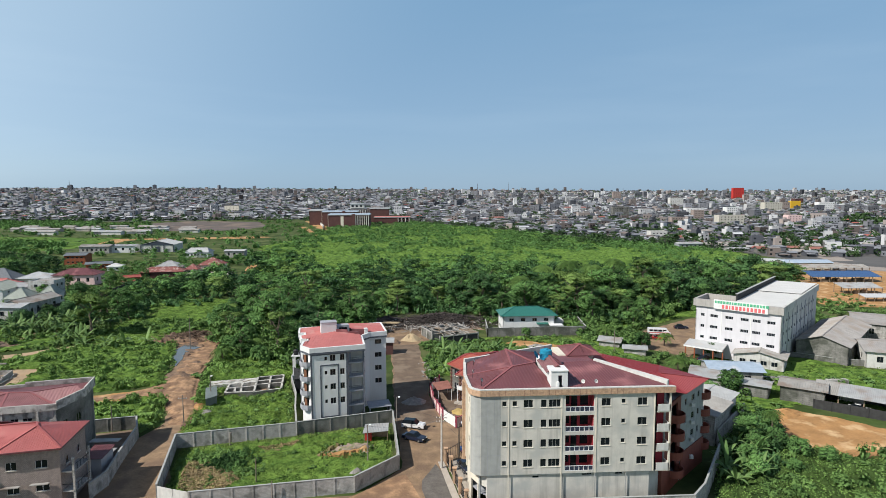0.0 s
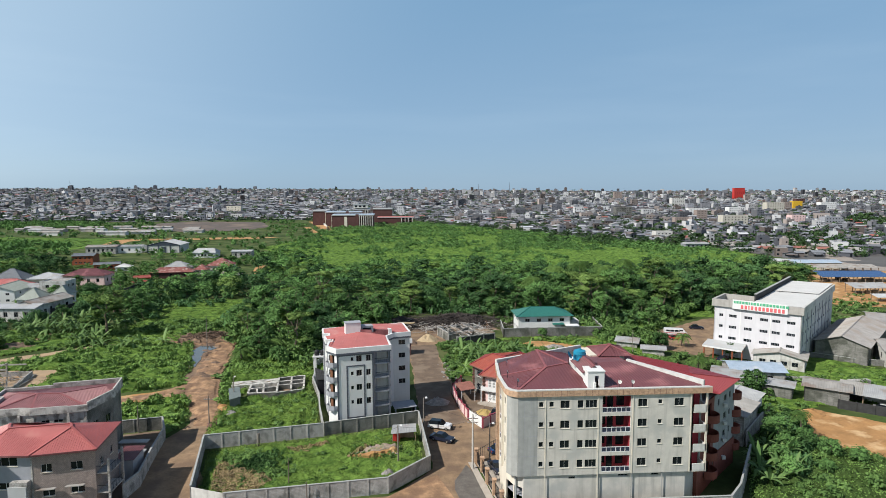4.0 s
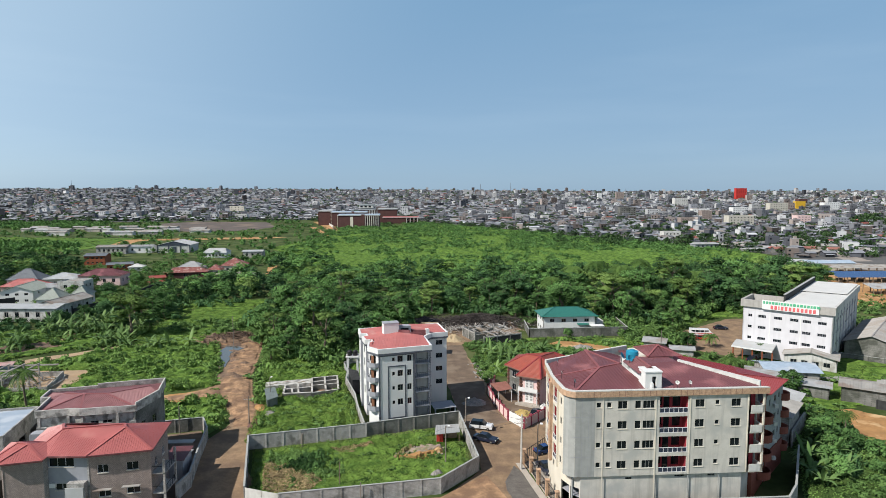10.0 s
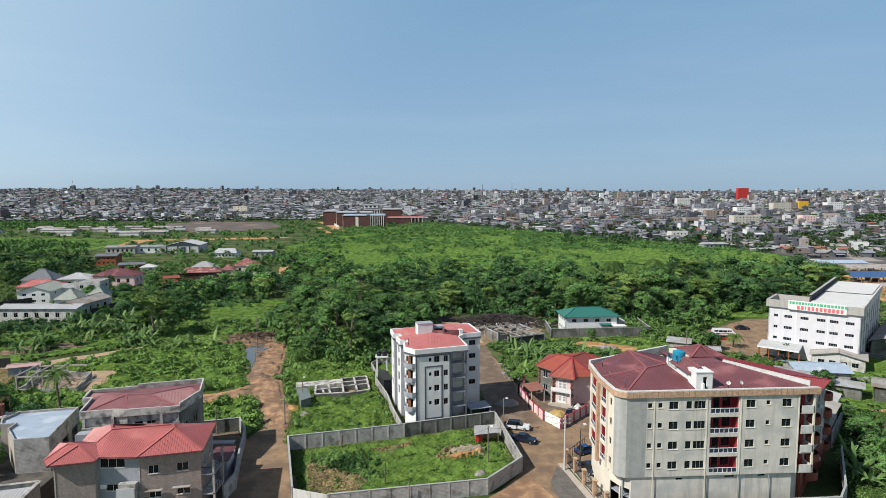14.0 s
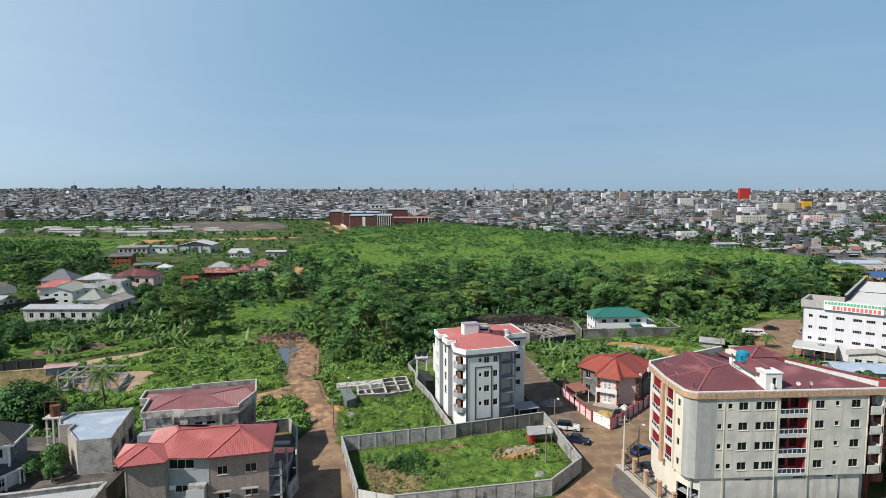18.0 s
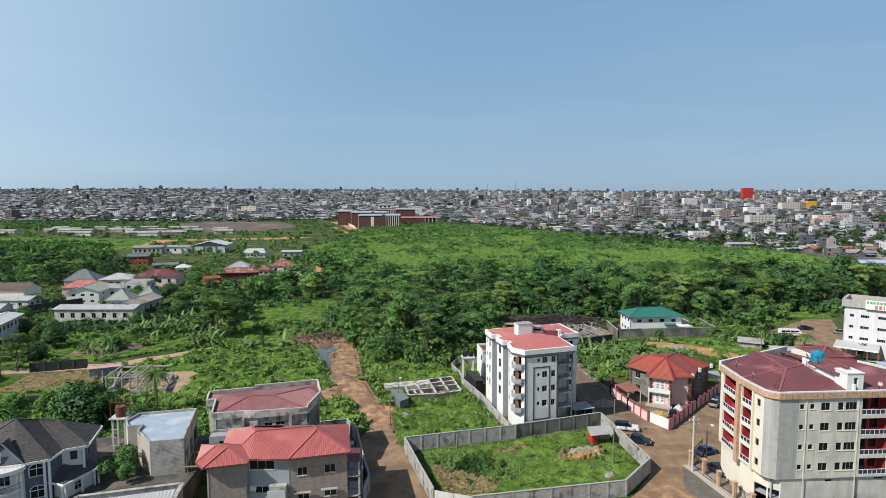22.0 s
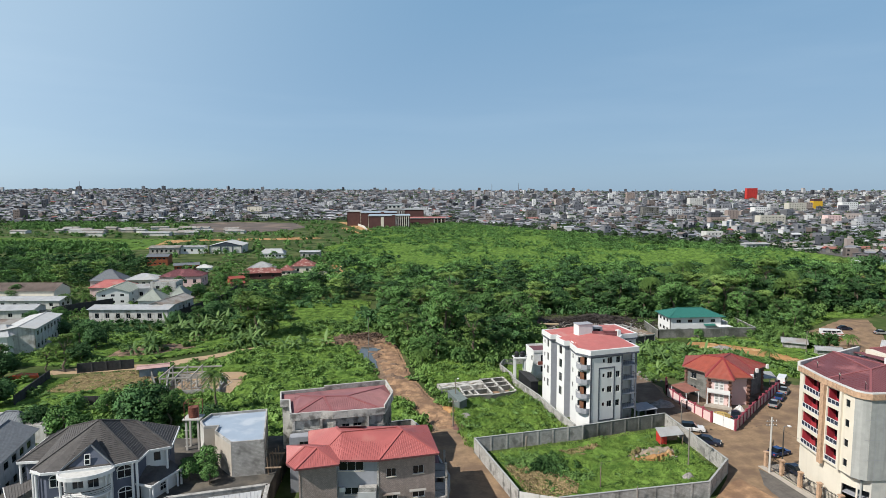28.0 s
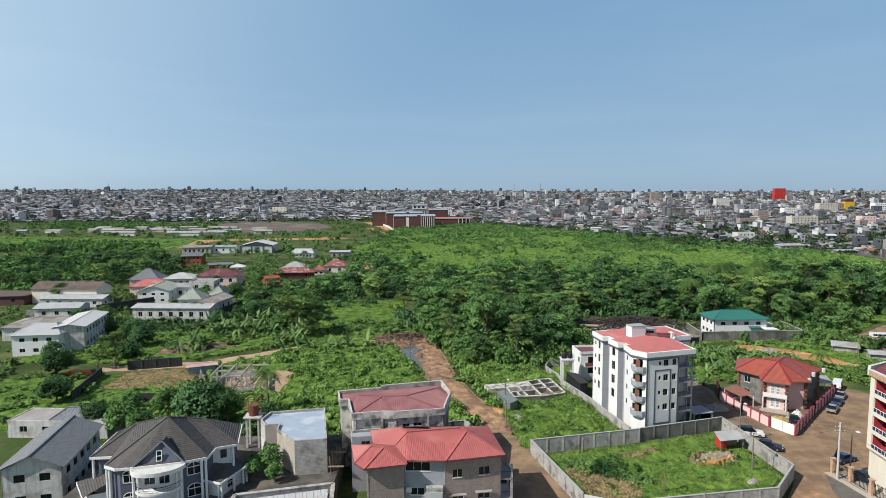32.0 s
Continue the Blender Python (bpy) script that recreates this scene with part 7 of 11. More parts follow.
for q0, q1 in (((-1.2, -1.0), (1.2, -1.0)), ((1.2, -1.0), (1.2, 1.0)), ((1.2, 1.0), (-1.2, 1.0)), ((-1.2, 1.0), (-1.2, -1.0))):
    part("rail", B().beam((*q0, 11.3), (*q1, 11.3), 0.08, 0.08), M["rust"], wt, "rusty red tank frame")
    part("rail_post", B().beam((*q0, 8.5), (*q0, 11.3), 0.08, 0.08), M["rust"], wt, "rusty red tank frame")
b = B()
for k in range(5):
    b.tube((0, 0, 8.5 + 0.36 * k), (0, 0, 8.8 + 0.36 * k), 0.78, 0.78, 14).tube((0, 0, 8.8 + 0.36 * k), (0, 0, 8.86 + 0.36 * k), 0.84, 0.84, 14)
part("tank", b, M["rust"], wt, "dark ribbed tank")
for k in range(5):
    part("ladder_rung", B().box(-1.2, -1.35, 1 + 1.4 * k, -0.2, -1.25, 1.1 + 1.4 * k), M["pole_conc"], wt)


# ---------- dark-roofed villa ----------
patch("terrace", [(-114.5, 76), (-75.9, 76), (-75.9, 111.2), (-114.5, 111.2)], 3.4, M["yard_dark"], "dark paved terrace round the villa and the block house", rough=0.05, seed=95)


def arched_window(parent, p0, p1, u0, u1, v0, v1):
    """A white window with a round head, its panes dark behind glazing bars."""
    d = Vector((p1[0] - p0[0], p1[1] - p0[1], 0)).normalized()
    m = Matrix.Translation(Vector((*p0, 0)) + d * (u0 + u1) / 2 + Vector((d.y, -d.x, 0)) * 0.06 + Vector((0, 0, v0))) @ Matrix.Rotation(math.atan2(d.y, d.x), 4, "Z")
    r, h = (u1 - u0) / 2, v1 - v0
    b = B().box(-r, 0, 0, -r + 0.12, 0.1, h).box(r - 0.12, 0, 0, r, 0.1, h).box(-r, 0, 0, r, 0.1, 0.12).box(-r, 0, h - 0.06, r, 0.1, h + 0.06).box(-0.04, 0, 0, 0.04, 0.08, h + r * 0.7)
    arc = [(r * math.cos(radians(18 * k)), r * 0.72 * math.sin(radians(18 * k))) for k in range(11)]
    for (x0, z0), (x1, z1) in zip(arc, arc[1:]):
        b.beam((x0, 0.05, h + z0), (x1, 0.05, h + z1), 0.1, 0.12)
    win = part("window", b, M["white"], parent, "white arched window frame", m)
    part("pane", B().box(-r + 0.1, 0.03, 0.1, r - 0.1, 0.05, h), M["glass"], win)
    part("pane", B().add([(x, 0.04, h + z) for x, z in arc] + [(x, 0.055, h + z) for x, z in arc], [tuple(range(10, -1, -1)), tuple(range(11, 22))]), M["glass"], win)


def villa():
    e = thing("villa", "slate-blue villa with white columns and dark tiled hipped roofs", "villa", 0, 0, 0)
    zb, zt = 3.4, 9.35
    wall = [(-106.0, 87.2), (-104.3, 86.2), (-101.9, 86.7), (-96.4, 88.1), (-93.9, 89.5), (-93.8, 92.7), (-91.1, 93.9), (-92.7, 100.4), (-103.2, 102.2), (-109.8, 98.2), (-109.4, 90.3), (-106.4, 90.1)]
    shell(e, wall, zb, zt, M["slate_wall"], {2: [(0.6, 2.0, 6.5, 8.4, 2), (2.5, 3.9, 6.4, 8.7, 2)], 5: [(1.0, 2.0, 7.4, 8.8, 1)], 6: [(1.5, 2.6, 7.0, 8.5, 2), (4.2, 5.2, 7.0, 8.5, 2)]}, 0.25, [zb + 0.1, 6.2, zt], mats={2: M["white"], 5: M["white"], 11: M["white_dirty"]}, frame_mat="rail_white")
    for k, (u0, u1) in ((1, (0.35, 2.1)), (3, (0.5, 2.4))):
        arched_window(e, wall[k], wall[k + 1], u0, u1, 7.1, 8.3)
        arched_window(e, wall[k], wall[k + 1], u0, u1, 3.9, 5.1)
    for x, y in ((-106.3, 86.7), (-105.7, 86.3), (-102.4, 86.0), (-101.8, 86.1), (-96.4, 87.4), (-96.9, 87.3), (-93.5, 89.0), (-94.0, 88.7), (-91.0, 93.3), (-109.8, 89.7)):
        col = part("column", B().tube((x, y, zb), (x, y, zt - 0.15), 0.2, 0.18, 10), M["white"], e, "white round column")
        part("capital", B().box(x - 0.26, y - 0.26, zt - 0.15, x + 0.26, y + 0.26, zt), M["white"], col)
    P = [(-106.5, 86.6, 9.6), (-104.5, 85.5, 9.6), (-102.2, 85.9, 9.6), (-96.2, 87.4, 9.6), (-93.2, 88.9, 9.6), (-93.1, 92.1, 9.6), (-90.3, 93.3, 9.6), (-92.0, 101.0, 9.6), (-103.5, 103.0, 9.6), (-110.8, 98.6, 9.6), (-110.0, 89.3, 9.6), (-106.6, 89.5, 9.6)]
    for i in range(12):
        p, q = P[i], P[(i + 1) % 12]
        part("fascia", B().beam((p[0], p[1], 9.45), (q[0], q[1], 9.45), 0.2, 0.34), M["white"], e)
        part("soffit", B().hexa([p[:2], q[:2], wall[(i + 1) % 12], wall[i]], 9.353, 9.42), M["white"], e)
    pk, pv, pe, lw = (-100.6, 93.4, 13.9), (-98.9, 96.2, 12.7), (-96.8, 96.9, 12.3), (-106.6, 96.5, 11.8)
    faces = [[P[0], P[1], P[2], pk], [P[2], P[3], pk], [P[3], P[4], pk], [P[4], P[5], pv, pk], [P[5], P[6], pe, pv], [P[6], P[7], pe], [P[7], P[8], pv, pe], [P[8], lw, pk, pv], [P[8], P[9], lw], [P[9], P[10], lw], [P[10], P[11], lw], [P[11], P[0], pk, lw]]
    roof_part(e, faces, M["roof_dark"], [(P[0], pk), (P[4], pk), (pk, pv), (pv, pe), (P[6], pe), (P[10], lw), (lw, pk), (P[5], pv)], M["roof_dark"], rib=0.3, rows=0.36, height=0.06)
    # front gable with its small window over the curved porch roof
    ga, gl, gr, gb = (-99.0, 87.9, 12.5), (-102.3, 85.9, 9.75), (-95.9, 87.4, 9.75), (-99.5, 90.2, 12.35)
    roof_part(e, [[gl, ga, gb], [ga, gr, gb]], M["roof_dark"], [(ga, gb)], M["roof_dark"], rib=0.3, rows=0.36)
    for q in (gl, gr):
        part("barge_board", B().beam((q[0], q[1] - 0.04, q[2] - 0.1), (ga[0], ga[1] - 0.04, ga[2] - 0.1), 0.12, 0.2), M["roof_slate"], e)
    part("gable", B().add([(-101.7, 86.4, 9.7), (-96.5, 87.6, 9.7), (-99.0, 88.1, 12.3), (-101.7, 86.8, 9.7), (-96.5, 88.0, 9.7), (-99.0, 88.5, 12.3)], [(0, 1, 2), (5, 4, 3), (0, 2, 5, 3), (1, 4, 5, 2)]), M["slate_wall"], e)
    w = part("window", B().box(0, 0, 0, 0.1, 0.08, 1.5).box(0.65, 0, 0, 0.75, 0.08, 1.5).box(0.1, 0, 1.4, 0.65, 0.08, 1.5).box(0.1, 0, 0, 0.65, 0.08, 0.1).box(0.1, 0, 0.7, 0.65, 0.08, 0.8), M["white"], e, "white gable window", pose(-99.5, 86.82, 9.95, -9, 0, 13))
    part("pane", B().box(0.1, 0.03, 0.1, 0.65, 0.06, 1.4), M["glass"], w)
    # curved porch canopy, weathered on top, and the railed balcony under it
    arc = lambda r, k0, k1: [(-99.2 + 3.25 * math.cos(a) * r - 0.35 * math.sin(a) * r, 86.75 + 2.3 * math.sin(a) * r + 0.8 * math.cos(a) * r) for a in [radians(180 + 15 * k) for k in range(k0, k1)]]
    part("porch_canopy", B().hexa(arc(1.0, 0, 13), 8.95, 9.3), M["white_dirty"], e, "stained white curved porch canopy")
    part("canopy_rim", B().hexa(arc(1.06, 0, 13) + arc(1.0, 0, 13)[::-1], 8.85, 9.4), M["white"], e)
    part("balcony", B().hexa(arc(0.9, 0, 13), 6.0, 6.25), M["white"], e)
    pts = arc(0.88, 0, 13)
    bb = B()
    for p, q in zip(pts, pts[1:]):
        bb.beam((*p, 7.1), (*q, 7.1), 0.06, 0.06).beam((*p, 6.75), (*q, 6.75), 0.03, 0.03).beam((*p, 6.5), (*q, 6.5), 0.03, 0.03)
    part("railing", bb, M["dark_metal"], e, "dark metal balcony railing")
    # low tiled roofs on both sides, on white columns
    lo = [(-94.1, 89.5, 5.9), (-91.3, 88.4, 5.9), (-89.1, 94.2, 5.9), (-92.6, 95.8, 7.0), (-93.7, 92.6, 7.0)]
    roof_part(e, [lo], M["roof_dark"], rib=0.3, rows=0.36)
    for p, q in ((lo[0], lo[1]), (lo[1], lo[2])):
        part("fascia", B().beam((p[0], p[1], p[2] - 0.12), (q[0], q[1], q[2] - 0.12), 0.16, 0.3), M["white"], e)
    shell(e, [(-93.6, 90.0), (-91.7, 89.3), (-89.9, 93.8), (-92.3, 94.6)], zb, 5.7, M["white"], {}, 0.2, frame_mat="rail_white")
    arched_window(e, (-91.7, 89.3), (-89.9, 93.8), 1.4, 2.7, 3.9, 4.7)
    for x, y in ((-91.3, 88.8), (-91.8, 88.9), (-89.3, 93.9), (-89.6, 93.3), (-90.3, 91.2)):
        part("column", B().tube((x, y, zb), (x, y, 5.75), 0.17, 0.16, 10), M["white"], e)
    lv = [(-112.6, 90.1, 5.6), (-109.2, 85.6, 5.5), (-106.4, 87.0, 6.9), (-107.6, 90.1, 7.0)]
    roof_part(e, [lv], M["roof_dark"], rib=0.3, rows=0.36)
    part("fascia", B().beam((lv[0][0], lv[0][1], 5.45), (lv[1][0], lv[1][1], 5.35), 0.16, 0.3), M["white"], e)
    shell(e, [(-111.6, 90.0), (-109.0, 86.6), (-106.6, 87.6), (-107.8, 90.0)], zb, 5.3, M["white"], {}, 0.2)
    return e


villa()
simple_house("house", "white two-storey house with a slate-grey gabled roof", -120.6, 92.6, 10.0, 8.2, 15.5, 6.6, "white_stained", "roof_slate", 2.1, "y", inset=0.0, wins=(2, 5), storeys=2, frame_mat="dark_metal", rib=0.35)
gz = thing("gazebo", "small gazebo with a dark pyramid roof", "gazebo", -132, 123)
f, c = hip_faces(-3.2, -2.4, 3.2, 2.4, 2.6, 4.6)
roof_part(gz, f, M["roof_dark"], c, None, 0.3, 0.36)
for x in (-2.8, 2.8):
    for y in (-2.0, 2.0):
        part("post", B().box(x - 0.12, y - 0.12, 0, x + 0.12, y + 0.12, 2.6), M["white"], gz)
st = thing("store", "low flat-roofed block store with a pale sheet roof", "store", 0, 0)
sw = [(-88.6, 78), (-74.6, 81), (-75.6, 90.4), (-89.0, 87.4)]
shell(st, sw, 0, 4.6, M["block"], {}, 0.25)
part("roof", sheet_roof(B(), [(-87.6, 79, 4.1), (-75.2, 81.6, 4.1), (-76.2, 89.4, 4.3), (-88.2, 86.6, 4.3)], 0.5), M["roof_pale"], st)
for i in range(4):
    part("coping", B().beam((*sw[i], 4.66), (*sw[(i + 1) % 4], 4.66), 0.6, 0.12), M["block"], st)

# low flat-roofed house beside the villa, with a small dark hipped roof on it
fh = simple_house("house", "low white house with a flat pale roof", -133.5, 119.6, -4, 20, 7, 3.2, "white_stained", "roof_ash", flat=True, parapet=0.25, wins=(4, 1))
f, c = hip_faces(-2.0, 0.6, 5.0, 5.4, 3.35, 5.2)
roof_part(fh, f, M["roof_slate"], c, M["roof_slate"], rib=0.5, name="hipped_roof")

# ---------- left settlement ----------
simple_house("house", "long white single-storey house with pale sheet roof", -157.0, 227, -4, 29, 9, 5.0, "white_stained", "roof_pale", 1.0, "x", inset=0.0, wins=(7, 2))
simple_house("house", "white house wing with a pale gabled roof", -148.5, 231, -8, 8, 20, 5.2, "white_stained", "roof_old", 1.8, "y", inset=0.0, wins=(1, 4))
simple_house("house", "white house wing with pointed olive roof", -159, 250, 2, 9, 9, 4.2, "white", "roof_olive", 4.2, "y", inset=4.4, wins=(2, 2))
simple_house("house", "white house wing with pointed grey-green roof", -150, 256, 2, 6, 7, 5.0, "white", "roof_olive", 3.6, "y", inset=2.9, wins=(0, 2))
simple_house("house", "white two-storey house with a green-grey roof", -180, 264, 6, 13, 17, 5.4, "white", "roof_olive", 2.4, "y", inset=0.0, wins=(3, 2), storeys=2)
simple_house("house", "grey concrete house front with flat roof", -163, 274, 2, 11, 9, 7.6, "white_stained", "roof_old", flat=True, parapet=0.6, storeys=2, wins=(2, 2))
simple_house("house", "white house with low grey roof", -170, 276, 4, 12, 9, 5.2, "white", "roof_zinc", 1.4, "x", inset=0.0, wins=(3, 1))
simple_house("house", "tall white two-storey house with pale gabled roof", -169, 184.5, 12, 8.4, 22, 7.6, "white_stained", "roof_pale", 0.9, "y", inset=0.0, wins=(0, 7), storeys=2)
simple_house("house", "white house with veranda and pale roof", -176.5, 180.5, 6, 13, 12, 6.2, "white", "roof_pale", 2.4, "x", inset=4, wins=(3, 2), storeys=2)
simple_house("house", "low house with grey roofs", -186, 200, 6, 26, 14, 4.4, "white_dirty", "roof_old", 1.8, "x", wins=(4, 2))
simple_house("house", "long white-walled hall with pale roof", -211, 257, -4, 27, 8, 3.6, "white_dirty", "roof_pale", 1.2, "x", inset=0.0, wins=(5, 2), category="hall")
simple_house("house", "long hall with a brown tiled roof", -219, 266, -4, 29, 11, 6.2, "cream_light", "roof_tile_old", 2.8, "x", inset=0.0, wins=(0, 0), category="hall")
simple_house("house", "pink house with dark gabled roof", -203.5, 306, 4, 14, 12, 4.5, "pink", "roof_slate", 5, "x", wins=(3, 2))
simple_house("house", "house with faded red hipped roof", -192, 286, 4, 17, 10, 4.2, "pink", "roof_salmon", 3.0, "x", wins=(2, 2))
simple_house("house", "house with a large maroon hipped roof", -169.5, 312, 3, 20, 12, 5.4, "pink", "roof_maroon", 3.0, "x", wins=(4, 2))
simple_house("house", "cream hall with a pale hipped roof", -188.5, 310, 6, 14.5, 13, 4.2, "cream_light", "roof_pale", 2.6, "x", wins=(4, 2))
simple_house("house", "orange-walled house with dark roof", -218.5, 405, 5, 13, 10, 6.0, "orange_wall", "roof_slate", 1.5, "x", wins=(4, 0), inset=0.0, storeys=2)
simple_house("house", "house with orange-red sheet roof", -136, 337, 8, 22, 9, 3.4, "brick_red", "roof_rust", 2.4, "x", wins=(3, 2))
simple_house("house", "house with grey hipped roof among trees", -140.5, 355, 0, 14, 12, 3.5, "white_dirty", "roof_zinc", 3.6, "x", wins=(3, 2))
simple_house("house", "house with a striped maroon hipped roof", -116.5, 358, 0, 13, 12, 4.4, "cream_light", "roof_rust", 4.0, "x", wins=(2, 2))
simple_house("house", "small house with brown hipped roof", -124.5, 350, 0, 7, 7, 3.0, "cream_light", "roof_rust", 3.0, "x", wins=(2, 2))
simple_house("house", "small grey-roofed house standing in the bush", -102, 328, 0, 11, 8, 2.8, "block", "roof_old", 1.8, "x", wins=(2, 0))
vh = simple_house("warehouse", "large hall with a pale vaulted roof and navy gable", -198, 485, 4, 25, 24, 6.0, "white_dirty", "roof_pale", 3.2, "y", inset=0.0, wins=(0, 0), category="warehouse")
part("gable_sheet", B().add([(-12.4, -0.3, 5.6), (12.4, -0.3, 5.6), (12.4, -0.3, 6.1), (0, -0.3, 9.0), (-12.4, -0.3, 6.1), (-12.4, -0.22, 5.6), (12.4, -0.22, 5.6), (12.4, -0.22, 6.1), (0, -0.22, 9.0), (-12.4, -0.22, 6.1)], [(0, 1, 2, 3, 4), (9, 8, 7, 6, 5), (0, 5, 6, 1), (1, 6, 7, 2), (2, 7, 8, 3), (3, 8, 9, 4), (4, 9, 5, 0)]), M["navy_wall"], vh, "dark navy sheet gable")
part("gate", B().box(-1.6, -0.3, 0, 1.8, -0.05, 4.6), M["navy_wall"], vh)
for u in (-12.3, -4.0, 5.0, 12.1):
    part("pilaster", B().box(u - 0.3, -0.35, 0, u + 0.3, -0.05, 5.6), M["navy_wall"], vh)
simple_house("warehouse", "long white low hall with grey roof", -224, 484, 4, 18, 12, 5.2, "white", "roof_zinc", 1.0, "x", inset=0.0, wins=(3, 0), category="warehouse")
simple_house("warehouse", "pale hall with a low vaulted roof", -153.5, 444, 0, 16.5, 12, 3.6, "white", "roof_pale", 3.0, "x", inset=3, wins=(6, 0), category="warehouse")
simple_house("house", "grey flat-roofed house of raw blocks", -125.5, 440, 0, 14, 9, 4.8, "block", "roof_pale", 0.8, "x", inset=0.0, wins=(3, 0))
simple_house("house", "orange-walled long low building", -190, 378, 20, 14, 7, 3.4, "orange_wall", "roof_slate", 1.2, "x", inset=0.0, wins=(5, 0))
simple_house("house", "grey-walled unfinished long building", -243, 478, 4, 22, 12, 5.4, "block", "roof_old", 1.4, "x", inset=0.0, wins=(6, 0))
simple_house("shed", "small kiosk with orange painted walls", -143, 318, 30, 7, 6, 3.2, "orange_wall", "roof_orange", 1.0, "x", inset=0.0, wins=(0, 0), category="shed")
simple_house("house", "white party tent with a peaked roof", -178, 372, 10, 8, 7, 2.4, "white", "roof_white", 1.8, "x", wins=(2, 0))
simple_house("house", "white house with pale blue roof", -203, 234, 4, 16, 9, 4.0, "white_dirty", "roof_pale", 1.4, "x", inset=0.0, wins=(3, 0))
simple_house("shed", "orange awning beside the lane", -139.5, 306, 20, 6, 4, 2.6, "wood", "roof_orange", 0.6, "x", inset=0.0, wins=(0, 0), category="shed")
simple_house("house", "dark red low house with a brown roof", -246, 262, 4, 24, 12, 4.0, "brick_red", "roof_tile_old", 1.6, "x", wins=(3, 0))

# timber-framed shell of a house in the field
fr = thing("unfinished_house", "grey timber skeleton of an unfinished house", "unfinished house", -106, 144.8, 0, 3)
part("plinth", wall_panel((-7, 0), (6.6, 0), 0, 1.3, 0.2, []), M["block"], fr)
part("plinth", wall_panel((6.6, 0), (4.2, 13), 0, 1.3, 0.2, []), M["block"], fr)
part("plinth", wall_panel((-7, 13), (-7, 0), 0, 1.3, 0.2, []), M["block"], fr)
part("plinth", wall_panel((4.2, 13), (-7, 13), 0, 1.3, 0.2, []), M["block"], fr)
for i in range(3):
    for j in range(3):
        x, y = -6.8 + 3.5 * i, 0.2 + 4.5 * j
        part("post", B().box(x - 0.13, y - 0.13, 0, x + 0.13, y + 0.13, 4.0), M["wood_grey"], fr)
for j in range(3):
    part("beam", B().box(-7, 0.2 + 4.5 * j - 0.14, 4.0, 0.6 + 2.2 * j, 0.2 + 4.5 * j + 0.14, 4.3), M["wood_grey"], fr)
for i in range(3):
    part("beam", B().box(-6.8 + 3.5 * i - 0.12, 0, 4.3, -6.8 + 3.5 * i + 0.12, 9.8, 4.55), M["wood_grey"], fr)
for k in range(5):
    part("strut", B().beam((-6.6 + 1.7 * k, 0.1, 1.3), (-5.6 + 1.5 * k, 0.3, 3.9), 0.12, 0.12), M["wood_grey"], fr)
for k in range(46):
    rr = random.Random(900 + k)
    x, y = rr.uniform(-6, 6), rr.uniform(1, 12)
    part("plank", B().beam((x, y, 0.25), (x + rr.uniform(-3, 3), y + rr.uniform(-3, 3), 0.3 + rr.choice((0.1, 0.4, 1.6))), 0.24, 0.08), M["wood_grey"] if k % 2 else M["pole_conc"], fr)
simple_house("shed", "low blue-grey sheet-walled shed with a faded pink roof", -120.6, 159.9, 20, 6.6, 3, 2.4, "shed_blue", "roof_fadedpink", 0.4, "x", inset=0.0, wins=(0, 0), category="shed")

# ruined building site behind the white block
site = thing("building_site", "half-built concrete house with bare ring beams and loose planks", "building site", 13.2, 189.0, 0, 20)
for x0, y0, x1, y1, k in ((-6.5, -7.5, 6.5, -7.5, 0), (6.5, -7.5, 6.5, 7.5, 0), (6.5, 7.5, -6.5, 7.5, 0), (-6.5, 7.5, -6.5, -1, 0), (-2, -7.5, -2, 7.5, 1), (2.6, -7.5, 2.6, 7.5, 1), (-6.5, -1.2, 6.5, -1.2, 1), (-6.5, 3.2, 6.5, 3.2, 1)):
    # wall colours hold the shade below the beams, blackest on the front
    part("wall", B().beam((x0, y0, 1.35), (x1, y1, 1.35), 0.2, 2.7), M["black_wall"] if k == 0 and y0 == y1 == -7.5 else M["block_dark"], site)
    part("ring_beam", B().beam((x0, y0, 2.86), (x1, y1, 2.86), 0.34, 0.3), M["block"], site)
for i in range(4):
    for j in range(4):
        x, y = (-6.5, -2, 2.6, 6.5)[i], (-7.5, -1.2, 3.2, 7.5)[j]
        part("post", B().box(x - 0.16, y - 0.16, 0, x + 0.16, y + 0.16, 3.2 + 0.5 * ((i * 3 + j) % 3)), M["block"], site)
part("deck", B().box(2.8, -7.4, 3.02, 6.6, -1.0, 3.1), M["wood"], site, "brown plank deck laid over the beams")
for k in range(64):
    rr = random.Random(700 + k)
    x, y, a = rr.uniform(-6, 6), rr.uniform(-7, 7), rr.choice((0.0, 1.57)) + rr.gauss(0, 0.12)
    L = rr.uniform(1.8, 4.4)
    z = 3.06 + rr.uniform(0, 0.2)
    part("plank", B().beam((x - L / 2 * math.cos(a), y - L / 2 * math.sin(a), z), (x + L / 2 * math.cos(a), y + L / 2 * math.sin(a), z + rr.uniform(-0.04, 0.12)), 0.22, 0.08), M["wood_grey"] if k % 3 else M["wood"], site)
stack = thing("plank_stack", "stack of fresh pale yellow planks on the cleared ground", "timber", -6.0, 207.0, 1.2, -25)
for k in range(9):
    part("plank", B().beam((-3.2, -0.9 + 0.42 * (k % 5), 0.1 + 0.2 * (k // 5)), (3.0 + 0.3 * (k % 2), -0.8 + 0.42 * (k % 5), 0.5 + 0.2 * (k // 5)), 0.36, 0.14), M["sand"], stack)

tr = thing("shed", "small red and white site hut", "shed", -6.5, 171, 0, 0)
part("hut_wall", B().box(-2, 0, 0, 2, 3, 3.6), M["brick_red"], tr)
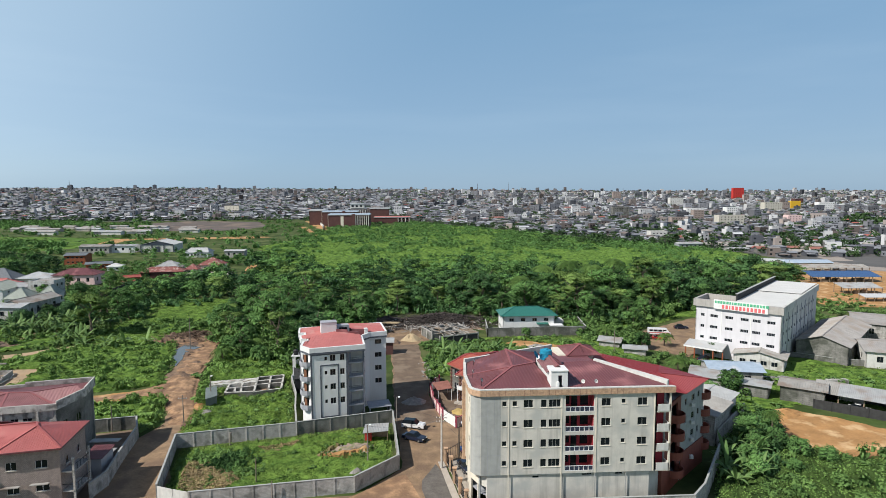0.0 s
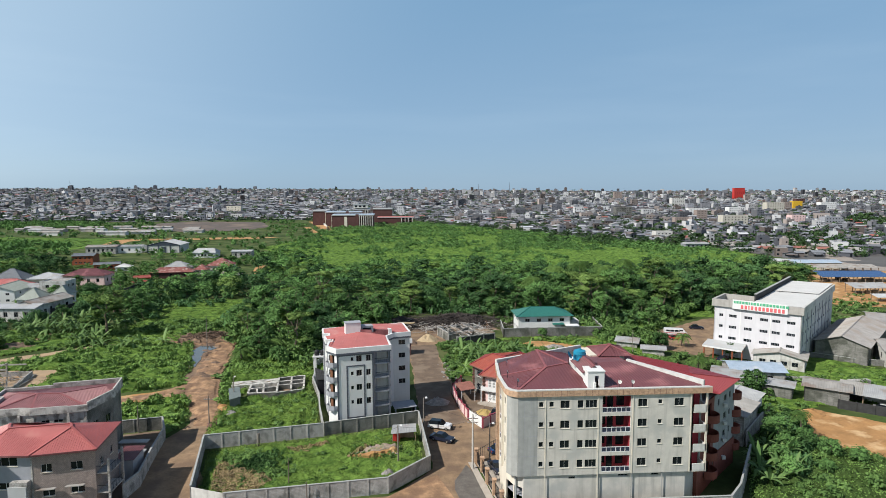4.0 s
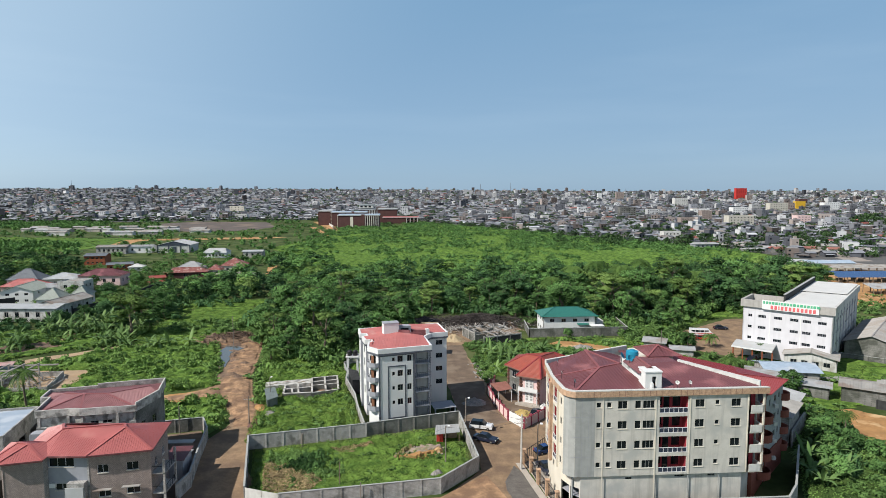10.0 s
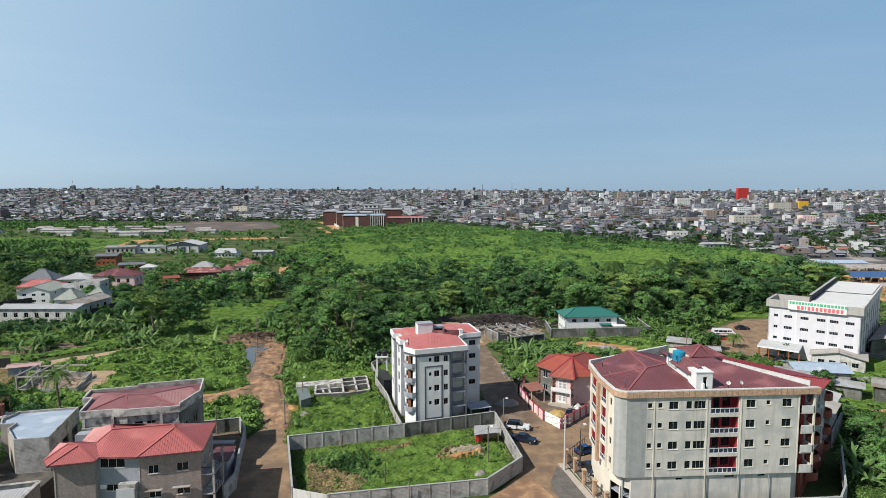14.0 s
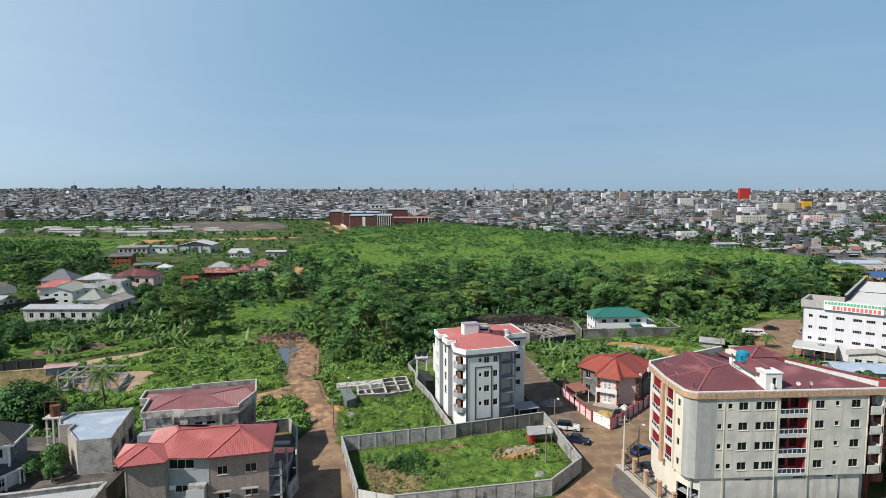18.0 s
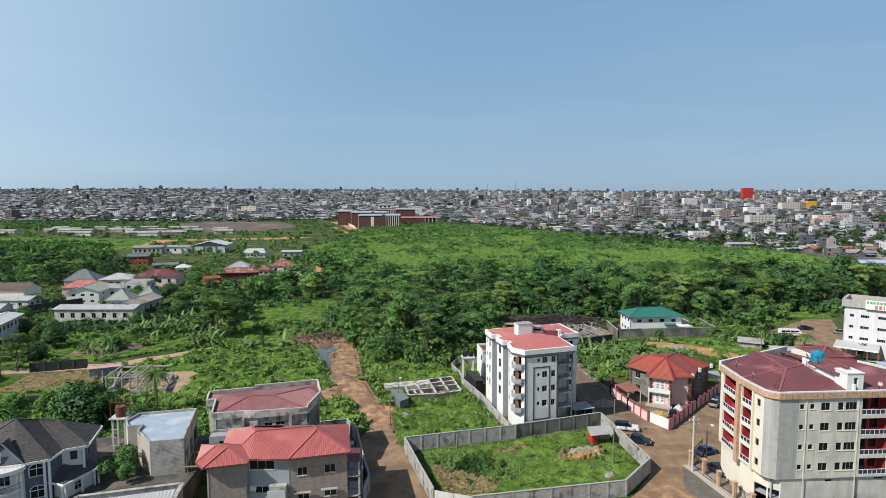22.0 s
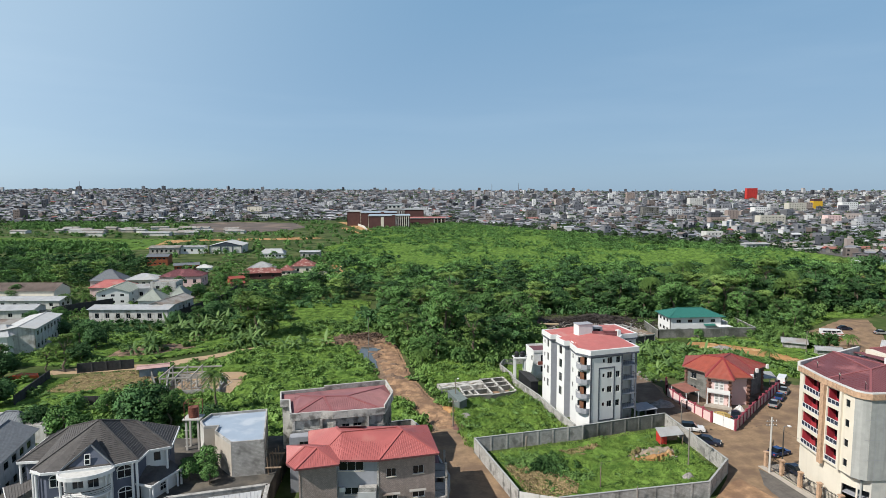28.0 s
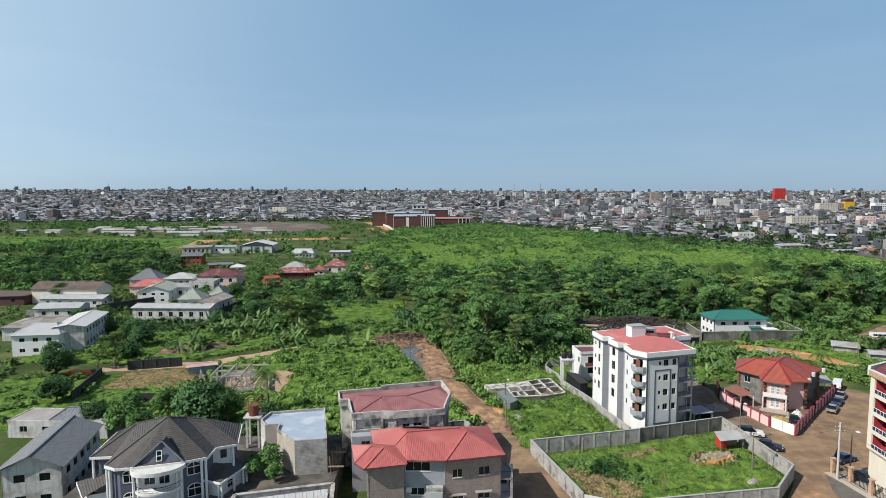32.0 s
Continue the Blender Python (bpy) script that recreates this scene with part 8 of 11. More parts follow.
part("roof", sheet_roof(B(), [(-2.4, -0.4, 3.6), (2.4, -0.4, 3.6), (2.4, 3.6, 4.2), (-2.4, 3.6, 4.2)], 0.3), M["roof_zinc"], tr)

# ---------- far brick halls ----------
def brick_hall(x, y, w, d, h, roof, label, bays=0, fin=False):
    e = thing("hall", label, "building", x, y, 0)
    holes, rows = {0: []}, max(1, int(h // 4.2))
    for k in range(bays):
        for z in range(rows):
            u = w * 0.68 + k * (w * 0.31 / bays)
            holes[0].append((u, u + w * 0.17 / bays, 1.2 + z * 4.1, 4.2 + z * 4.1, 1))
    shell(e, [(-w / 2, 0), (w / 2, 0), (w / 2, d), (-w / 2, d)], 0, h, M["brick_red"], holes, 0.4, [h], frame_mat="white_dirty")
    for k in range(bays + 1 if bays else 0):
        u = -w / 2 + w * 0.665 + k * (w * 0.31 / bays)
        part("pilaster", B().box(u - 0.45, -0.5, 0, u + 0.45, -0.05, h - 0.6), M["white_dirty"], e)
    if fin:
        part("wall_panel", B().box(-w * 0.2, -0.35, 0, -w * 0.13, -0.05, h - 1.5), M["cream_light"], e, "pale rendered strip in the brick front")
        for k in range(5):
            part("pilaster", B().box(-w / 2 - 0.5, d * (0.02 + 0.2 * k), 0, -w / 2 - 0.05, d * (0.1 + 0.2 * k), h - 0.8), M["cream_light"], e)
        part("stair_shaft", B().box(w * 0.07, -0.9, 0, w * 0.15, -0.05, h + 1.8), M["brick_red"], e)
    part("roof_edge", B().box(-w / 2 - 0.8, -0.8, h, w / 2 + 0.8, d + 0.8, h + 0.8), M["roof_pale"], e)
    part("roof", B().hexa([(-w / 2 - 0.4, -0.4), (w / 2 + 0.4, -0.4), (w / 2 + 0.4, d + 0.4), (-w / 2 - 0.4, d + 0.4)], h + 0.8, [h + 1.0, h + 1.0, h + 1.8, h + 1.8]), M[roof], e)
    return e


brick_hall(-79.5, 822, 56, 28, 15.8, "roof_bluesheet", "dark red brick hall with a pale blue roof", 6, True)
brick_hall(-95, 853, 50, 22, 19.0, "roof_bluesheet", "dark red brick wing with a blue roof", 0, True)
brick_hall(-131.5, 876, 20, 40, 20, "roof_zinc", "dark red brick hall with a flat roof")
tw = brick_hall(-72, 884, 23, 20, 22, "roof_zinc", "brick tower block with a white top storey", 3)
part("top_storey", B().box(-11.5, 0, 24.3, 9, 18, 29.5), M["white_dirty"], tw)
for k in range(3):
    part("window", B().box(-9.5 + 6 * k, -0.1, 25.6, -6 + 6 * k, -0.02, 28.2), M["glass"], tw)
part("top_roof", B().box(-12.3, -0.8, 29.5, 9.8, 18.8, 30.3), M["roof_pale"], tw)
brick_hall(-44, 950, 30, 26, 20.5, "roof_zinc", "dark red brick hall in the distance")
brick_hall(-23, 915, 54, 16, 8.5, "roof_salmon", "long low hall with a red roof", 3)
block_wall("boundary_wall", [(-104, 742), (-113, 815), (-132, 905), (-150, 985)], 3.2, "pale rendered wall beside the brick halls", "white_dirty", post=14)

# workshops and timber yards
def open_shed(x, y, rz, w, d, h, roof_mat, label, bays=6, wood=0):
    e = thing("shelter", label, "shelter", x, y, 0, rz)
    part("roof", sheet_roof(B(), [(-w / 2, -0.5, h), (w / 2, -0.5, h), (w / 2, d + 0.5, h + d * 0.22), (-w / 2, d + 0.5, h + d * 0.22)], 0.6), M[roof_mat], e)
    for k in range(bays + 1):
        u = -w / 2 + 0.3 + (w - 0.6) * k / bays
        for v, top in ((0, h), (d, h + d * 0.22)):
            part("post", B().box(u - 0.13, v - 0.13, 0, u + 0.13, v + 0.13, top - 0.02), M["wood"], e)
    HOUSES.append((x, y + d / 2, 0.56 * w + 2))
    r = random.Random(int(x))
    for k in range(wood):
        u, v, L = r.uniform(-w / 2 + 2, w / 2 - 2), r.uniform(0.5, d - 0.5), r.uniform(1.5, 3.5)
        tagged(part("timber", B().box(-L / 2, -0.6, 0, L / 2, 0.6, r.uniform(0.5, 1.7)), M["wood"], None, m=pose(x + u, y + v, 0.1, 0, 0, rz + r.uniform(-8, 8))), "sawn brown timber lying under the shelter", "timber", "timber in the yard")


simple_house("warehouse", "long cream hall with pale blue roofs", 239, 341, -4, 28, 12, 4.4, "cream_light", "roof_bluesheet", 1.4, "x", inset=0.0, wins=(0, 0), category="warehouse")
open_shed(249, 331, -4, 38, 6, 2.8, "roof_old", "long dark open shed beside the cream hall", 8, 10)
open_shed(226, 293, -4, 36, 9, 3.0, "roof_navy", "long open timber shed with a navy sheet roof", 8, 14)
open_shed(207, 258, -4, 18, 7, 3.0, "roof_zinc", "open shelter with a grey sheet roof in the timber yard", 5, 6)
open_shed(202, 240, -4, 16, 4, 2.0, "roof_pale", "low pale-roofed shelter in the timber yard", 4, 2)
simple_house("warehouse", "small cream store with pale roof", 224, 352, -30, 12, 10, 4.2, "cream_light", "roof_pale", 1.2, "x", inset=0.0, wins=(2, 0), category="warehouse")

# landmark blocks of the town
def tower_block(x, y, w, d, h, wall_mat, label, storeys, n=4):
    e = simple_house("tower_block", label, x, y, 0, w, d, h, wall_mat, "roof_old", flat=True, parapet=0.9, storeys=storeys, wins=(n, 0), category="tower block", bars=1, far=True)
    e.location.z = rise(x, y)
    return e


LANDMARKS = []
for x, y, w, d, h, wall_mat, label, storeys, n in (
        (1340, 2360, 44, 16, 45, "red_paint", "bright red tower block on the skyline", 9, 5),
        (980, 1460, 24, 14, 20, "yellow", "yellow painted block in the town", 4, 0),
        (930, 1425, 23, 14, 18, "brickgrey", "brown block beside the yellow one", 5, 4),
        (652, 1160, 32, 16, 15, "white", "white block with dark windows in the town", 4, 7),
        (560, 1145, 27, 14, 13, "white", "white block in the town", 3, 4),
        (472, 945, 17, 12, 16, "brickgrey", "brown unfinished block in the town", 5, 3),
        (438, 785, 35, 14, 14, "cream_grey", "unfinished cream-grey block with open windows", 4, 7),
        (390, 835, 25, 12, 9.5, "brickgrey", "brown block in the town", 3, 6),
        (252, 585, 17, 11, 6.6, "white_dirty", "white two-storey house at the town's edge", 2, 4),
        (547, 815, 20, 13, 12.5, "pink", "pale pink house block in the town", 4, 4),
        (578, 785, 27, 13, 11, "mid_grey", "grey concrete frame block in the town", 3, 6),
        (1007, 1385, 38, 18, 19, "white", "white office block in the town", 4, 7),
        (846, 1340, 42, 18, 20, "cream_grey", "cream block with a dark roof in the town", 4, 7),
        (848, 2385, 32, 16, 28, "brickgrey", "brown tower block on the skyline", 8, 4),
        (765, 2385, 16, 12, 25, "white", "white tower block on the skyline", 8, 3),
        (654, 1360, 16, 12, 18, "mid_grey", "narrow grey block in the town", 5, 3),
        (770, 1675, 38, 18, 24, "white_dirty", "pale block in the town", 6, 6),
        (396, 1090, 30, 14, 18, "block_dark", "dark grey block in the town", 5, 6),
        (151, 985, 18, 12, 16, "block_dark", "dark open-fronted block at the town's edge", 5, 4),
        (312, 1720, 10, 10, 22, "white", "narrow white block in the town", 6, 2),
        (202, 925, 11, 10, 10, "white_dirty", "small white block at the town's edge", 3, 2),
        (-417, 1455, 34, 14, 13, "cream_light", "cream block in the town", 3, 4),
        (-309, 1090, 20, 12, 8.5, "white_dirty", "white block among the low roofs", 2, 5),
        (1150, 1700, 26, 18, 20, "brick_red", "dark red block in the town", 5, 5)):
    tower_block(x, y, w, d, h, wall_mat, label, storeys, n)
    LANDMARKS.append((x, y + d / 2, w * 0.62 + 3))
for x, y, w, d, h, wall_mat, roof_mat, label in (
        (236, 484, 21, 8, 3.6, "mid_grey", "roof_zinc", "long grey house with a pale sheet roof"),
        (312, 620, 27, 10, 4.6, "white_dirty", "roof_old", "long pale house in the town"),
        (258, 450, 17, 7, 2.4, "block", "roof_zinc", "low shed with a pale sheet roof"),
        (407, 1425, 50, 18, 7, "white_dirty", "roof_rust", "town hall building with a large red sheet roof"),
        (145, 950, 21, 9, 5.5, "white_dirty", "roof_rust", "house with a red sheet roof")):
    e = simple_house("house", label, x, y, 4, w, d, h, wall_mat, roof_mat, h * 0.4, "x", inset=2, wins=(5, 0), rib=0, bars=1, far=True)
    e.location.z = rise(x, y)
    LANDMARKS.append((x, y + d / 2, w * 0.6 + 2))

for x, y, h in ((270, 2300, 62), (560, 3300, 60), (-1731, 3200, 62), (950, 2600, 40), (143, 2900, 30)):
    e = thing("radio_mast", "thin steel radio mast on the skyline", "mast", x, y, rise(x, y))
    w = h * 0.016
    for sx, sy in ((-1, -1), (1, -1), (0, 1)):
        part("leg", B().tube((sx * w, sy * w, 0), (sx * w * 0.3, sy * w * 0.3, h), 0.5, 0.35, 5), M["mast"], e)
    for k in range(12):
        t = k / 12
        r = w * (1 - 0.7 * t)
        part("brace", B().beam((-r, -r, h * t), (r, -r, h * (t + 1 / 12)), 0.4, 0.4).beam((r, -r, h * t), (0, r, h * (t + 1 / 12)), 0.4, 0.4), M["mast"], e)


# ---------- the town ----------
NEAR_TOWN = [(174, 616), (222, 540), (249, 497), (262, 420), (330, 400), (620, 620), (560, 900), (90, 880)]


def town():
    rng = random.Random(11)
    wallv = [[] for m in range(5)]
    roofv = [[] for m in range(6)]
    winv = []
    near = []
    street = [(283, 385), (322, 460), (415, 630), (600, 1000), (590, 1000), (405, 640), (312, 474)]
    halls = [(-175, 800), (25, 800), (25, 1015), (-175, 1015)]
    d = 395.0
    while d < 4700:
        cell = 10.8 * max(1.0, d / 800) ** 0.68
        x = -0.95 * d - 150
        while x < 1.0 * d + 120:
            px, py = x + rng.uniform(-0.35, 0.35) * cell, d + rng.uniform(-0.45, 0.45) * cell
            x += cell * rng.uniform(0.8, 1.25)
            edge = np.interp(px, (-60, 0, 15, 70, 140, 174, 222, 249, 259, 270, 400), (1040, 1060, 975, 836, 705, 610, 534, 490, 446, 402, 410))
            if py < edge + rng.uniform(-6, 22) or any((px - q[0]) ** 2 + (py - q[1]) ** 2 < q[2] ** 2 for q in LANDMARKS) or inside(street, px, py) or inside(halls, px, py) or rng.random() < 0.1:
                continue
            far = min(1.0, d / 3000)
            grow = (cell / 10.8) ** 0.6
            w, dp = rng.uniform(5.5, 12.5) * grow * (0.8 if d < 700 else 1), rng.uniform(5, 9.5) * grow * (0.85 if d < 700 else 1)
            u = rng.random()
            high = (0.012 if px < -100 else 0.03) * (1 if d < 1700 else 1.7)
            if u < high * 0.25 and d > 900:
                h = rng.uniform(11, 14 + 14 * far)
                w, dp = rng.uniform(12, 22), rng.uniform(10, 16)
            elif u < high + 0.02:
                h = rng.uniform(7, 11)
            elif u < 0.13:
                h = rng.uniform(4.6, 6.2)
            else:
                h = rng.uniform(2.2, 3.4)
            a = 0.9 * noise.noise(Vector((px * 0.004, py * 0.004, 3))) + rng.uniform(-0.15, 0.15)
            mi = rng.choice((0, 1, 1, 2, 3, 4, 0)) if h > 6.8 else rng.choice((0, 0, 0, 0, 1, 2, 4, 4, 4))
            # more pale roofs far off and to the left, standing in for haze
            ri = rng.choice((0, 0, 0, 0, 0, 1, 1, 2, 2, 2, 3, 4) if d < 1500 and px > -60 else (0, 0, 0, 0, 0, 1, 2, 2, 0, 3, 3, 4)) if rng.random() > 0.02 else 5
            if inside(NEAR_TOWN, px, py) and len(near) < 24 and rng.random() < 0.4:
                near.append((px, py, math.degrees(a), w, dp, h, mi % 3, ri % 3))
                continue
            ca, sa = math.cos(a), math.sin(a)
            zg = rise(px, py)
            T = lambda lx, ly, lz: (px + lx * ca - ly * sa, py + lx * sa + ly * ca, zg + lz)
            c = [(-w / 2, -dp / 2), (w / 2, -dp / 2), (w / 2, dp / 2), (-w / 2, dp / 2)]
            for i in range(4):
                p, q = c[i], c[(i + 1) % 4]
                if i != 2:
                    wallv[mi] += [T(*p, 0), T(*q, 0), T(*q, h), T(*p, h)]
            o = 0.55
            kind = "flat" if h > 6.8 else rng.choice(("gx", "gx", "gx", "gy", "gy", "hip", "mono", "mono", "flat"))
            X, Y, r = w / 2 + o, dp / 2 + o, h + rng.uniform(0.7, 1.7)
            if kind == "flat":
                roofv[ri] += [T(c[0][0], c[0][1], h), T(c[1][0], c[1][1], h), T(c[2][0], c[2][1], h + 0.3), T(c[3][0], c[3][1], h + 0.3)]
                if h > 6.8 and rng.random() < 0.7:
                    # a stair head or an unfinished storey on top
                    sx, sw, sh = rng.uniform(-0.25, 0.2) * w, w * rng.uniform(0.2, 0.45), rng.uniform(1.6, 3.0)
                    for (x0, y0), (x1, y1) in zip([(sx, -dp * 0.3), (sx + sw, -dp * 0.3), (sx + sw, dp * 0.3), (sx, dp * 0.3)], [(sx + sw, -dp * 0.3), (sx + sw, dp * 0.3), (sx, dp * 0.3), (sx, -dp * 0.3)]):
                        wallv[mi] += [T(x0, y0, h), T(x1, y1, h), T(x1, y1, h + sh), T(x0, y0, h + sh)]
                    roofv[ri] += [T(sx - 0.3, -dp * 0.33, h + sh), T(sx + sw + 0.3, -dp * 0.33, h + sh), T(sx + sw + 0.3, dp * 0.33, h + sh), T(sx - 0.3, dp * 0.33, h + sh)]
            elif kind == "gx":
                roofv[ri] += [T(-X, -Y, h), T(X, -Y, h), T(X, 0, r), T(-X, 0, r), T(-X, 0, r), T(X, 0, r), T(X, Y, h), T(-X, Y, h)]
            elif kind == "gy":
                roofv[ri] += [T(-X, -Y, h), T(0, -Y, r), T(0, Y, r), T(-X, Y, h), T(0, -Y, r), T(X, -Y, h), T(X, Y, h), T(0, Y, r)]
                wallv[mi] += [T(-w / 2, -dp / 2, h), T(w / 2, -dp / 2, h), T(0.05, -dp / 2, r), T(-0.05, -dp / 2, r)]
            elif kind == "mono":
                roofv[ri] += [T(-X, -Y, h - 0.1), T(X, -Y, h - 0.1), T(X, Y, r - 0.3), T(-X, Y, r - 0.3)]
            else:
                k = w * 0.22
                roofv[ri] += [T(-X, -Y, h), T(X, -Y, h), T(k, 0, r), T(-k, 0, r), T(X, -Y, h), T(X, Y, h), T(k + 0.05, 0, r), T(k, 0, r),
                              T(X, Y, h), T(-X, Y, h), T(-k, 0, r), T(k, 0, r), T(-X, Y, h), T(-X, -Y, h), T(-k, 0, r), T(-k - 0.05, 0, r)]
            if d < 1300 and h < 6 and rng.random() < 0.45:
                # a lean-to or shelter of odd sheets in front
                lw = w * rng.uniform(0.4, 0.9)
                x0 = rng.uniform(-w / 2, w / 2 - lw)
                roofv[rng.randrange(5)] += [T(x0, -dp / 2 - rng.uniform(2, 4), 1.9), T(x0 + lw, -dp / 2 - rng.uniform(2, 4), 2.0), T(x0 + lw, -dp / 2 - 0.1, 2.3), T(x0, -dp / 2 - 0.1, 2.3)]
            if d < 2600 and (h > 4.5 or d < 1200):
                n, st = max(2, int(w / 3.4)), max(1, int(h / 3))
                for f in range(st):
                    for k in range(n):
                        if rng.random() < 0.25:
                            continue
                        u0 = -w / 2 + w * (k + rng.uniform(0.2, 0.4)) / n
                        u1 = u0 + min(1.5, w / n * 0.42)
                        z0 = f * 3.0 + rng.choice((0.9, 0.9, 0.1))
                        z1 = min(h - 0.2, f * 3.0 + 2.2)
                        winv += [T(u0, -dp / 2 - 0.06, z0), T(u1, -dp / 2 - 0.06, z0), T(u1, -dp / 2 - 0.06, z1), T(u0, -dp / 2 - 0.06, z1)]
        d += cell * 0.9
    e = thing("town", "dense grey low-rise town reaching to the horizon", "town", kind="stuff")
    for i in range(5):
        ob = part("town_walls", big_mesh("town_walls", np.array(wallv[i]), 4, M["town_wall_%d" % i]), None, e)
        tagged(ob, kind="stuff")
    for i in range(6):
        ob = part("town_roofs", big_mesh("town_roofs", np.array(roofv[i]), 4, M["town_roof_%d" % i]), None, e)
        tagged(ob, kind="stuff")
    tagged(part("town_windows", big_mesh("town_windows", np.array(winv), 4, M["glass"]), None, e), kind="stuff")
    for px, py, a, w, dp, h, mi, ri in near:
        s = max(1, round(h / 3.2))
        wm = ("block_dark", "white_dirty", "brickgrey")[mi]
        rm = ("roof_old", "roof_brown", "roof_zinc")[ri]
        colour = ("grey", "white", "brown")[mi]
        if h > 9:
            simple_house("house", "%s %d-storey town house with a flat roof" % (colour, s), px, py, a, w, dp, h, wm, rm, flat=True, parapet=0.7, storeys=s, wins=(max(2, int(w / 4)), 0), bars=1, far=True)
        else:
            simple_house("house", "%s %s house with sheet-metal roof" % (colour, "two-storey town" if s > 1 else "low town"), px, py, a, w, dp, h, wm, rm, 1.6, "x", inset=0.0, storeys=s, wins=(max(2, int(w / 5)), 0), rib=0, bars=1, far=True)


town()
# village of low sheds in the left fields
rng = random.Random(77)
for k in range(32):
    x, y = rng.uniform(-560, -250), rng.uniform(740, 830) if k % 2 else rng.uniform(690, 780)
    simple_house("shed", "low grey village shed with rusty sheet roof", x, y, rng.uniform(-15, 15), rng.uniform(9, 24), rng.uniform(7, 11), rng.uniform(2.6, 3.6), rng.choice(("block", "wood_grey", "white_dirty")), rng.choice(("roof_zinc", "roof_old", "roof_old")), 1.4, "x", inset=0.0, wins=(0, 0), category="shed", rib=0, far=True)

# ---------- vehicles ----------
def car(x, y, rz, paint, label, L=4.4, W=1.75, H=1.45, kind="saloon", category="car"):
    e = thing("car", label, category, x, y, 0.1, rz)
    if kind == "van":
        side = [(-0.5, 0.35), (0.5, 0.35), (0.5, 0.55), (0.44, 0.62), (0.33, 0.97), (-0.49, 1.0), (-0.5, 0.6)]
        cabin = None
    else:
        top = 0.62 if kind == "saloon" else 0.6
        side = [(-0.5, 0.2), (0.5, 0.2), (0.5, 0.42), (0.46, 0.56), (0.22, top), (-0.38 if kind == "saloon" else -0.47, top), (-0.49, 0.6)]
        cabin = [(0.22, top), (0.07, 1.0), (-0.22 if kind == "saloon" else -0.40, 1.0), (-0.38 if kind == "saloon" else -0.48, top)]
    def loft(profile, w0, w1):
        n = len(profile)
        pts = []
        for s in (-1, 1):
            for u, v in profile:
                ww = w0 + (w1 - w0) * max(0, (v - 0.6) / 0.4)
                pts.append((u * L, s * ww / 2, v * H))
        return B().add(pts, [tuple(range(n)), tuple(range(2 * n - 1, n - 1, -1))] + [(i, n + i, n + (i + 1) % n, (i + 1) % n) for i in range(n)])
    body = part("body", loft(side, W, W * 0.9), M[paint], e)
    if cabin:
        part("cabin_glass", loft(cabin, W * 0.93, W * 0.8), M["glass"], e)
        part("car_roof", B().hexa([(0.05 * L, -W * 0.37), (0.05 * L, W * 0.37), ((-0.21 if kind == "saloon" else -0.38) * L, W * 0.37), ((-0.21 if kind == "saloon" else -0.38) * L, -W * 0.37)], H * 0.995, H * 1.02), M[paint] if kind == "saloon" else M["glass"], e, "" if kind == "saloon" else "black glazed roof")
    else:
        for s in (-1, 1):
            for k in range(4):
                u = -0.45 * L + k * 0.195 * L
                part("side_window", B().box(u, s * W * 0.47 - 0.03, H * 0.66, u + 0.17 * L, s * W * 0.47 + 0.03, H * 0.88), M["glass"], e)
            part("stripe", B().box(-0.48 * L, s * W * 0.5 - 0.012, H * 0.5, 0.45 * L, s * W * 0.5 + 0.012, H * 0.57), M["red_paint"], e)
        part("windscreen", B().beam((0.445 * L, 0, H * 0.64), (0.345 * L, 0, H * 0.94), W * 0.8, 0.04), M["glass"], e)
    r = 0.31 if kind != "van" else 0.36
    for u in (-0.31, 0.31):
        for s in (-1, 1):
            w = part("wheel", B().tube((u * L, s * W * 0.42, r), (u * L, s * (W * 0.5 + 0.02), r), r, r, 16), M["tyre"], e)
            part("rim", B().tube((u * L, s * W * 0.46, r), (u * L, s * (W * 0.5 + 0.035), r), r * 0.6, r * 0.55, 12), M["rim"], w)
    for s in (-1, 1):
        part("headlight", B().box(0.47 * L, s * W * 0.36 - 0.18, H * 0.42, 0.503 * L, s * W * 0.36 + 0.18, H * 0.52), M["lamp_glass"], e)
        part("tail_light", B().box(-0.503 * L, s * W * 0.4 - 0.12, H * 0.42, -0.48 * L, s * W * 0.4 + 0.12, H * 0.56), M["red_paint"], e)
    part("bumper", B().box(0.49 * L, -W * 0.47, H * 0.2, 0.515 * L, W * 0.47, H * 0.34), M["tyre"], e)
    part("bumper", B().box(-0.515 * L, -W * 0.47, H * 0.2, -0.49 * L, W * 0.47, H * 0.34), M["tyre"], e)
    return e


car(0.9, 116.2, -18, "car_white", "white four-wheel-drive car parked by the block wall", 4.7, 1.85, 1.66, "suv")
car(1.0, 110.2, -32, "car_dark", "dark blue saloon parked by the block wall", 4.7, 1.8, 1.45)
car(25.4, 128.3, 48, "car_silver", "silver saloon parked along the pink wall", 4.4)
car(29.4, 132.6, 48, "car_blue", "dark blue car parked along the pink wall", 4.3)
car(33.0, 136.6, 48, "car_silver", "grey-blue car parked along the pink wall", 4.3)
car(81.2, 186.4, -12, "car_white", "white minibus with red stripe on the bare yard", 7.0, 2.1, 2.9, "van", "minibus")
car(80.0, 183.3, -15, "car_red", "red saloon beside the white minibus", 4.4)
car(93.5, 197.0, -10, "car_dark", "dark saloon on the bare yard", 4.5)
car(101, 190, -10, "car_silver", "silver car on the bare yard", 4.4)
car(9.6, 97.3, -75, "car_dark", "dark car parked inside the railings", 4.5)
car(11.2, 104.5, 20, "car_blue", "bright blue car beside the apartment block", 4.2)
car(13.4, 122.6, 60, "car_dark", "dark car in the pink house's forecourt", 4.3)
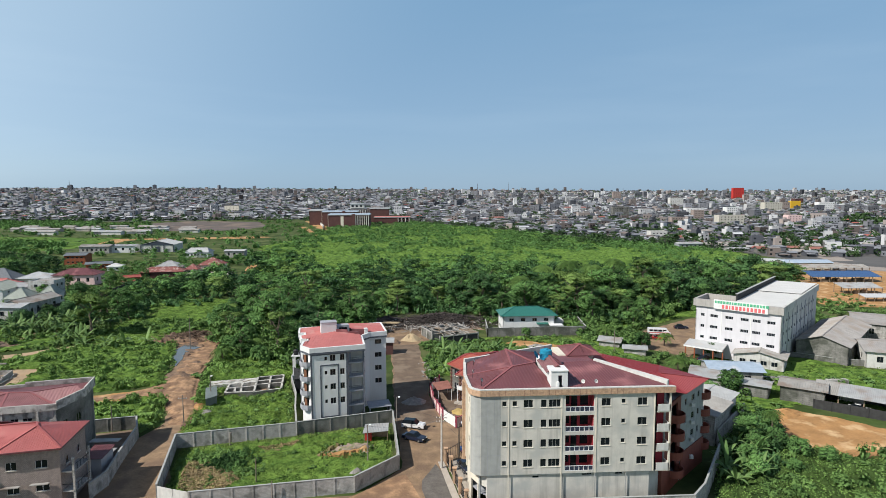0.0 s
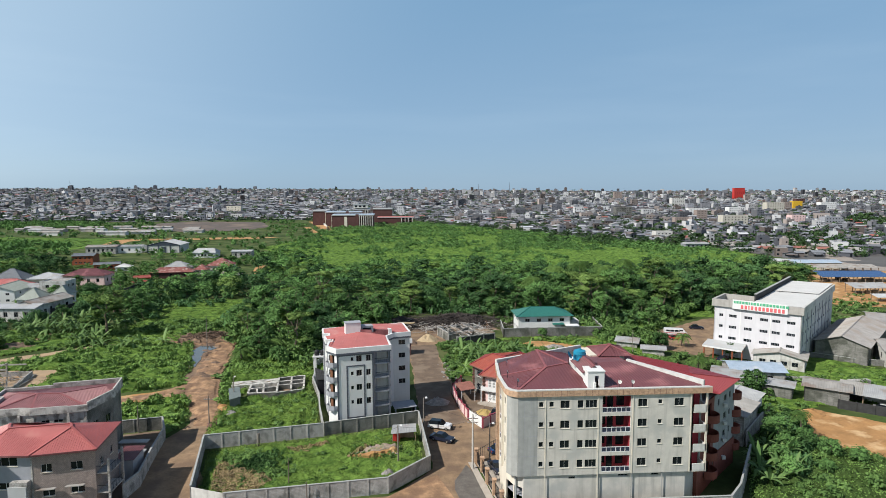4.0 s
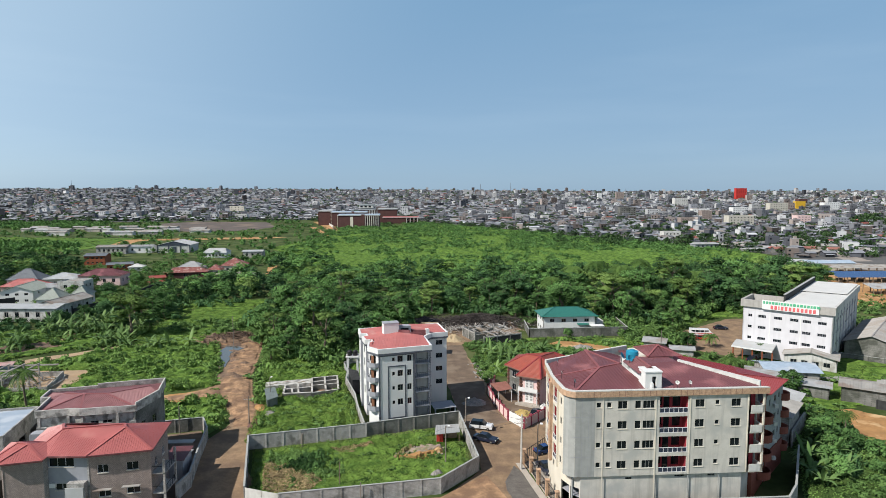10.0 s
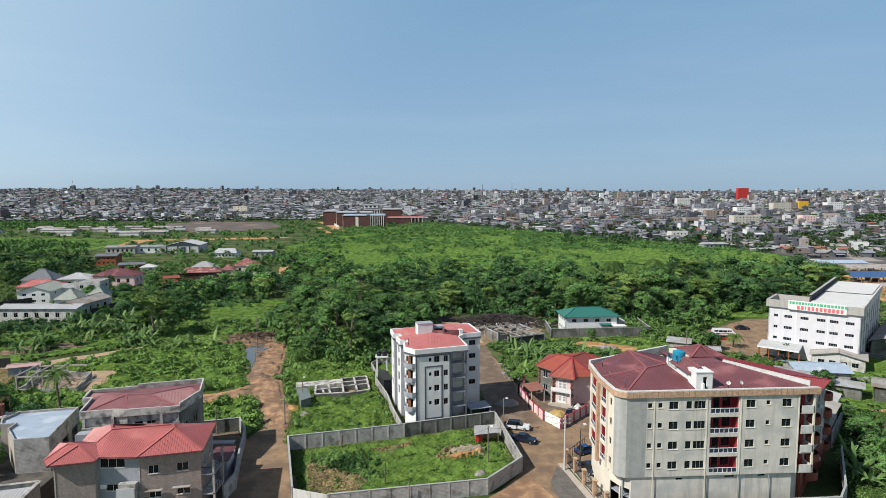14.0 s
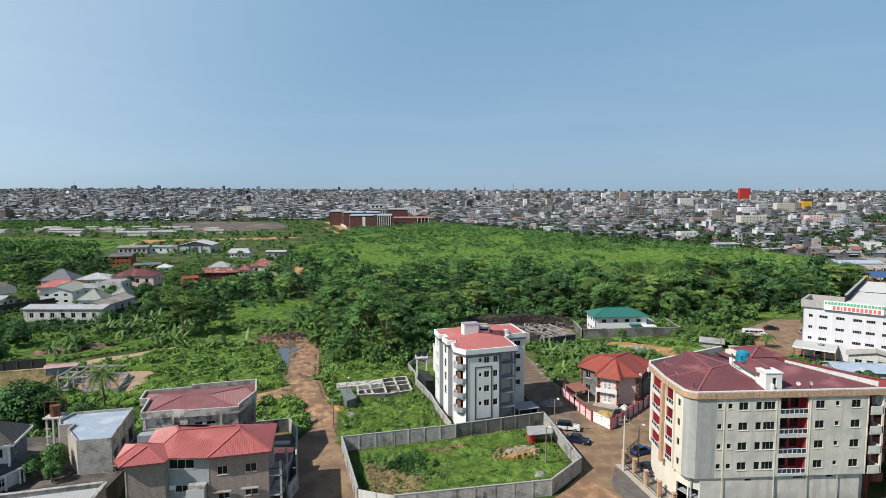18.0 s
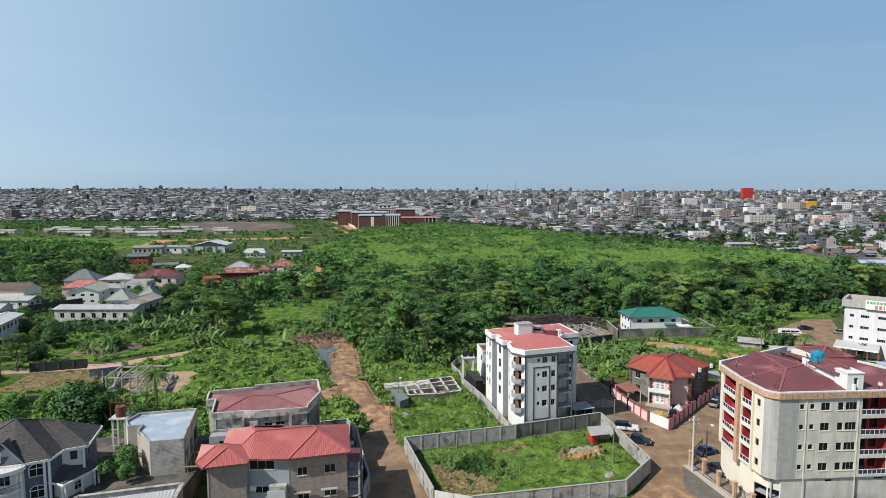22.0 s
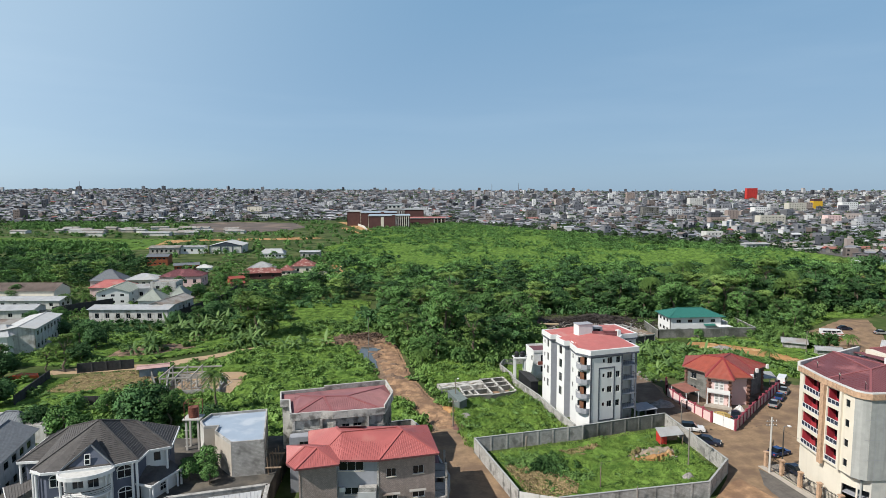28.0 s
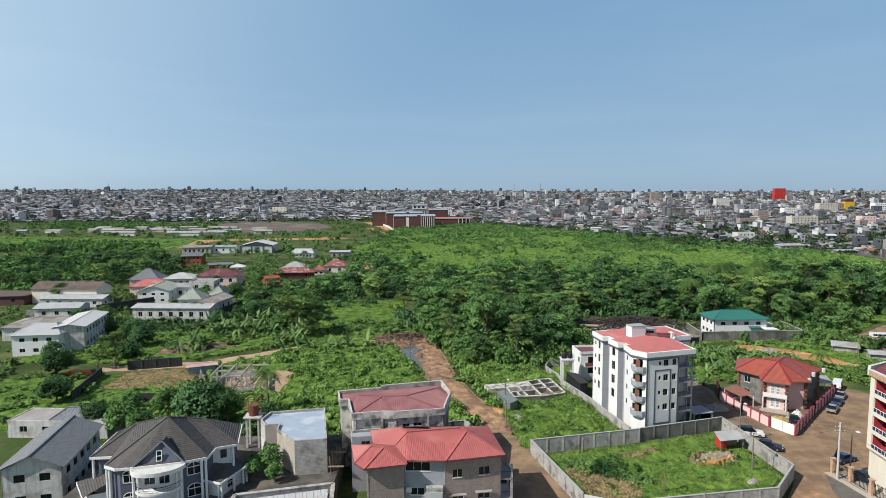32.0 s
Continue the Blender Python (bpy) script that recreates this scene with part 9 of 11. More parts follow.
car(82.5, 159.0, 30, "car_dark", "dark car beside the porch", 4.4)
car(36.6, 143.0, 50, "car_white", "white van at the end of the lane", 5.0, 1.9, 2.1, "van", "van")
car(96.5, 119, -42, "car_white", "white car under the long shed", 4.3)
car(105, 111, -42, "car_red", "red car under the long shed", 4.3)

# ---------- railings before the apartment block ----------
rl = thing("fence", "black iron railings between tan stone posts", "fence", 6.4, 100.5)
pts = [(0, 0), (0.6, -3.4), (0.9, -7.6), (1.5, -11.2), (2.1, -15), (2.6, -19)]
for i, (x, y) in enumerate(pts):
    part("post", B().box(x - 0.28, y - 0.28, 0, x + 0.28, y + 0.28, 2.5).box(x - 0.36, y - 0.36, 2.5, x + 0.36, y + 0.36, 2.65), M["stone_band"], rl, "tan stone post")
    if i < len(pts) - 1:
        x1, y1 = pts[i + 1]
        rail = part("railing", B().beam((x, y, 2.1), (x1, y1, 2.1), 0.06, 0.06).beam((x, y, 0.4), (x1, y1, 0.4), 0.06, 0.06), M["dark_metal"], rl)
        for k in range(1, 16):
            t = k / 16
            part("bar", B().box(x + (x1 - x) * t - 0.02, y + (y1 - y) * t - 0.02, 0.2, x + (x1 - x) * t + 0.02, y + (y1 - y) * t + 0.02, 2.3), M["dark_metal"], rail)
rl = thing("fence", "black sheet and bar fence round the forecourt", "fence", 6.4, 100.8)
for k in range(12):
    part("bar", B().box(0.45 * k - 0.03, 0.5 * k - 0.03, 0, 0.45 * k + 0.03, 0.5 * k + 0.03, 2.2), M["dark_metal"], rl)
part("rail", B().beam((0, 0, 2.0), (5, 5.6, 2.0), 0.06, 0.06), M["dark_metal"], rl)
for x in (9.2, 10.2):
    bl = thing("block_stack", "stack of pale concrete blocks", "blocks", 88 + (x - 9.2) * 14, 139 - (x - 9.2) * 3)
    for k in range(8):
        part("block", B().box((k % 4) * 1.3, 0, (k // 4) * 0.62, (k % 4) * 1.3 + 1.2, 1.4, (k // 4) * 0.62 + 0.6), M["block"], bl)

# ---------- poles and wires ----------
def pole(x, y, h, material, label, arm=None, lamp=False, r=0.13):
    e = thing("utility_pole" if not lamp else "street_lamp", label, "utility pole" if not lamp else "street lamp", x, y)
    part("shaft", B().tube((0, 0, 0), (0, 0, h), r, r * 0.65, 8), M[material], e)
    if arm:
        for z in arm:
            c = part("crossarm", B().box(-0.9, -0.05, z, 0.9, 0.05, z + 0.1), M["pole_wood"], e)
            for u in (-0.8, -0.3, 0.3, 0.8):
                part("insulator", B().tube((u, 0, z + 0.1), (u, 0, z + 0.28), 0.05, 0.04, 6), M["white"], c)
    if lamp:
        part("lamp_arm", B().beam((0, 0, h - 0.1), (0.5, -0.5, h + 0.25), 0.07, 0.07), M["mast"], e)
        part("lamp_head", B().box(0.3, -0.95, h + 0.18, 0.7, -0.35, h + 0.32), M["white"], e)
    return e


pole(5.5, 98.1, 9.7, "pole_conc", "pale concrete power pole with crossarms at the junction", (8.2, 8.9), r=0.2)
pole(8.6, 99.5, 7.5, "pole_wood", "thin leaning service pole behind the railings", lamp=True)
pole(-2.4, 114.0, 7.2, "pole_wood", "wooden lamp post beside the block wall", lamp=True)
pole(-7.2, 100.8, 7.0, "pole_wood", "wooden lamp pole in the plot", lamp=True)
pole(-20.9, 88.6, 3.4, "pole_wood", "short wooden pole by the plot wall")
pole(-46, 121.5, 6.0, "pole_wood", "wooden pole beside the dirt track", (5.2,))
pole(-58.5, 118.0, 5.5, "pole_wood", "wooden pole in the scrub")
pole(-67, 185, 9.5, "pole_wood", "tall wooden pole beside the puddle")
pole(-44.5, 134, 6.0, "pole_wood", "wooden lamp pole by the shed", lamp=True)
pole(60, 168, 7.0, "pole_wood", "wooden pole in the yard")
for a, b_, sag in (((5.5, 98.1, 8.7), (-7.2, 100.8, 6.8), 0.7), ((5.5, 98.1, 8.9), (-2.4, 114.0, 7.0), 0.6), ((5.5, 98.1, 9.0), (11, 110, 9.0), 0.4), ((-7.2, 100.8, 6.7), (-24.9, 93, 5.0), 0.5), ((5.5, 98.1, 8.7), (9.4, 92.4, 7.0), 0.3)):
    pa, pb = Vector(a), Vector(b_)
    run = [pa.lerp(pb, k / 10) - Vector((0, 0, sag * 4 * (k / 10) * (1 - k / 10))) for k in range(11)]
    across = (pb - pa).cross(Vector((0, 0, 1))).normalized() * 0.018
    lift = Vector((0, 0, 0.018))
    b = B().add([tuple(p + o) for p in run for o in (across, lift, -across, -lift)],
                [(4 * k + i, 4 * k + (i + 1) % 4, 4 * k + 4 + (i + 1) % 4, 4 * k + 4 + i) for k in range(10) for i in range(4)] + [(3, 2, 1, 0), (40, 41, 42, 43)])
    tagged(part("power_cable", b, M["dark_metal"]), "thin sagging black power cable", "cable")
for k, (x, y) in enumerate(((-33.4, 110.3),)):
    tagged(part("tree_stump", B().tube((0, 0, 0), (0.1, 0, 2.4), 0.25, 0.2, 8), M["pole_wood"], None, m=pose(x, y, 0)), "grey dead stump in the grassy plot", "stump")
heap("gravel_mound", -43.0, 126.3, 2.2, 1.6, 1.0, M["gravel"], "grey gravel heap beside the metal shed", "gravel", seed=79, z0=0.05)
heap("gravel_mound", -44.4, 121.4, 2.6, 1.9, 0.5, M["red_gravel"], "low heap of dark red gravel by the track", "gravel", seed=78, z0=0.05)
rng = random.Random(21)
for k in range(44):
    s = rng.uniform(0.07, 0.24)
    x, y = -10.8 + rng.gauss(0, 2.2), 106.2 + rng.gauss(0, 1.1)
    tagged(part("rock", B().hexa([(s * math.cos(a) * rng.uniform(0.7, 1.1), s * math.sin(a) * rng.uniform(0.7, 1.1)) for a in np.linspace(0, 6.28, 7)[:-1]], 0, s * rng.uniform(0.5, 0.9)), M["gravel"], None, m=pose(x, y, 0.3, rng.uniform(-15, 15), rng.uniform(-15, 15), 0)), "pale broken rubble lump in the plot", "rubble", "rubble in the plot")
for k in range(46):
    s = rng.uniform(0.15, 0.55)
    x, y = 5.4 + rng.gauss(0, 1.1), rng.uniform(147, 163)
    tagged(part("rock", B().hexa([(s * math.cos(a) * rng.uniform(0.7, 1.1), s * math.sin(a) * rng.uniform(0.7, 1.1)) for a in np.linspace(0, 6.28, 7)[:-1]], 0, s * rng.uniform(0.5, 0.9)), M["gravel"], None, m=pose(x, y, 0.02, 0, 0, 0)), "pale rubble lump at the roadside", "rubble", "rubble by the road")
tp = tagged(part("tarpaulin", B().hexa([(-3.5, -1), (-1, -1.6), (2, -1.1), (3.6, -0.2), (2.4, 1.2), (-1.5, 1.4)], 0, [0.6, 1.2, 0.9, 0.5, 0.8, 1.0]), M["cloth_orange"], None, m=pose(-153.5, 161.5, 0)), "bright orange tarpaulin thrown over a heap", "tarpaulin")

# ---------- plants ----------
NR = np.random.default_rng(4)


def leaf_quads(centres, normals, size, rng, aspect=0.62):
    """A bent leaf at each centre, as four corners, lying across its normal."""
    n = len(centres)
    r = rng.normal(size=(n, 3))
    a = np.cross(normals, r)
    a /= np.linalg.norm(a, axis=1)[:, None] + 1e-9
    b = np.cross(normals, a)
    b /= np.linalg.norm(b, axis=1)[:, None] + 1e-9
    s = (size * rng.uniform(0.65, 1.35, n))[:, None]
    bend = normals * s * 0.18
    q = np.stack([centres - a * s * 0.5 - bend, centres - b * s * 0.5 * aspect, centres + a * s * 0.5 - bend, centres + b * s * 0.5 * aspect], axis=1)
    return q.reshape(-1, 3)


def lobe(rng, c, r, flat, per, leaf, inner):
    """One rounded mass of a crown: leaves along its upper shell, broad sprays inside that keep the light out."""
    d = rng.normal(size=(per, 3))
    d /= np.linalg.norm(d, axis=1)[:, None]
    d[:, 2] = np.where(d[:, 2] < -0.2, -d[:, 2], d[:, 2])
    pts = c + d * r * np.array([1, 1, flat]) * rng.uniform(0.8, 1.06, per)[:, None]
    nrm = d + rng.normal(size=(per, 3)) * 0.28 + np.array([0, 0, 0.08])
    nrm /= np.linalg.norm(nrm, axis=1)[:, None]
    e = rng.normal(size=(inner, 3)) * 0.25 + np.array([0, 0, 1.0])
    e /= np.linalg.norm(e, axis=1)[:, None]
    at = c + rng.normal(size=(inner, 3)) * r * 0.22 * np.array([1, 1, flat]) - np.array([0, 0, r * flat * 0.15])
    return [leaf_quads(pts, nrm, leaf, rng, 0.75), leaf_quads(at, e, r * 1.15, rng, 0.95)]


def crown(rng, R, H, base, lobes, per, leaf, inner=3, style="dome"):
    """A crown of leafy lobes: an uneven dome, a layered umbrella, or a low ball to the ground."""
    out = []
    for k in range(lobes):
        a, u = k * 2.4 + rng.uniform(-0.4, 0.4), (k + 0.5) / lobes
        if style == "umbrella":
            tier = (0.9, 0.9, 0.66, 0.46)[k % 4]
            rad, z, r, flat = R * (0.25 + 0.6 * rng.uniform(0, 1)), H * tier * rng.uniform(0.93, 1.05), R * rng.uniform(0.28, 0.42), 0.34
        elif style == "ball":
            v = 1 - 1.6 * u
            rad, z, r, flat = R * 0.62 * math.sqrt(max(0.1, 1 - v * v)), H * (0.5 + 0.3 * v), R * rng.uniform(0.34, 0.46), 0.85
        else:
            rad = R * 0.8 * math.sqrt(u)
            z, r, flat = base + (H - base) * (0.25 + 0.56 * math.sqrt(1 - u * 0.93)) * rng.uniform(0.84, 1.1), R * rng.uniform(0.27, 0.44), rng.uniform(0.55, 0.8)
        out += lobe(rng, np.array([rad * math.cos(a), rad * math.sin(a), z]), r, flat, per, leaf, inner)
    for k in range(5 if style == "dome" else 0):
        a = k * 1.257 + rng.uniform(-0.3, 0.3)
        out += lobe(rng, np.array([R * 0.5 * math.cos(a), R * 0.5 * math.sin(a), H * rng.uniform(0.12, 0.3)]), R * rng.uniform(0.3, 0.42), 0.9, per // 2, leaf, inner)
    return np.concatenate(out)


def trunk_mesh(rng, H, R, r0):
    b = B()
    p = Vector((0, 0, -0.2))
    for k in range(4):
        q = Vector((rng.normal() * 0.25, rng.normal() * 0.25, H * 0.16 * (k + 1)))
        b.tube(p, q, r0 * (1 - 0.18 * k), r0 * (1 - 0.18 * (k + 1)), 7)
        p = q
    for k in range(5):
        a = 2 * math.pi * k / 5 + rng.uniform(-0.4, 0.4)
        q = p + Vector((math.cos(a) * R * 0.55, math.sin(a) * R * 0.55, H * rng.uniform(0.12, 0.28)))
        b.tube(p - Vector((0, 0, H * 0.08)), q, r0 * 0.35, r0 * 0.12, 5)
    return b


TREES = []
for k, (R, H, lobes, per, leaf, style) in enumerate(((4.4, 10.5, 17, 104, 0.38, "dome"), (3.6, 9.0, 14, 100, 0.36, "dome"), (5.4, 13.5, 20, 108, 0.41, "dome"), (4.2, 12.0, 15, 96, 0.36, "umbrella"), (4.3, 7.6, 22, 110, 0.4, "ball"), (2.5, 5.2, 14, 90, 0.33, "ball"), (5.6, 11.0, 22, 90, 0.38, "umbrella"))):
    ball = style == "ball"
    e = thing("tree", "round dense dark green garden tree" if ball else ("tall green tree with a layered spreading crown" if style == "umbrella" else "dense dark green broadleaf tree"), "tree", -180 - 15 * k, -250)
    part("trunk", B().tube((0, 0, -0.2), (0.1, 0.05, H * 0.4), 0.26, 0.2, 8).tube((0.1, 0.05, H * 0.4), (0.0, 0.1, H * 0.7), 0.2, 0.08, 8) if ball else trunk_mesh(NR, H, R, 0.2 + 0.02 * H), M["bark"], e)
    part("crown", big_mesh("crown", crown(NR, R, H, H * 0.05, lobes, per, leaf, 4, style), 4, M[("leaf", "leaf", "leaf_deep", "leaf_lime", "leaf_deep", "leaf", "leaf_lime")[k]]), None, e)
    TREES.append((e, R))
used_trees = set()


def plant_tree(k, x, y, s=1.0, label=""):
    src, R = TREES[k]
    m = pose(x, y, 3.4 if -114 < x < -76 and y < 111 else 0, 0, 0, random.uniform(0, 360)) @ Matrix.Diagonal((s, s, s * random.uniform(0.9, 1.1), 1))
    if k not in used_trees:
        used_trees.add(k)
        src.matrix_basis = m
        t = src
    else:
        keep = src.matrix_basis.copy()
        src.matrix_basis = Matrix.Identity(4)
        t = copy_thing(src, m)
        src.matrix_basis = keep
    if label:
        tagged(t, label)
    return t


FOREST = [(-62, 199), (-50, 178), (-36, 166), (-29, 168), (-20, 180), (-12, 205), (-14, 224), (8, 228), (30, 221), (56, 212), (72, 203), (84, 206), (104, 226), (125, 222), (150, 246), (182, 262),
          (214, 318), (190, 338), (100, 332), (0, 340), (-60, 352), (-92, 352), (-88, 330), (-84, 290), (-83, 262), (-76, 238), (-66, 208)]
CLEARING = [(-112, 262), (-103, 225), (-103, 195.5), (-84, 197.5), (-64, 199.5), (-66, 214), (-69, 232), (-71, 262), (-90, 268)]
LEFTWOOD = [(-126, 224), (-112, 222), (-100, 216), (-84, 240), (-84, 300), (-90, 322), (-108, 316), (-122, 308), (-126, 285), (-122, 240)]
FARLEFT = [(-330, 305), (-262, 312), (-208, 330), (-208, 372), (-255, 425), (-340, 440)]
GLADES = [[(-101, 190), (-78, 188.5), (-66, 191), (-64, 200), (-78, 203), (-100, 201)], [(-98, 221), (-76, 219), (-72, 240), (-78, 252), (-101, 250)]]
OILPALMS = ((72, 244, 1.1), (62, 268, 1.2), (83, 266, 1.25), (78, 285, 1.2), (107, 304, 1.1), (100, 240, 0.9), (48, 250, 1.0), (118, 264, 1.0))
random.seed(8)
rng = random.Random(12)
spots = []
for poly, step in ((FOREST, 7.3), (LEFTWOOD, 7.4), (FARLEFT, 8.0)):
    xs, ys = [p[0] for p in poly], [p[1] for p in poly]
    y = min(ys)
    while y < max(ys):
        x = min(xs)
        while x < max(xs):
            px, py = x + rng.uniform(-0.45, 0.45) * step, y + rng.uniform(-0.45, 0.45) * step
            if inside(poly, px, py) and not inside(CLEARING, px, py) and not any(inside(q, px, py) for q in GLADES) and all((px - q[0]) ** 2 + (py - q[1]) ** 2 > 42 for q in OILPALMS):
                spots.append((px, py))
            x += step
        y += step * (1.0 if y < 300 else 1.25)
spots.sort(key=lambda p: p[1] - 0.15 * abs(p[0] + 25))
near_spots, far_spots = spots[:195], spots[195:]
for i, (x, y) in enumerate(near_spots):
    plant_tree(rng.choice((0, 0, 0, 1, 1, 1, 2, 2, 3, 4, 4, 6)), x, y, rng.choice((0.5, 0.65, 0.8, 0.9, 1.0, 1.15, 1.4)) * rng.uniform(0.9, 1.1))

FARTREES = [crown(NR, R, H, H * 0.1, c, per, leaf, 2, style) for R, H, c, per, leaf, style in ((4.6, 9.5, 11, 30, 0.66, "dome"), (3.8, 8.5, 9, 30, 0.62, "dome"), (5.4, 11, 13, 30, 0.7, "dome"), (3.0, 6, 7, 28, 0.58, "ball"), (5.2, 10, 13, 26, 0.66, "umbrella"))]
TOWNTREES = [crown(NR, R, H, H * 0.1, 5, 9, 1.5, 1, style) for R, H, style in ((4.0, 6.5, "dome"), (3.2, 6, "ball"), (4.6, 7.5, "dome"))]
DISTANT = [crown(NR, R, H, H * 0.1, 3, 5, 2.6, 1) for R, H in ((4.5, 7), (5.5, 8))]


def scatter(name, protos, places, material, label, category):
    """One mesh of many plants: each place is x, y, size, height factor."""
    out = []
    for x, y, s, hs in places:
        if any(inside(q, x, y) for q in GLADES):
            continue
        q = protos[NR.integers(len(protos))]
        a = NR.uniform(0, 2 * math.pi)
        c, d = math.cos(a) * s, math.sin(a) * s
        out.append(np.stack([q[:, 0] * c - q[:, 1] * d + x, q[:, 0] * d + q[:, 1] * c + y, q[:, 2] * s * hs + rise(x, y)], axis=1))
    return tagged(part(name, big_mesh(name, np.concatenate(out), 4, material), None), label, category, kind="stuff")


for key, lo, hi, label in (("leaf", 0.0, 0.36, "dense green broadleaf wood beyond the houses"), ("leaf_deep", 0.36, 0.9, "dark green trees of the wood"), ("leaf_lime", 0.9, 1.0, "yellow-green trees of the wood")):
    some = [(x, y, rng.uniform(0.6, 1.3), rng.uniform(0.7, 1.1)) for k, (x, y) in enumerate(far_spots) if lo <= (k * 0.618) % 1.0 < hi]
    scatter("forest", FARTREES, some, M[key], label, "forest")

# shrubs: low leafy mounds
def mound(rng, R, H, per, leaf):
    out = []
    for k in range(5):
        c = np.array([rng.normal() * R * 0.45, rng.normal() * R * 0.45, H * rng.uniform(0.15, 0.45)])
        d = rng.normal(size=(per, 3))
        d /= np.linalg.norm(d, axis=1)[:, None]
        d[:, 2] = abs(d[:, 2])
        nrm = d + rng.normal(size=(per, 3)) * 0.28 + np.array([0, 0, 0.1])
        nrm /= np.linalg.norm(nrm, axis=1)[:, None]
        out.append(leaf_quads(c + d * np.array([R * 0.55, R * 0.55, H * 0.55]) * rng.uniform(0.7, 1.05, per)[:, None], nrm, leaf, rng))
        d = rng.normal(size=(2, 3)) * 0.5 + np.array([0, 0, 0.6])
        d /= np.linalg.norm(d, axis=1)[:, None]
        out.append(leaf_quads(c + d * np.array([R * 0.2, R * 0.2, H * 0.25]), d, R * 0.8, rng, 0.9))
    return np.concatenate(out)


MOUNDS = [mound(NR, 1.3, 1.3, 18, 0.34) for k in range(4)]
LOWMOUNDS = [mound(NR, 2.2, 2.6, 13, 0.6) for k in range(4)]
FARMOUNDS = [mound(NR, 2.2, 2.6, 6, 1.1) for k in range(4)]
BIGMOUNDS = [mound(NR, 2.2, 2.6, 26, 0.46) for k in range(4)]


def fill(poly, step, smin, smax, hmin=0.8, hmax=1.2, keep=1.0, avoid=()):
    xs, ys = [p[0] for p in poly], [p[1] for p in poly]
    got = []
    y = min(ys)
    while y < max(ys):
        x = min(xs)
        while x < max(xs):
            px, py = x + rng.uniform(-0.5, 0.5) * step, y + rng.uniform(-0.5, 0.5) * step
            if rng.random() < keep and inside(poly, px, py) and not any(inside(q, px, py) for q in avoid):
                got.append((px, py, rng.uniform(smin, smax), rng.uniform(hmin, hmax)))
            x += step
        y += step
    return got


TRACK = [(-53.5, 60), (-44.6, 60), (-43, 118), (-45, 127), (-50, 141), (-54, 157), (-56.6, 176), (-59, 187), (-61, 197), (-84, 197), (-80, 187), (-72, 186), (-67.5, 172), (-63, 155), (-60, 147), (-76, 140.5), (-76, 133), (-62, 137), (-55, 138), (-51, 122), (-52.5, 110)]
FIELD = [(-122, 128), (-112, 117), (-90, 113), (-76, 111), (-56, 116), (-50, 124), (-54, 140), (-60, 150), (-63, 165), (-66, 180), (-72, 189), (-96, 187), (-108, 176), (-120, 164), (-118, 150)]
YARD = [(-64, 108), (-62.5, 118.5), (-54, 120), (-51.5, 114.4), (-49, 100), (-58, 100)]
DRYSLOPE = [(-141, 149), (-124, 147), (-119, 152), (-121, 160), (-128, 166), (-141, 162)]
HOUSEFRAME = [(-114, 145), (-97, 145), (-97, 162), (-114, 162)]
PATHY = [(-76, 141), (-57, 148), (-55, 140), (-70, 132.5), (-76, 132.5)]
PLOT = [(-42, 108.4), (-38, 90.5), (-33, 88.6), (-9, 91.8), (-2.6, 98.6), (-4, 117.8), (-21.5, 112.6)]
NORTHPLOT = [(-44.5, 112), (-42.8, 110.5), (-22.6, 115), (-23.4, 119.5), (-26.4, 134.5), (-29.6, 145.5), (-29.7, 140.2), (-36.2, 135.8), (-44.5, 136.4), (-46, 127)]
FOUNDATION = [(-48.6, 146), (-46.6, 141.6), (-43, 142.6), (-42.8, 135.6), (-36, 135.2), (-29.4, 139), (-30.6, 150.4)]
places = fill(FIELD, 2.1, 0.5, 1.6, 0.6, 1.5, 0.85, (HOUSEFRAME, PATHY, TRACK, YARD))
places += fill([(-50, 124), (-44, 136), (-47, 139), (-50, 150), (-30, 156), (-33, 166), (-48, 172), (-56, 190), (-58, 188), (-53, 160), (-49, 140)], 1.9, 0.7, 1.3, 0.8, 1.5, 1.0, (FOUNDATION, TRACK))
places += fill([(-160, 192), (-128, 196), (-100, 196), (-66, 195), (-62, 201), (-80, 212), (-100, 208), (-112, 200), (-134, 206), (-160, 204)], 2.2, 0.6, 1.3, 0.6, 1.4, 0.75)
places += fill([(-43.4, 127), (-48.6, 141), (-52.8, 157), (-55.4, 176), (-57.5, 190), (-55.5, 190), (-52.5, 176), (-50, 157), (-46, 142), (-41.6, 130)], 1.0, 0.25, 0.6, 0.7, 1.3, 0.75)
places += fill([(-56.6, 137), (-61.2, 150), (-63.4, 162), (-65, 169), (-67, 169), (-65, 160), (-63, 150), (-59.5, 141)], 1.0, 0.25, 0.6, 0.7, 1.3, 0.7)
scatter("shrubs", MOUNDS, places, M["leaf_field"], "bright green low scrub filling the field", "shrubs")
LOT = [(73.9, 113.7), (72.1, 104.7), (74.5, 100.5), (77.5, 98), (88, 94), (110, 90), (125, 98), (100, 106), (93.5, 110), (88.6, 116.1), (83.2, 120), (78.6, 119.4)]
places = fill([(56, 82), (60, 78), (120, 70), (140, 90), (112, 92), (86, 98), (77, 107), (73, 115), (72, 120), (67, 114), (56, 101.5), (52, 94)], 3.0, 0.5, 1.1, 0.7, 1.4, 0.5, (LOT,))
places += fill([(6, 150), (14, 147), (26, 150), (34, 150), (45, 158), (40, 168), (30, 178), (14, 184), (6, 182)], 2.6, 0.5, 1.1, 0.5, 1.0, 0.75)
places += fill([(56, 180), (70, 172), (76, 192), (84, 204), (70, 200), (56, 210)], 3, 0.8, 1.5, 0.8, 1.3, 0.8)
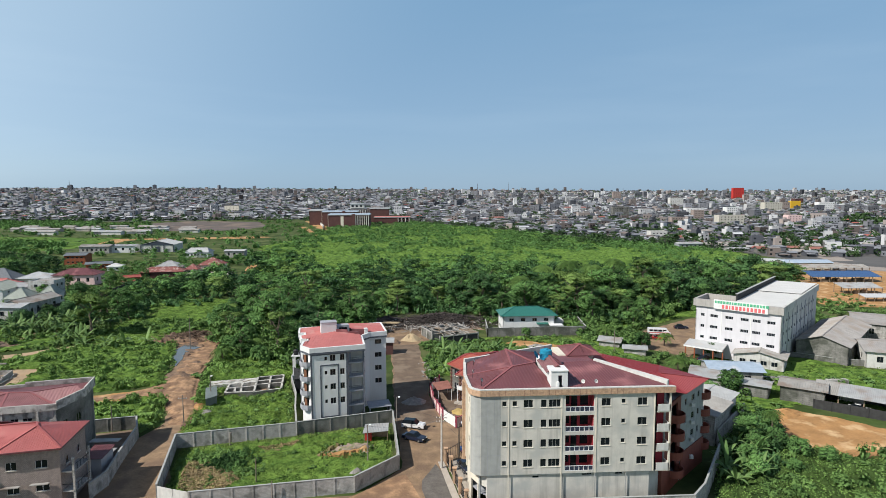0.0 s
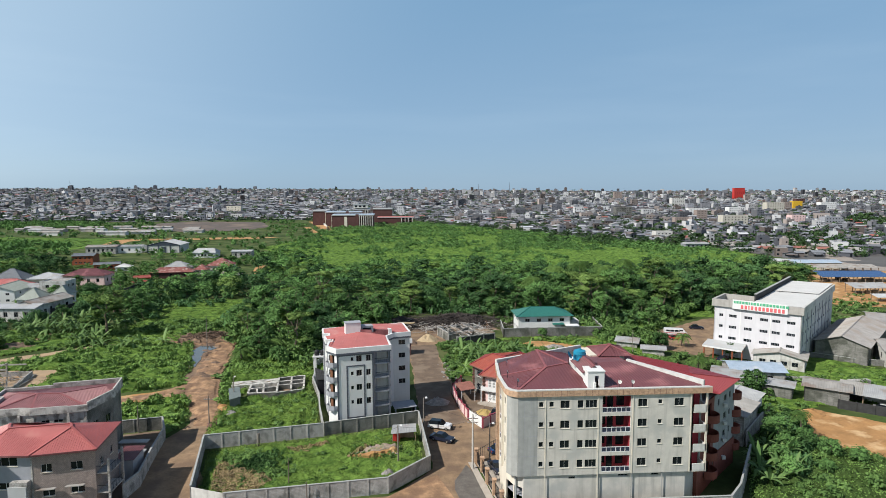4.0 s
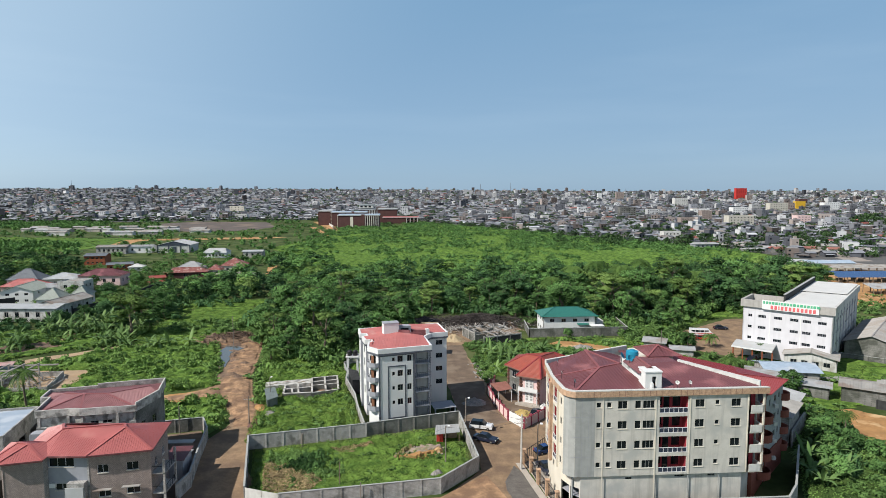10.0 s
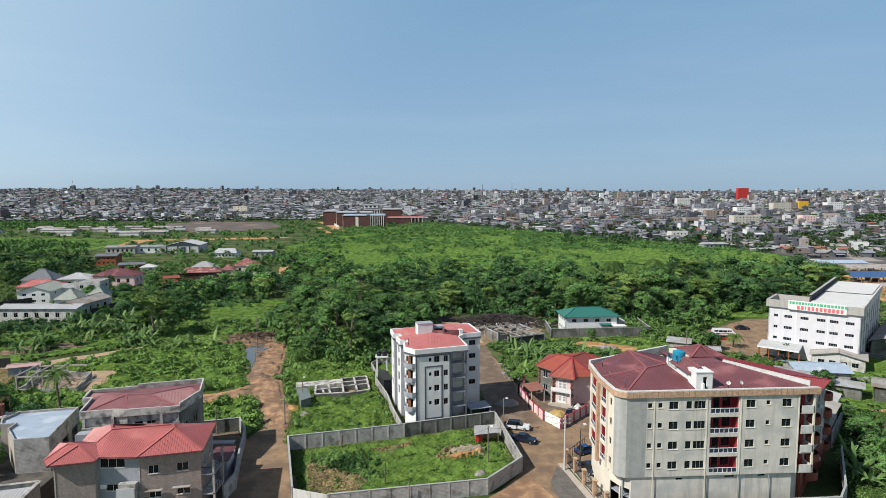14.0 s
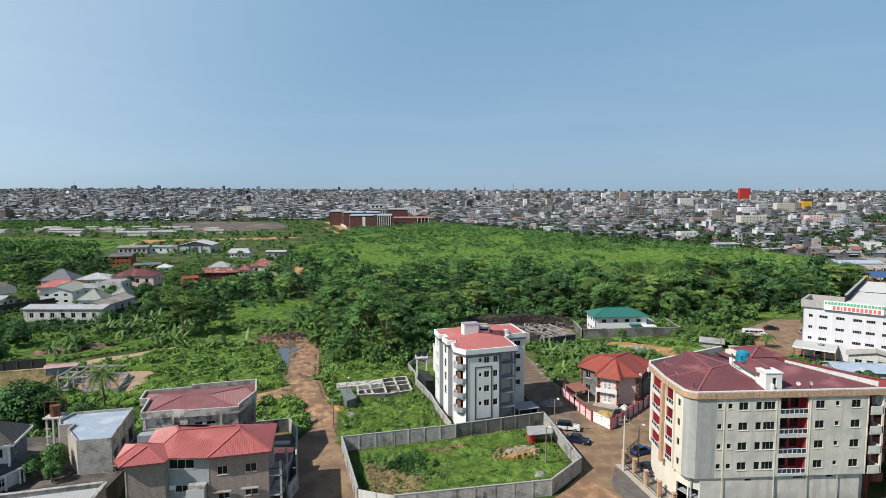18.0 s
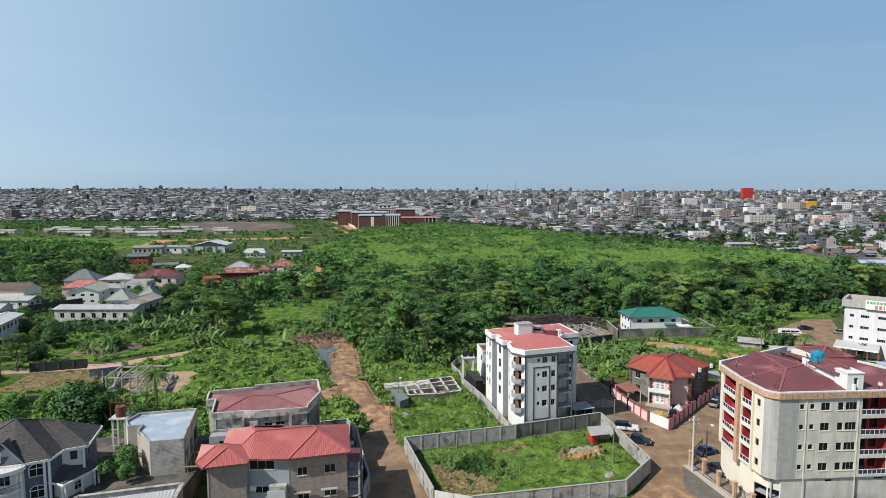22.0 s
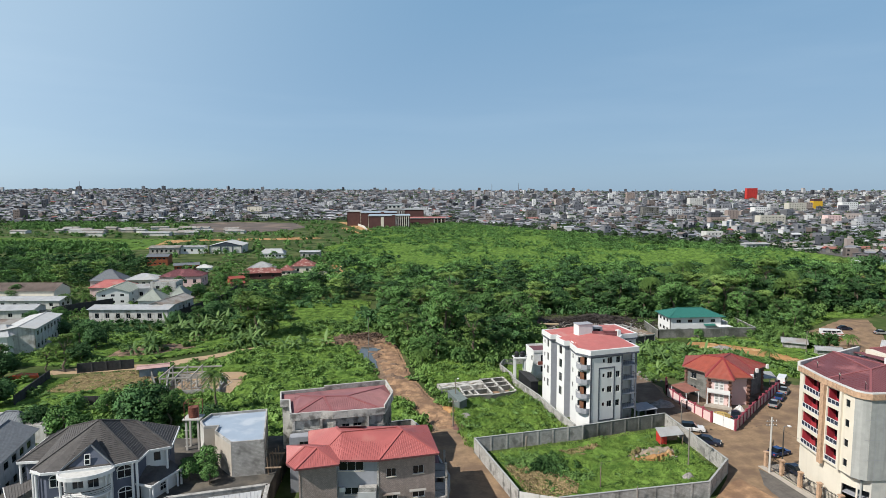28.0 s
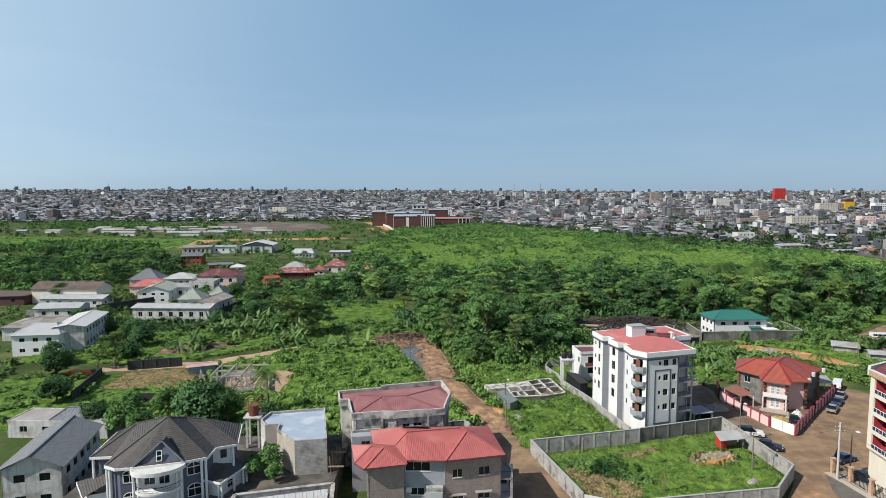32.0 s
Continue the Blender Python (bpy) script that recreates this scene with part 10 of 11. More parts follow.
places += fill([(-33, 166), (-20, 165), (-9, 168), (-8, 182), (-14, 206), (-20, 182)], 2.4, 0.7, 1.3, 0.8, 1.4, 0.9)
places += fill([(-119, 109), (-108, 104), (-92, 108), (-90, 112), (-96, 126), (-118, 126)], 2.6, 0.7, 1.3, 0.8, 1.3, 0.7)
places += fill([(70, 140), (66, 150), (70, 160), (60, 162), (40, 152), (46, 140), (56, 126)], 3, 0.6, 1.1, 0.6, 1.2, 0.55)
places += fill([(4.6, 145), (8, 147.5), (8, 184), (4, 184), (5, 160)], 1.8, 0.3, 0.7, 0.5, 1.0, 0.8) + fill([(-116, 206), (-100, 198), (-62, 198), (-60, 204), (-72, 216), (-84, 200), (-104, 206), (-110, 215)], 2.2, 0.4, 1.1, 0.6, 1.4, 0.75)
places += fill([(-62, 196), (-52, 172), (-36, 163), (-20, 168), (-10, 186), (-14, 206), (-22, 190), (-30, 178), (-46, 184), (-56, 202)], 2.6, 0.9, 1.9, 0.9, 1.5, 0.75)
places += fill([(56, 207), (72, 199), (86, 205), (104, 222), (124, 219), (128, 226), (104, 232), (84, 213), (70, 209)], 3.2, 0.8, 1.7, 0.8, 1.4, 0.7)
places += fill([(-96, 204), (-70, 200), (-66, 212), (-74, 240), (-86, 236)], 3.4, 0.6, 1.4, 0.6, 1.2, 0.6)
scatter("thicket", BIGMOUNDS, fill([(56, 91), (61, 90), (72, 106), (71, 113), (65, 111)], 2.4, 0.5, 1.0, 0.9, 1.8, 0.75), M["leaf_deep"], "tall dark green thicket beside the wall", "thicket")
scatter("thicket", BIGMOUNDS, places, M["leaf_bright"], "lush bright green thicket of waist-high bushes", "thicket")
places = fill([(-176, 206), (-142, 208), (-138, 224), (-174, 226)], 3.4, 0.7, 1.3, 0.7, 1.2, 0.75) + fill([(-140, 226), (-128, 214), (-120, 220), (-132, 262), (-140, 300), (-134, 262)], 3.6, 0.8, 1.6, 0.8, 1.3, 0.8)
scatter("thicket", BIGMOUNDS, places, M["leaf_deep"], "dark green bushes before the long white house", "thicket")
# undergrowth over the rest of the green land
ROADS = [TRACK, PATHY, DRYSLOPE, PLOT, NORTHPLOT, HOUSEFRAME, FIELD,
         [(-160, 168), (-125, 174), (-110, 185), (-95, 193), (-62, 196), (-62, 189), (-95, 188), (-108, 177), (-122, 165), (-160, 159)],
         [(-40, 60), (60, 60), (56, 84), (56, 100), (60, 118), (42, 143), (36, 147), (8, 147), (6, 200), (-8, 203), (-7, 165), (-22, 165), (-32, 164), (-46, 140), (-44, 112), (-40, 86)],
         [(69, 172), (82, 158), (122, 215), (104, 216), (90, 205), (78, 197)], [(72, 118), (76, 107), (86, 98), (112, 91), (128, 100), (100, 109), (88, 121)], [(27, 178), (40, 165), (52, 152), (60, 160), (52, 174), (33, 187)],
         [(23, 189), (56, 189), (56, 208), (23, 208)], [(-9, 183), (8, 186), (14, 206), (26, 200), (26, 218), (-6, 224), (-18, 210)]]
places = []
for x, y, s, hs in fill([(-330, 118), (-118, 118), (-90, 108), (-52, 112), (-44, 130), (-20, 160), (60, 150), (62, 118), (140, 100), (230, 230), (200, 262), (140, 225), (70, 203), (0, 230), (-60, 200), (-80, 212), (-95, 240), (-90, 335), (-130, 420), (-330, 430)], 4.4, 0.45, 1.15, 0.45, 1.1, 0.66, ROADS):
    if not any((x - hx) ** 2 + (y - hy) ** 2 < r * r for hx, hy, r in HOUSES):
        places.append((x, y, s, hs))
scatter("undergrowth", LOWMOUNDS, places, M["leaf_bright"], "tangled bright green undergrowth between the houses", "undergrowth")
# bushes filling the wood's edge, in darker leaves that paint its shaded gaps
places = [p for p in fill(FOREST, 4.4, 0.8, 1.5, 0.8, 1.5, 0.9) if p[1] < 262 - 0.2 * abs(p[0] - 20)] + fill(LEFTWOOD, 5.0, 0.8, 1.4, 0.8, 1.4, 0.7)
scatter("undergrowth", LOWMOUNDS, places, M["leaf_deep"], "undergrowth along the wood's edge, coloured dark as shaded gaps", "undergrowth")
# bushes of the meadow and far fields
EAST = [(-110, 440), (-60, 462), (120, 472), (250, 436), (244, 486), (214, 532), (166, 606), (134, 700), (66, 826), (0, 960), (-90, 860), (-120, 640)]
low = fill([(-92, 352), (0, 342), (100, 334), (190, 340), (236, 345), (252, 440), (120, 480), (-60, 470)], 4.6, 0.3, 0.9, 0.2, 0.5, 0.75)
low += fill(EAST, 7, 0.5, 1.2, 0.25, 0.6, 0.75)
drift = lambda x, y, k: noise.noise(Vector((x * 0.022, y * 0.011, k))) + 0.5 * noise.noise(Vector((x * 0.06, y * 0.025, k + 4)))
scatter("bushes", LOWMOUNDS, [q for q in low if drift(q[0], q[1], 5) > 0.02], M["leaf_bright"], "low bright green bushes over the meadow", "bushes")
scatter("bushes", FARMOUNDS, [q for q in low if drift(q[0], q[1], 5) < -0.12], M["leaf_lime"], "low yellow-green weeds over the meadow", "bushes")
places = [q for q in fill(EAST, 6.5, 0.6, 1.7, 0.6, 1.25, 0.8) if drift(q[0], q[1], 9) > -0.14 - 0.12 * (q[1] > 560)]
places += fill([(70, 500), (150, 480), (250, 450), (244, 486), (214, 532), (166, 606), (134, 700), (90, 640)], 6.5, 0.7, 1.6, 0.7, 1.2, 0.75)
places += [q for q in fill([(-92, 352), (100, 336), (230, 342), (252, 440), (120, 480), (-60, 470)], 7, 0.6, 1.5, 0.6, 1.2, 0.8) if drift(q[0], q[1], 9) > 0.07]
places += fill([(170, 345), (212, 345), (240, 440), (236, 500), (190, 480)], 7, 0.6, 1.5, 0.6, 1.1, 0.6)
places += fill([(-700, 450), (-265, 440), (-120, 460), (-120, 800), (-200, 1000), (-800, 1040)], 13, 0.8, 2.4, 0.5, 1.3, 0.4, ([(-393, 943), (-361, 1020), (-238, 976), (-195, 850), (-205, 790), (-252, 723), (-300, 760), (-345, 821)], [(-560, 560), (-300, 500), (-270, 540), (-300, 640), (-560, 700)]))
places += fill([(-690, 1010), (-495, 985), (-404, 800), (-590, 850)], 7, 0.9, 2.0, 0.8, 1.3, 0.9) + fill([(-440, 500), (-330, 500), (-300, 540), (-330, 570), (-430, 590)], 6, 0.9, 2.2, 0.9, 1.6, 0.9)
places += fill([(-330, 215), (-240, 230), (-250, 420), (-400, 440), (-480, 330)], 9, 0.8, 2.2, 0.7, 1.4, 0.5)
places += fill([(-135, 400), (-90, 380), (-60, 410), (-70, 470), (-130, 470)], 7, 0.9, 2.0, 0.8, 1.3, 0.7)
tall_weeds = fill([(-560, 560), (-300, 500), (-270, 540), (-300, 640), (-560, 700)], 8, 0.6, 1.5, 0.1, 0.3, 0.7)
scatter("weeds", FARMOUNDS, tall_weeds, M["leaf_bright"], "low bright green weeds over the far field", "weeds")
scatter("bushes", LOWMOUNDS, places, M["leaf"], "scattered dark green bushes over the meadow", "bushes")
places = []
far_places = []
for k in range(3300):
    d = 470 + 3700 * rng.random() ** 1.5
    x = rng.uniform(-0.9, 0.95) * d
    if x < 120 and d < 980 or (x < 260 and d < 520):
        continue
    (places if d < 1500 else far_places).append((x, d, rng.uniform(0.5, 1.3) * (1 + d / 5000), rng.uniform(0.6, 0.95)))
for k in range(1100):
    d = rng.uniform(400, 1250)
    x = rng.uniform(110, 0.8 * d + 60) if k % 3 else rng.uniform(-700, 400)
    if d > np.interp(x, (-60, 0, 15, 70, 140, 174, 222, 249, 259, 270, 400), (1040, 1060, 975, 836, 705, 610, 534, 490, 446, 402, 410)):
        places.append((x, d, rng.uniform(0.5, 1.25), rng.uniform(0.7, 1.15)))
places += [(rng.gauss(640, 25), rng.gauss(800, 40), rng.uniform(1.2, 2.2), 1.2) for k in range(26)]
places += [(rng.uniform(-1000, 90), 1000 + 420 * rng.random() ** 1.6, rng.uniform(0.9, 1.8), rng.uniform(0.6, 1.0)) for k in range(420)]
for k in range(230):
    x = 262 * rng.random() ** 0.8
    places.append((x + rng.uniform(-8, 8), np.interp(x, (0, 15, 70, 140, 174, 222, 249, 259, 270), (1060, 975, 836, 705, 610, 534, 490, 446, 402)) + rng.gauss(0, 14), rng.uniform(0.4, 1.0), rng.uniform(0.7, 1.1)))
for k in range(170):
    y = rng.uniform(405, 680)
    places.append((rng.uniform(262, 0.62 * y + 70), y, rng.uniform(0.4, 0.9), rng.uniform(0.7, 1.1)))
for cx, cy, n in ((300, 720, 10), (268, 655, 20), (340, 560, 10), (300, 470, 10), (255, 530, 16), (700, 850, 26), (300, 560, 10), (150, 780, 26), (420, 560, 12), (190, 560, 12), (360, 480, 10), (520, 880, 16)):
    places += [(rng.gauss(cx, 14), rng.gauss(cy, 16), rng.uniform(0.8, 1.5), rng.uniform(0.8, 1.1)) for k in range(n)]
scatter("town_trees", TOWNTREES, places, M["leaf_town"], "dark green trees scattered between the town's roofs", "trees")
scatter("town_trees", DISTANT, far_places, M["leaf_town"], "dark trees between the far roofs of the town", "trees")
scatter("garden_trees", FARTREES, [(rng.uniform(-190, -125), rng.uniform(270, 470), rng.uniform(0.35, 0.75), 0.9) for k in range(64)], M["leaf"], "dark green garden trees among the settlement's houses", "trees")

# grass: tufts of blades
def blades(poly, n, h, seed, avoid=()):
    r = np.random.default_rng(seed)
    xs, ys = [p[0] for p in poly], [p[1] for p in poly]
    out = []
    while len(out) < n:
        x, y = r.uniform(min(xs), max(xs)), r.uniform(min(ys), max(ys))
        if inside(poly, x, y) and not any(inside(q, x, y) for q in avoid):
            out.append((x, y))
    p = np.array(out)
    a, k = r.uniform(0, 6.28, n), h * r.uniform(0.5, 1.3, n)
    w = 0.09 + 0.1 * r.random(n)
    lean = r.normal(size=(n, 2)) * 0.35
    z = np.zeros(n)
    b0 = np.stack([p[:, 0] - np.cos(a) * w, p[:, 1] - np.sin(a) * w, z], 1)
    b1 = np.stack([p[:, 0] + np.cos(a) * w, p[:, 1] + np.sin(a) * w, z], 1)
    t = np.stack([p[:, 0] + lean[:, 0] * k, p[:, 1] + lean[:, 1] * k, k], 1)
    return np.stack([b0, b1, t], 1).reshape(-1, 3)


def swell(x, y, hmax, seed):
    """Height of matted weeds over the land, in soft mounds."""
    k = 0.45 + 0.6 * noise.noise(Vector((x * 0.22, y * 0.22, seed))) + 0.35 * noise.noise(Vector((x * 0.7, y * 0.7, seed))) + 0.16 * noise.noise(Vector((x * 2.2, y * 2.2, seed)))
    return 0.05 + hmax * max(0.0, k)


def turf(poly, hmax, seed, step, avoid=(), fade=False):
    """The matted surface under the leaves, in small uneven quads."""
    xs, ys = [p[0] for p in poly], [p[1] for p in poly]
    ok = lambda x, y: inside(poly, x, y) and not any(inside(q, x, y) for q in avoid)
    nx, ny = int((max(xs) - min(xs)) / step) + 1, int((max(ys) - min(ys)) / step) + 1
    grid = {}
    b = B()
    for j in range(ny + 1):
        for i in range(nx + 1):
            x, y = min(xs) + i * step, min(ys) + j * step
            if ok(x, y):
                edge = all(ok(x + dx, y + dy) for dx, dy in ((1, 0), (-1, 0), (0, 1), (0, -1)))
                grid[i, j] = len(b.v)
                k = 1.0
                if fade and edge:
                    near = [ok(x + dx * d, y + dy * d) for d in (0.8, 1.6, 2.4) for dx, dy in ((1, 0), (-1, 0), (0, 1), (0, -1))]
                    k = max(0.15, 2 * sum(near) / 12 - 1)
                b.v.append((x, y, swell(x, y, hmax, seed) * k if edge else 0.03))
    for i, j in grid:
        if all(k in grid for k in ((i + 1, j), (i + 1, j + 1), (i, j + 1))):
            b.f.append((grid[i, j], grid[i + 1, j], grid[i + 1, j + 1], grid[i, j + 1]))
    return b


def carpet(poly, n, hmax, seed, size=0.34, avoid=()):
    """Leaves of the ground cover, lying along the swells of the mat."""
    r = np.random.default_rng(seed)
    xs, ys = [p[0] for p in poly], [p[1] for p in poly]
    out, nr = [], []
    while len(out) < n:
        x, y = r.uniform(min(xs), max(xs)), r.uniform(min(ys), max(ys))
        if inside(poly, x, y) and not any(inside(q, x, y) for q in avoid):
            z = swell(x, y, hmax, seed)
            nr.append((z - swell(x + 0.4, y, hmax, seed), z - swell(x, y + 0.4, hmax, seed), 0.4))
            out.append((x, y, z + r.uniform(-0.02, 0.12)))
    p, nrm = np.array(out), np.array(nr)
    nrm /= np.linalg.norm(nrm, axis=1)[:, None]
    nrm = nrm + r.normal(size=(n, 3)) * 0.45
    nrm /= np.linalg.norm(nrm, axis=1)[:, None]
    return leaf_quads(p, nrm, size, r, 0.5)


RUBBLE = [(-15.4, 103), (-14.6, 106.9), (-11.2, 108.6), (-6.6, 108.6), (-6.5, 106.4), (-10.7, 103.5)]
FOUNDPIT = [(-48, 145.8), (-46.6, 142.0), (-43, 143), (-42.6, 136), (-36, 135.6), (-29.6, 139.4), (-31, 150)]
COVER = ((PLOT, 28000, 0.95, 31, 0.2, (RUBBLE,), 0.45), (NORTHPLOT, 20000, 1.5, 32, 0.24, (), 0.5), (FIELD, 30000, 1.5, 33, 0.3, (HOUSEFRAME, PATHY, TRACK, YARD), 0.7),
         ([(86, 124), (108, 152), (116, 150), (150, 138), (150, 110), (100, 118)], 7000, 0.9, 34, 0.4, (), 1.0), ([(26, 150), (45, 150), (55, 158), (30, 180), (8, 184), (6, 150)], 7000, 1.2, 35, 0.4, (), 0.9),
         ([(56, 178), (69, 172), (76, 193), (90, 205), (102, 215), (92, 222), (70, 205), (56, 212)], 5000, 0.9, 36, 0.4, (), 1.0), ([(-135, 128), (-118, 128), (-118, 150), (-128, 158), (-140, 140)], 4000, 0.5, 37, 0.4, (), 0.9),
         ([(-56, 190), (-50, 150), (-46, 139), (-31, 143), (-28, 152), (-33, 166), (-48, 176)], 9000, 1.8, 38, 0.36, (TRACK, FOUNDPIT), 0.8),
         ([(-178, 126), (-140, 122), (-122, 128), (-119, 150), (-122, 163), (-150, 160), (-178, 158)], 9000, 0.7, 40, 0.34, (DRYSLOPE,), 1.1),
         ([(-178, 173), (-150, 171), (-126, 175), (-111, 187), (-100, 193), (-84, 197), (-100, 207), (-135, 213), (-178, 213)], 9000, 0.8, 41, 0.36, ([(-142, 190), (-128, 195), (-120, 190), (-130, 182), (-142, 180)], [(-130, 205), (-118, 210), (-112, 204), (-124, 196)]), 1.1),
         ([(8, 180), (22, 188), (33, 190), (60, 186), (70, 174), (66, 160), (52, 150), (44, 146), (40, 150), (56, 160), (50, 174), (33, 188)], 5000, 0.8, 42, 0.36, (), 0.9),
         ([(-9, 165), (-21, 165), (-32, 165), (-31, 154), (-28, 146), (-22, 150), (-8, 150)], 4000, 1.0, 43, 0.34, (), 0.8),
         ([(88, 204), (104, 216), (116, 214), (130, 224), (104, 229), (80, 206)], 3000, 0.5, 45, 0.36, (), 1.0),
         ([(60, 119), (71, 119), (79, 121), (88, 123), (110, 152), (118, 152), (150, 139), (150, 168), (118, 178), (100, 160), (82, 150), (70, 150), (60, 140)], 7000, 0.5, 46, 0.36, (), 1.1),
         (GLADES[0], 4500, 0.8, 47, 0.34, (), 0.9), (GLADES[1], 4500, 0.8, 48, 0.4, (), 0.9),
         (CLEARING, 11000, 1.3, 39, 0.4, GLADES, 0.9))
CHURNED = [(-64.1, 143.3), (-60.5, 149), (-62.6, 161.5), (-64, 168), (-66, 177), (-63, 184), (-69, 186.5), (-76, 186), (-84, 190), (-80, 197), (-70, 198.5), (-61, 196.5), (-58, 186), (-56.6, 176), (-54, 157), (-50, 141), (-44.6, 127), (-43, 119.6), (-49.6, 119.6), (-51.6, 127), (-55.8, 134.6), (-62.7, 137.5), (-74, 133.8), (-75, 138)]
tagged(part("churned_earth", turf(CHURNED, 0.6, 51, 0.4, (), True), M["churn"]), "churned orange-brown earth with wheel ruts", "ground", kind="structure")
tagged(part("bare_ground", turf([(-16.4, 103.6), (-13.6, 106.6), (-7.4, 108.6), (-6.4, 105.8), (-9.0, 104.0), (-12, 102.0), (-15.2, 101.8)], 1.12, 31, 0.4), M["dirt_orange"]), "orange scraped earth round the rubble in the plot", "ground", kind="structure")
tagged(part("bare_ground", turf(RUBBLE, 1.2, 31, 0.4), M["rubble_soil"]), "grey-brown rubble-strewn earth in the plot", "ground", kind="structure")
tagged(part("churned_earth", turf([(-78, 187.5), (-70, 188), (-61, 188.5), (-59.5, 194), (-66, 199.5), (-80, 197)], 2.2, 52, 0.5), M["mud"]), "bank of dug brown earth across the track", "ground", kind="structure")
STRAW = [(-38.6, 103), (-36.6, 104), (-33.6, 101.5), (-30.5, 98.2), (-27.6, 96), (-29, 92), (-33, 91.2), (-36.5, 92.6), (-37.6, 97)]
for poly, seed_up in ((STRAW, 1.03), ([(-16, 93.6), (-11, 95), (-9, 94), (-12, 92.2)], 1.05), ([(-18, 101.5), (-15.6, 108), (-11, 110.2), (-10, 109), (-14, 106), (-14.6, 102)], 1.04), ([(-30, 106), (-24, 108), (-20, 107), (-24, 105)], 1.04)):
    tagged(part("turf", turf(poly, 0.95 * (seed_up + 0.14), 31, 0.45), M["dry_sod"]), "patch of dried brown weeds in the plot", "weeds", kind="stuff")
tagged(part("turf", turf(DRYSLOPE, 0.75, 58, 0.6), M["dry_sod"]), "slope of dry yellow-brown grass", "weeds", kind="stuff")
MEADOW = [(-92, 350), (0, 338), (96, 334), (190, 342), (232, 345), (250, 400), (252, 440), (243, 486), (216, 530), (168, 606), (134, 700), (64, 820), (0, 860), (-60, 795), (-100, 760), (-100, 640), (-128, 520), (-100, 440)]
tagged(part("turf", turf(MEADOW, 1.6, 60, 2.2), M["grass_sod"]), "uneven bright green meadow beyond the wood", "meadow", kind="stuff")
tagged(part("weeds", big_mesh("weeds", carpet(MEADOW, 34000, 1.6, 60, 1.1), 4, M["leaf_field"])), "tall bright weeds over the meadow", "weeds", kind="stuff")
THICKET = [(46, 84), (50, 72), (120, 62), (150, 84), (125, 98), (110, 90), (88, 94), (77.5, 98), (74.5, 100.5), (72.1, 104.7), (73.9, 113.7), (74, 118), (70, 117), (57, 103.5)]
# floor colour carries the shade under the leaves, so that they stand out
tagged(part("thicket", turf(THICKET, 1.9, 44, 0.8), M["thicket_sod"]), "tangled thicket floor, coloured dark for the shade under its leaves", "thicket", kind="stuff")
tagged(part("thicket", big_mesh("thicket", carpet(THICKET, 36000, 1.95, 44, 0.36), 4, M["leaf_field"])), "bright green leaves matted over the thicket", "thicket", kind="stuff")
for poly, n, hm, seed, size, avoid, step in COVER:
    tagged(part("turf", turf(poly, hm, seed, step, avoid), M["grass_sod"]), "bright green matted weeds swelling over the ground", "weeds", kind="stuff")
c = [carpet(poly, n, hm, seed, size, avoid) for poly, n, hm, seed, size, avoid, step in COVER]
tagged(part("ground_cover", big_mesh("ground_cover", np.concatenate(c), 4, M["grass"])), "bright green leafy weeds covering the open ground", "weeds", kind="stuff")
g = [blades(PLOT, 3000, 0.5, 1, (RUBBLE,)), blades(NORTHPLOT, 2500, 0.7, 2), blades(FIELD, 3000, 0.8, 3, (HOUSEFRAME, PATHY, TRACK, YARD))]
tagged(part("grass", big_mesh("grass", np.concatenate(g), 3, M["grass"])), "tall unmown bright green grass", "grass", kind="stuff")
places = fill(PLOT, 1.8, 0.3, 0.8, 0.5, 1.0, 0.55, (RUBBLE,)) + [(-34 + rng.gauss(0, 2), 105 + rng.gauss(0, 1.5), rng.uniform(0.5, 1.0), 0.9) for k in range(30)] + fill(NORTHPLOT, 1.9, 0.5, 1.1, 0.7, 1.3, 0.75)
places += [(-27 + rng.gauss(0, 1.6), 97.5 + rng.gauss(0, 1), rng.uniform(0.5, 1.0), 1.2) for k in range(16)]
dark_weeds = [(-30.5 + rng.gauss(0, 2.3), 102 + rng.gauss(0, 1.9), rng.uniform(0.5, 1.0), 1.2) for k in range(60)]
places += [(-11 + rng.gauss(0, 2.8), 105 + rng.gauss(0, 1.7), rng.uniform(0.2, 0.5), rng.uniform(1.2, 2.0)) for k in range(34)]
places += fill(DRYSLOPE, 2.4, 0.3, 0.7, 0.4, 0.8, 0.4)
scatter("shrubs", MOUNDS, dark_weeds, M["leaf"], "dark green bushes in the middle of the plot", "bushes")
scatter("shrubs", MOUNDS, places, M["leaf_bright"], "low weeds among the plot's tall grass", "weeds")
tagged(part("dry_weeds", big_mesh("dry_weeds", np.concatenate([carpet(STRAW, 3400, 1.16, 31, 0.34), carpet(DRYSLOPE, 2600, 0.78, 58, 0.34), carpet([(-28, 108.2), (-21, 110), (-20, 108.4), (-26, 106.6)], 900, 1.1, 31, 0.3)]), 4, M["dry"])), "matted dry straw-coloured weeds", "weeds", kind="stuff")

stump = thing("palm_tree", "stunted palm with a small ragged dark crown", "palm tree", -24.7, 94.2)
part("trunk", B().tube((0, 0, -0.1), (0.05, 0.05, 4.6), 0.1, 0.08, 8), M["bark"], stump)
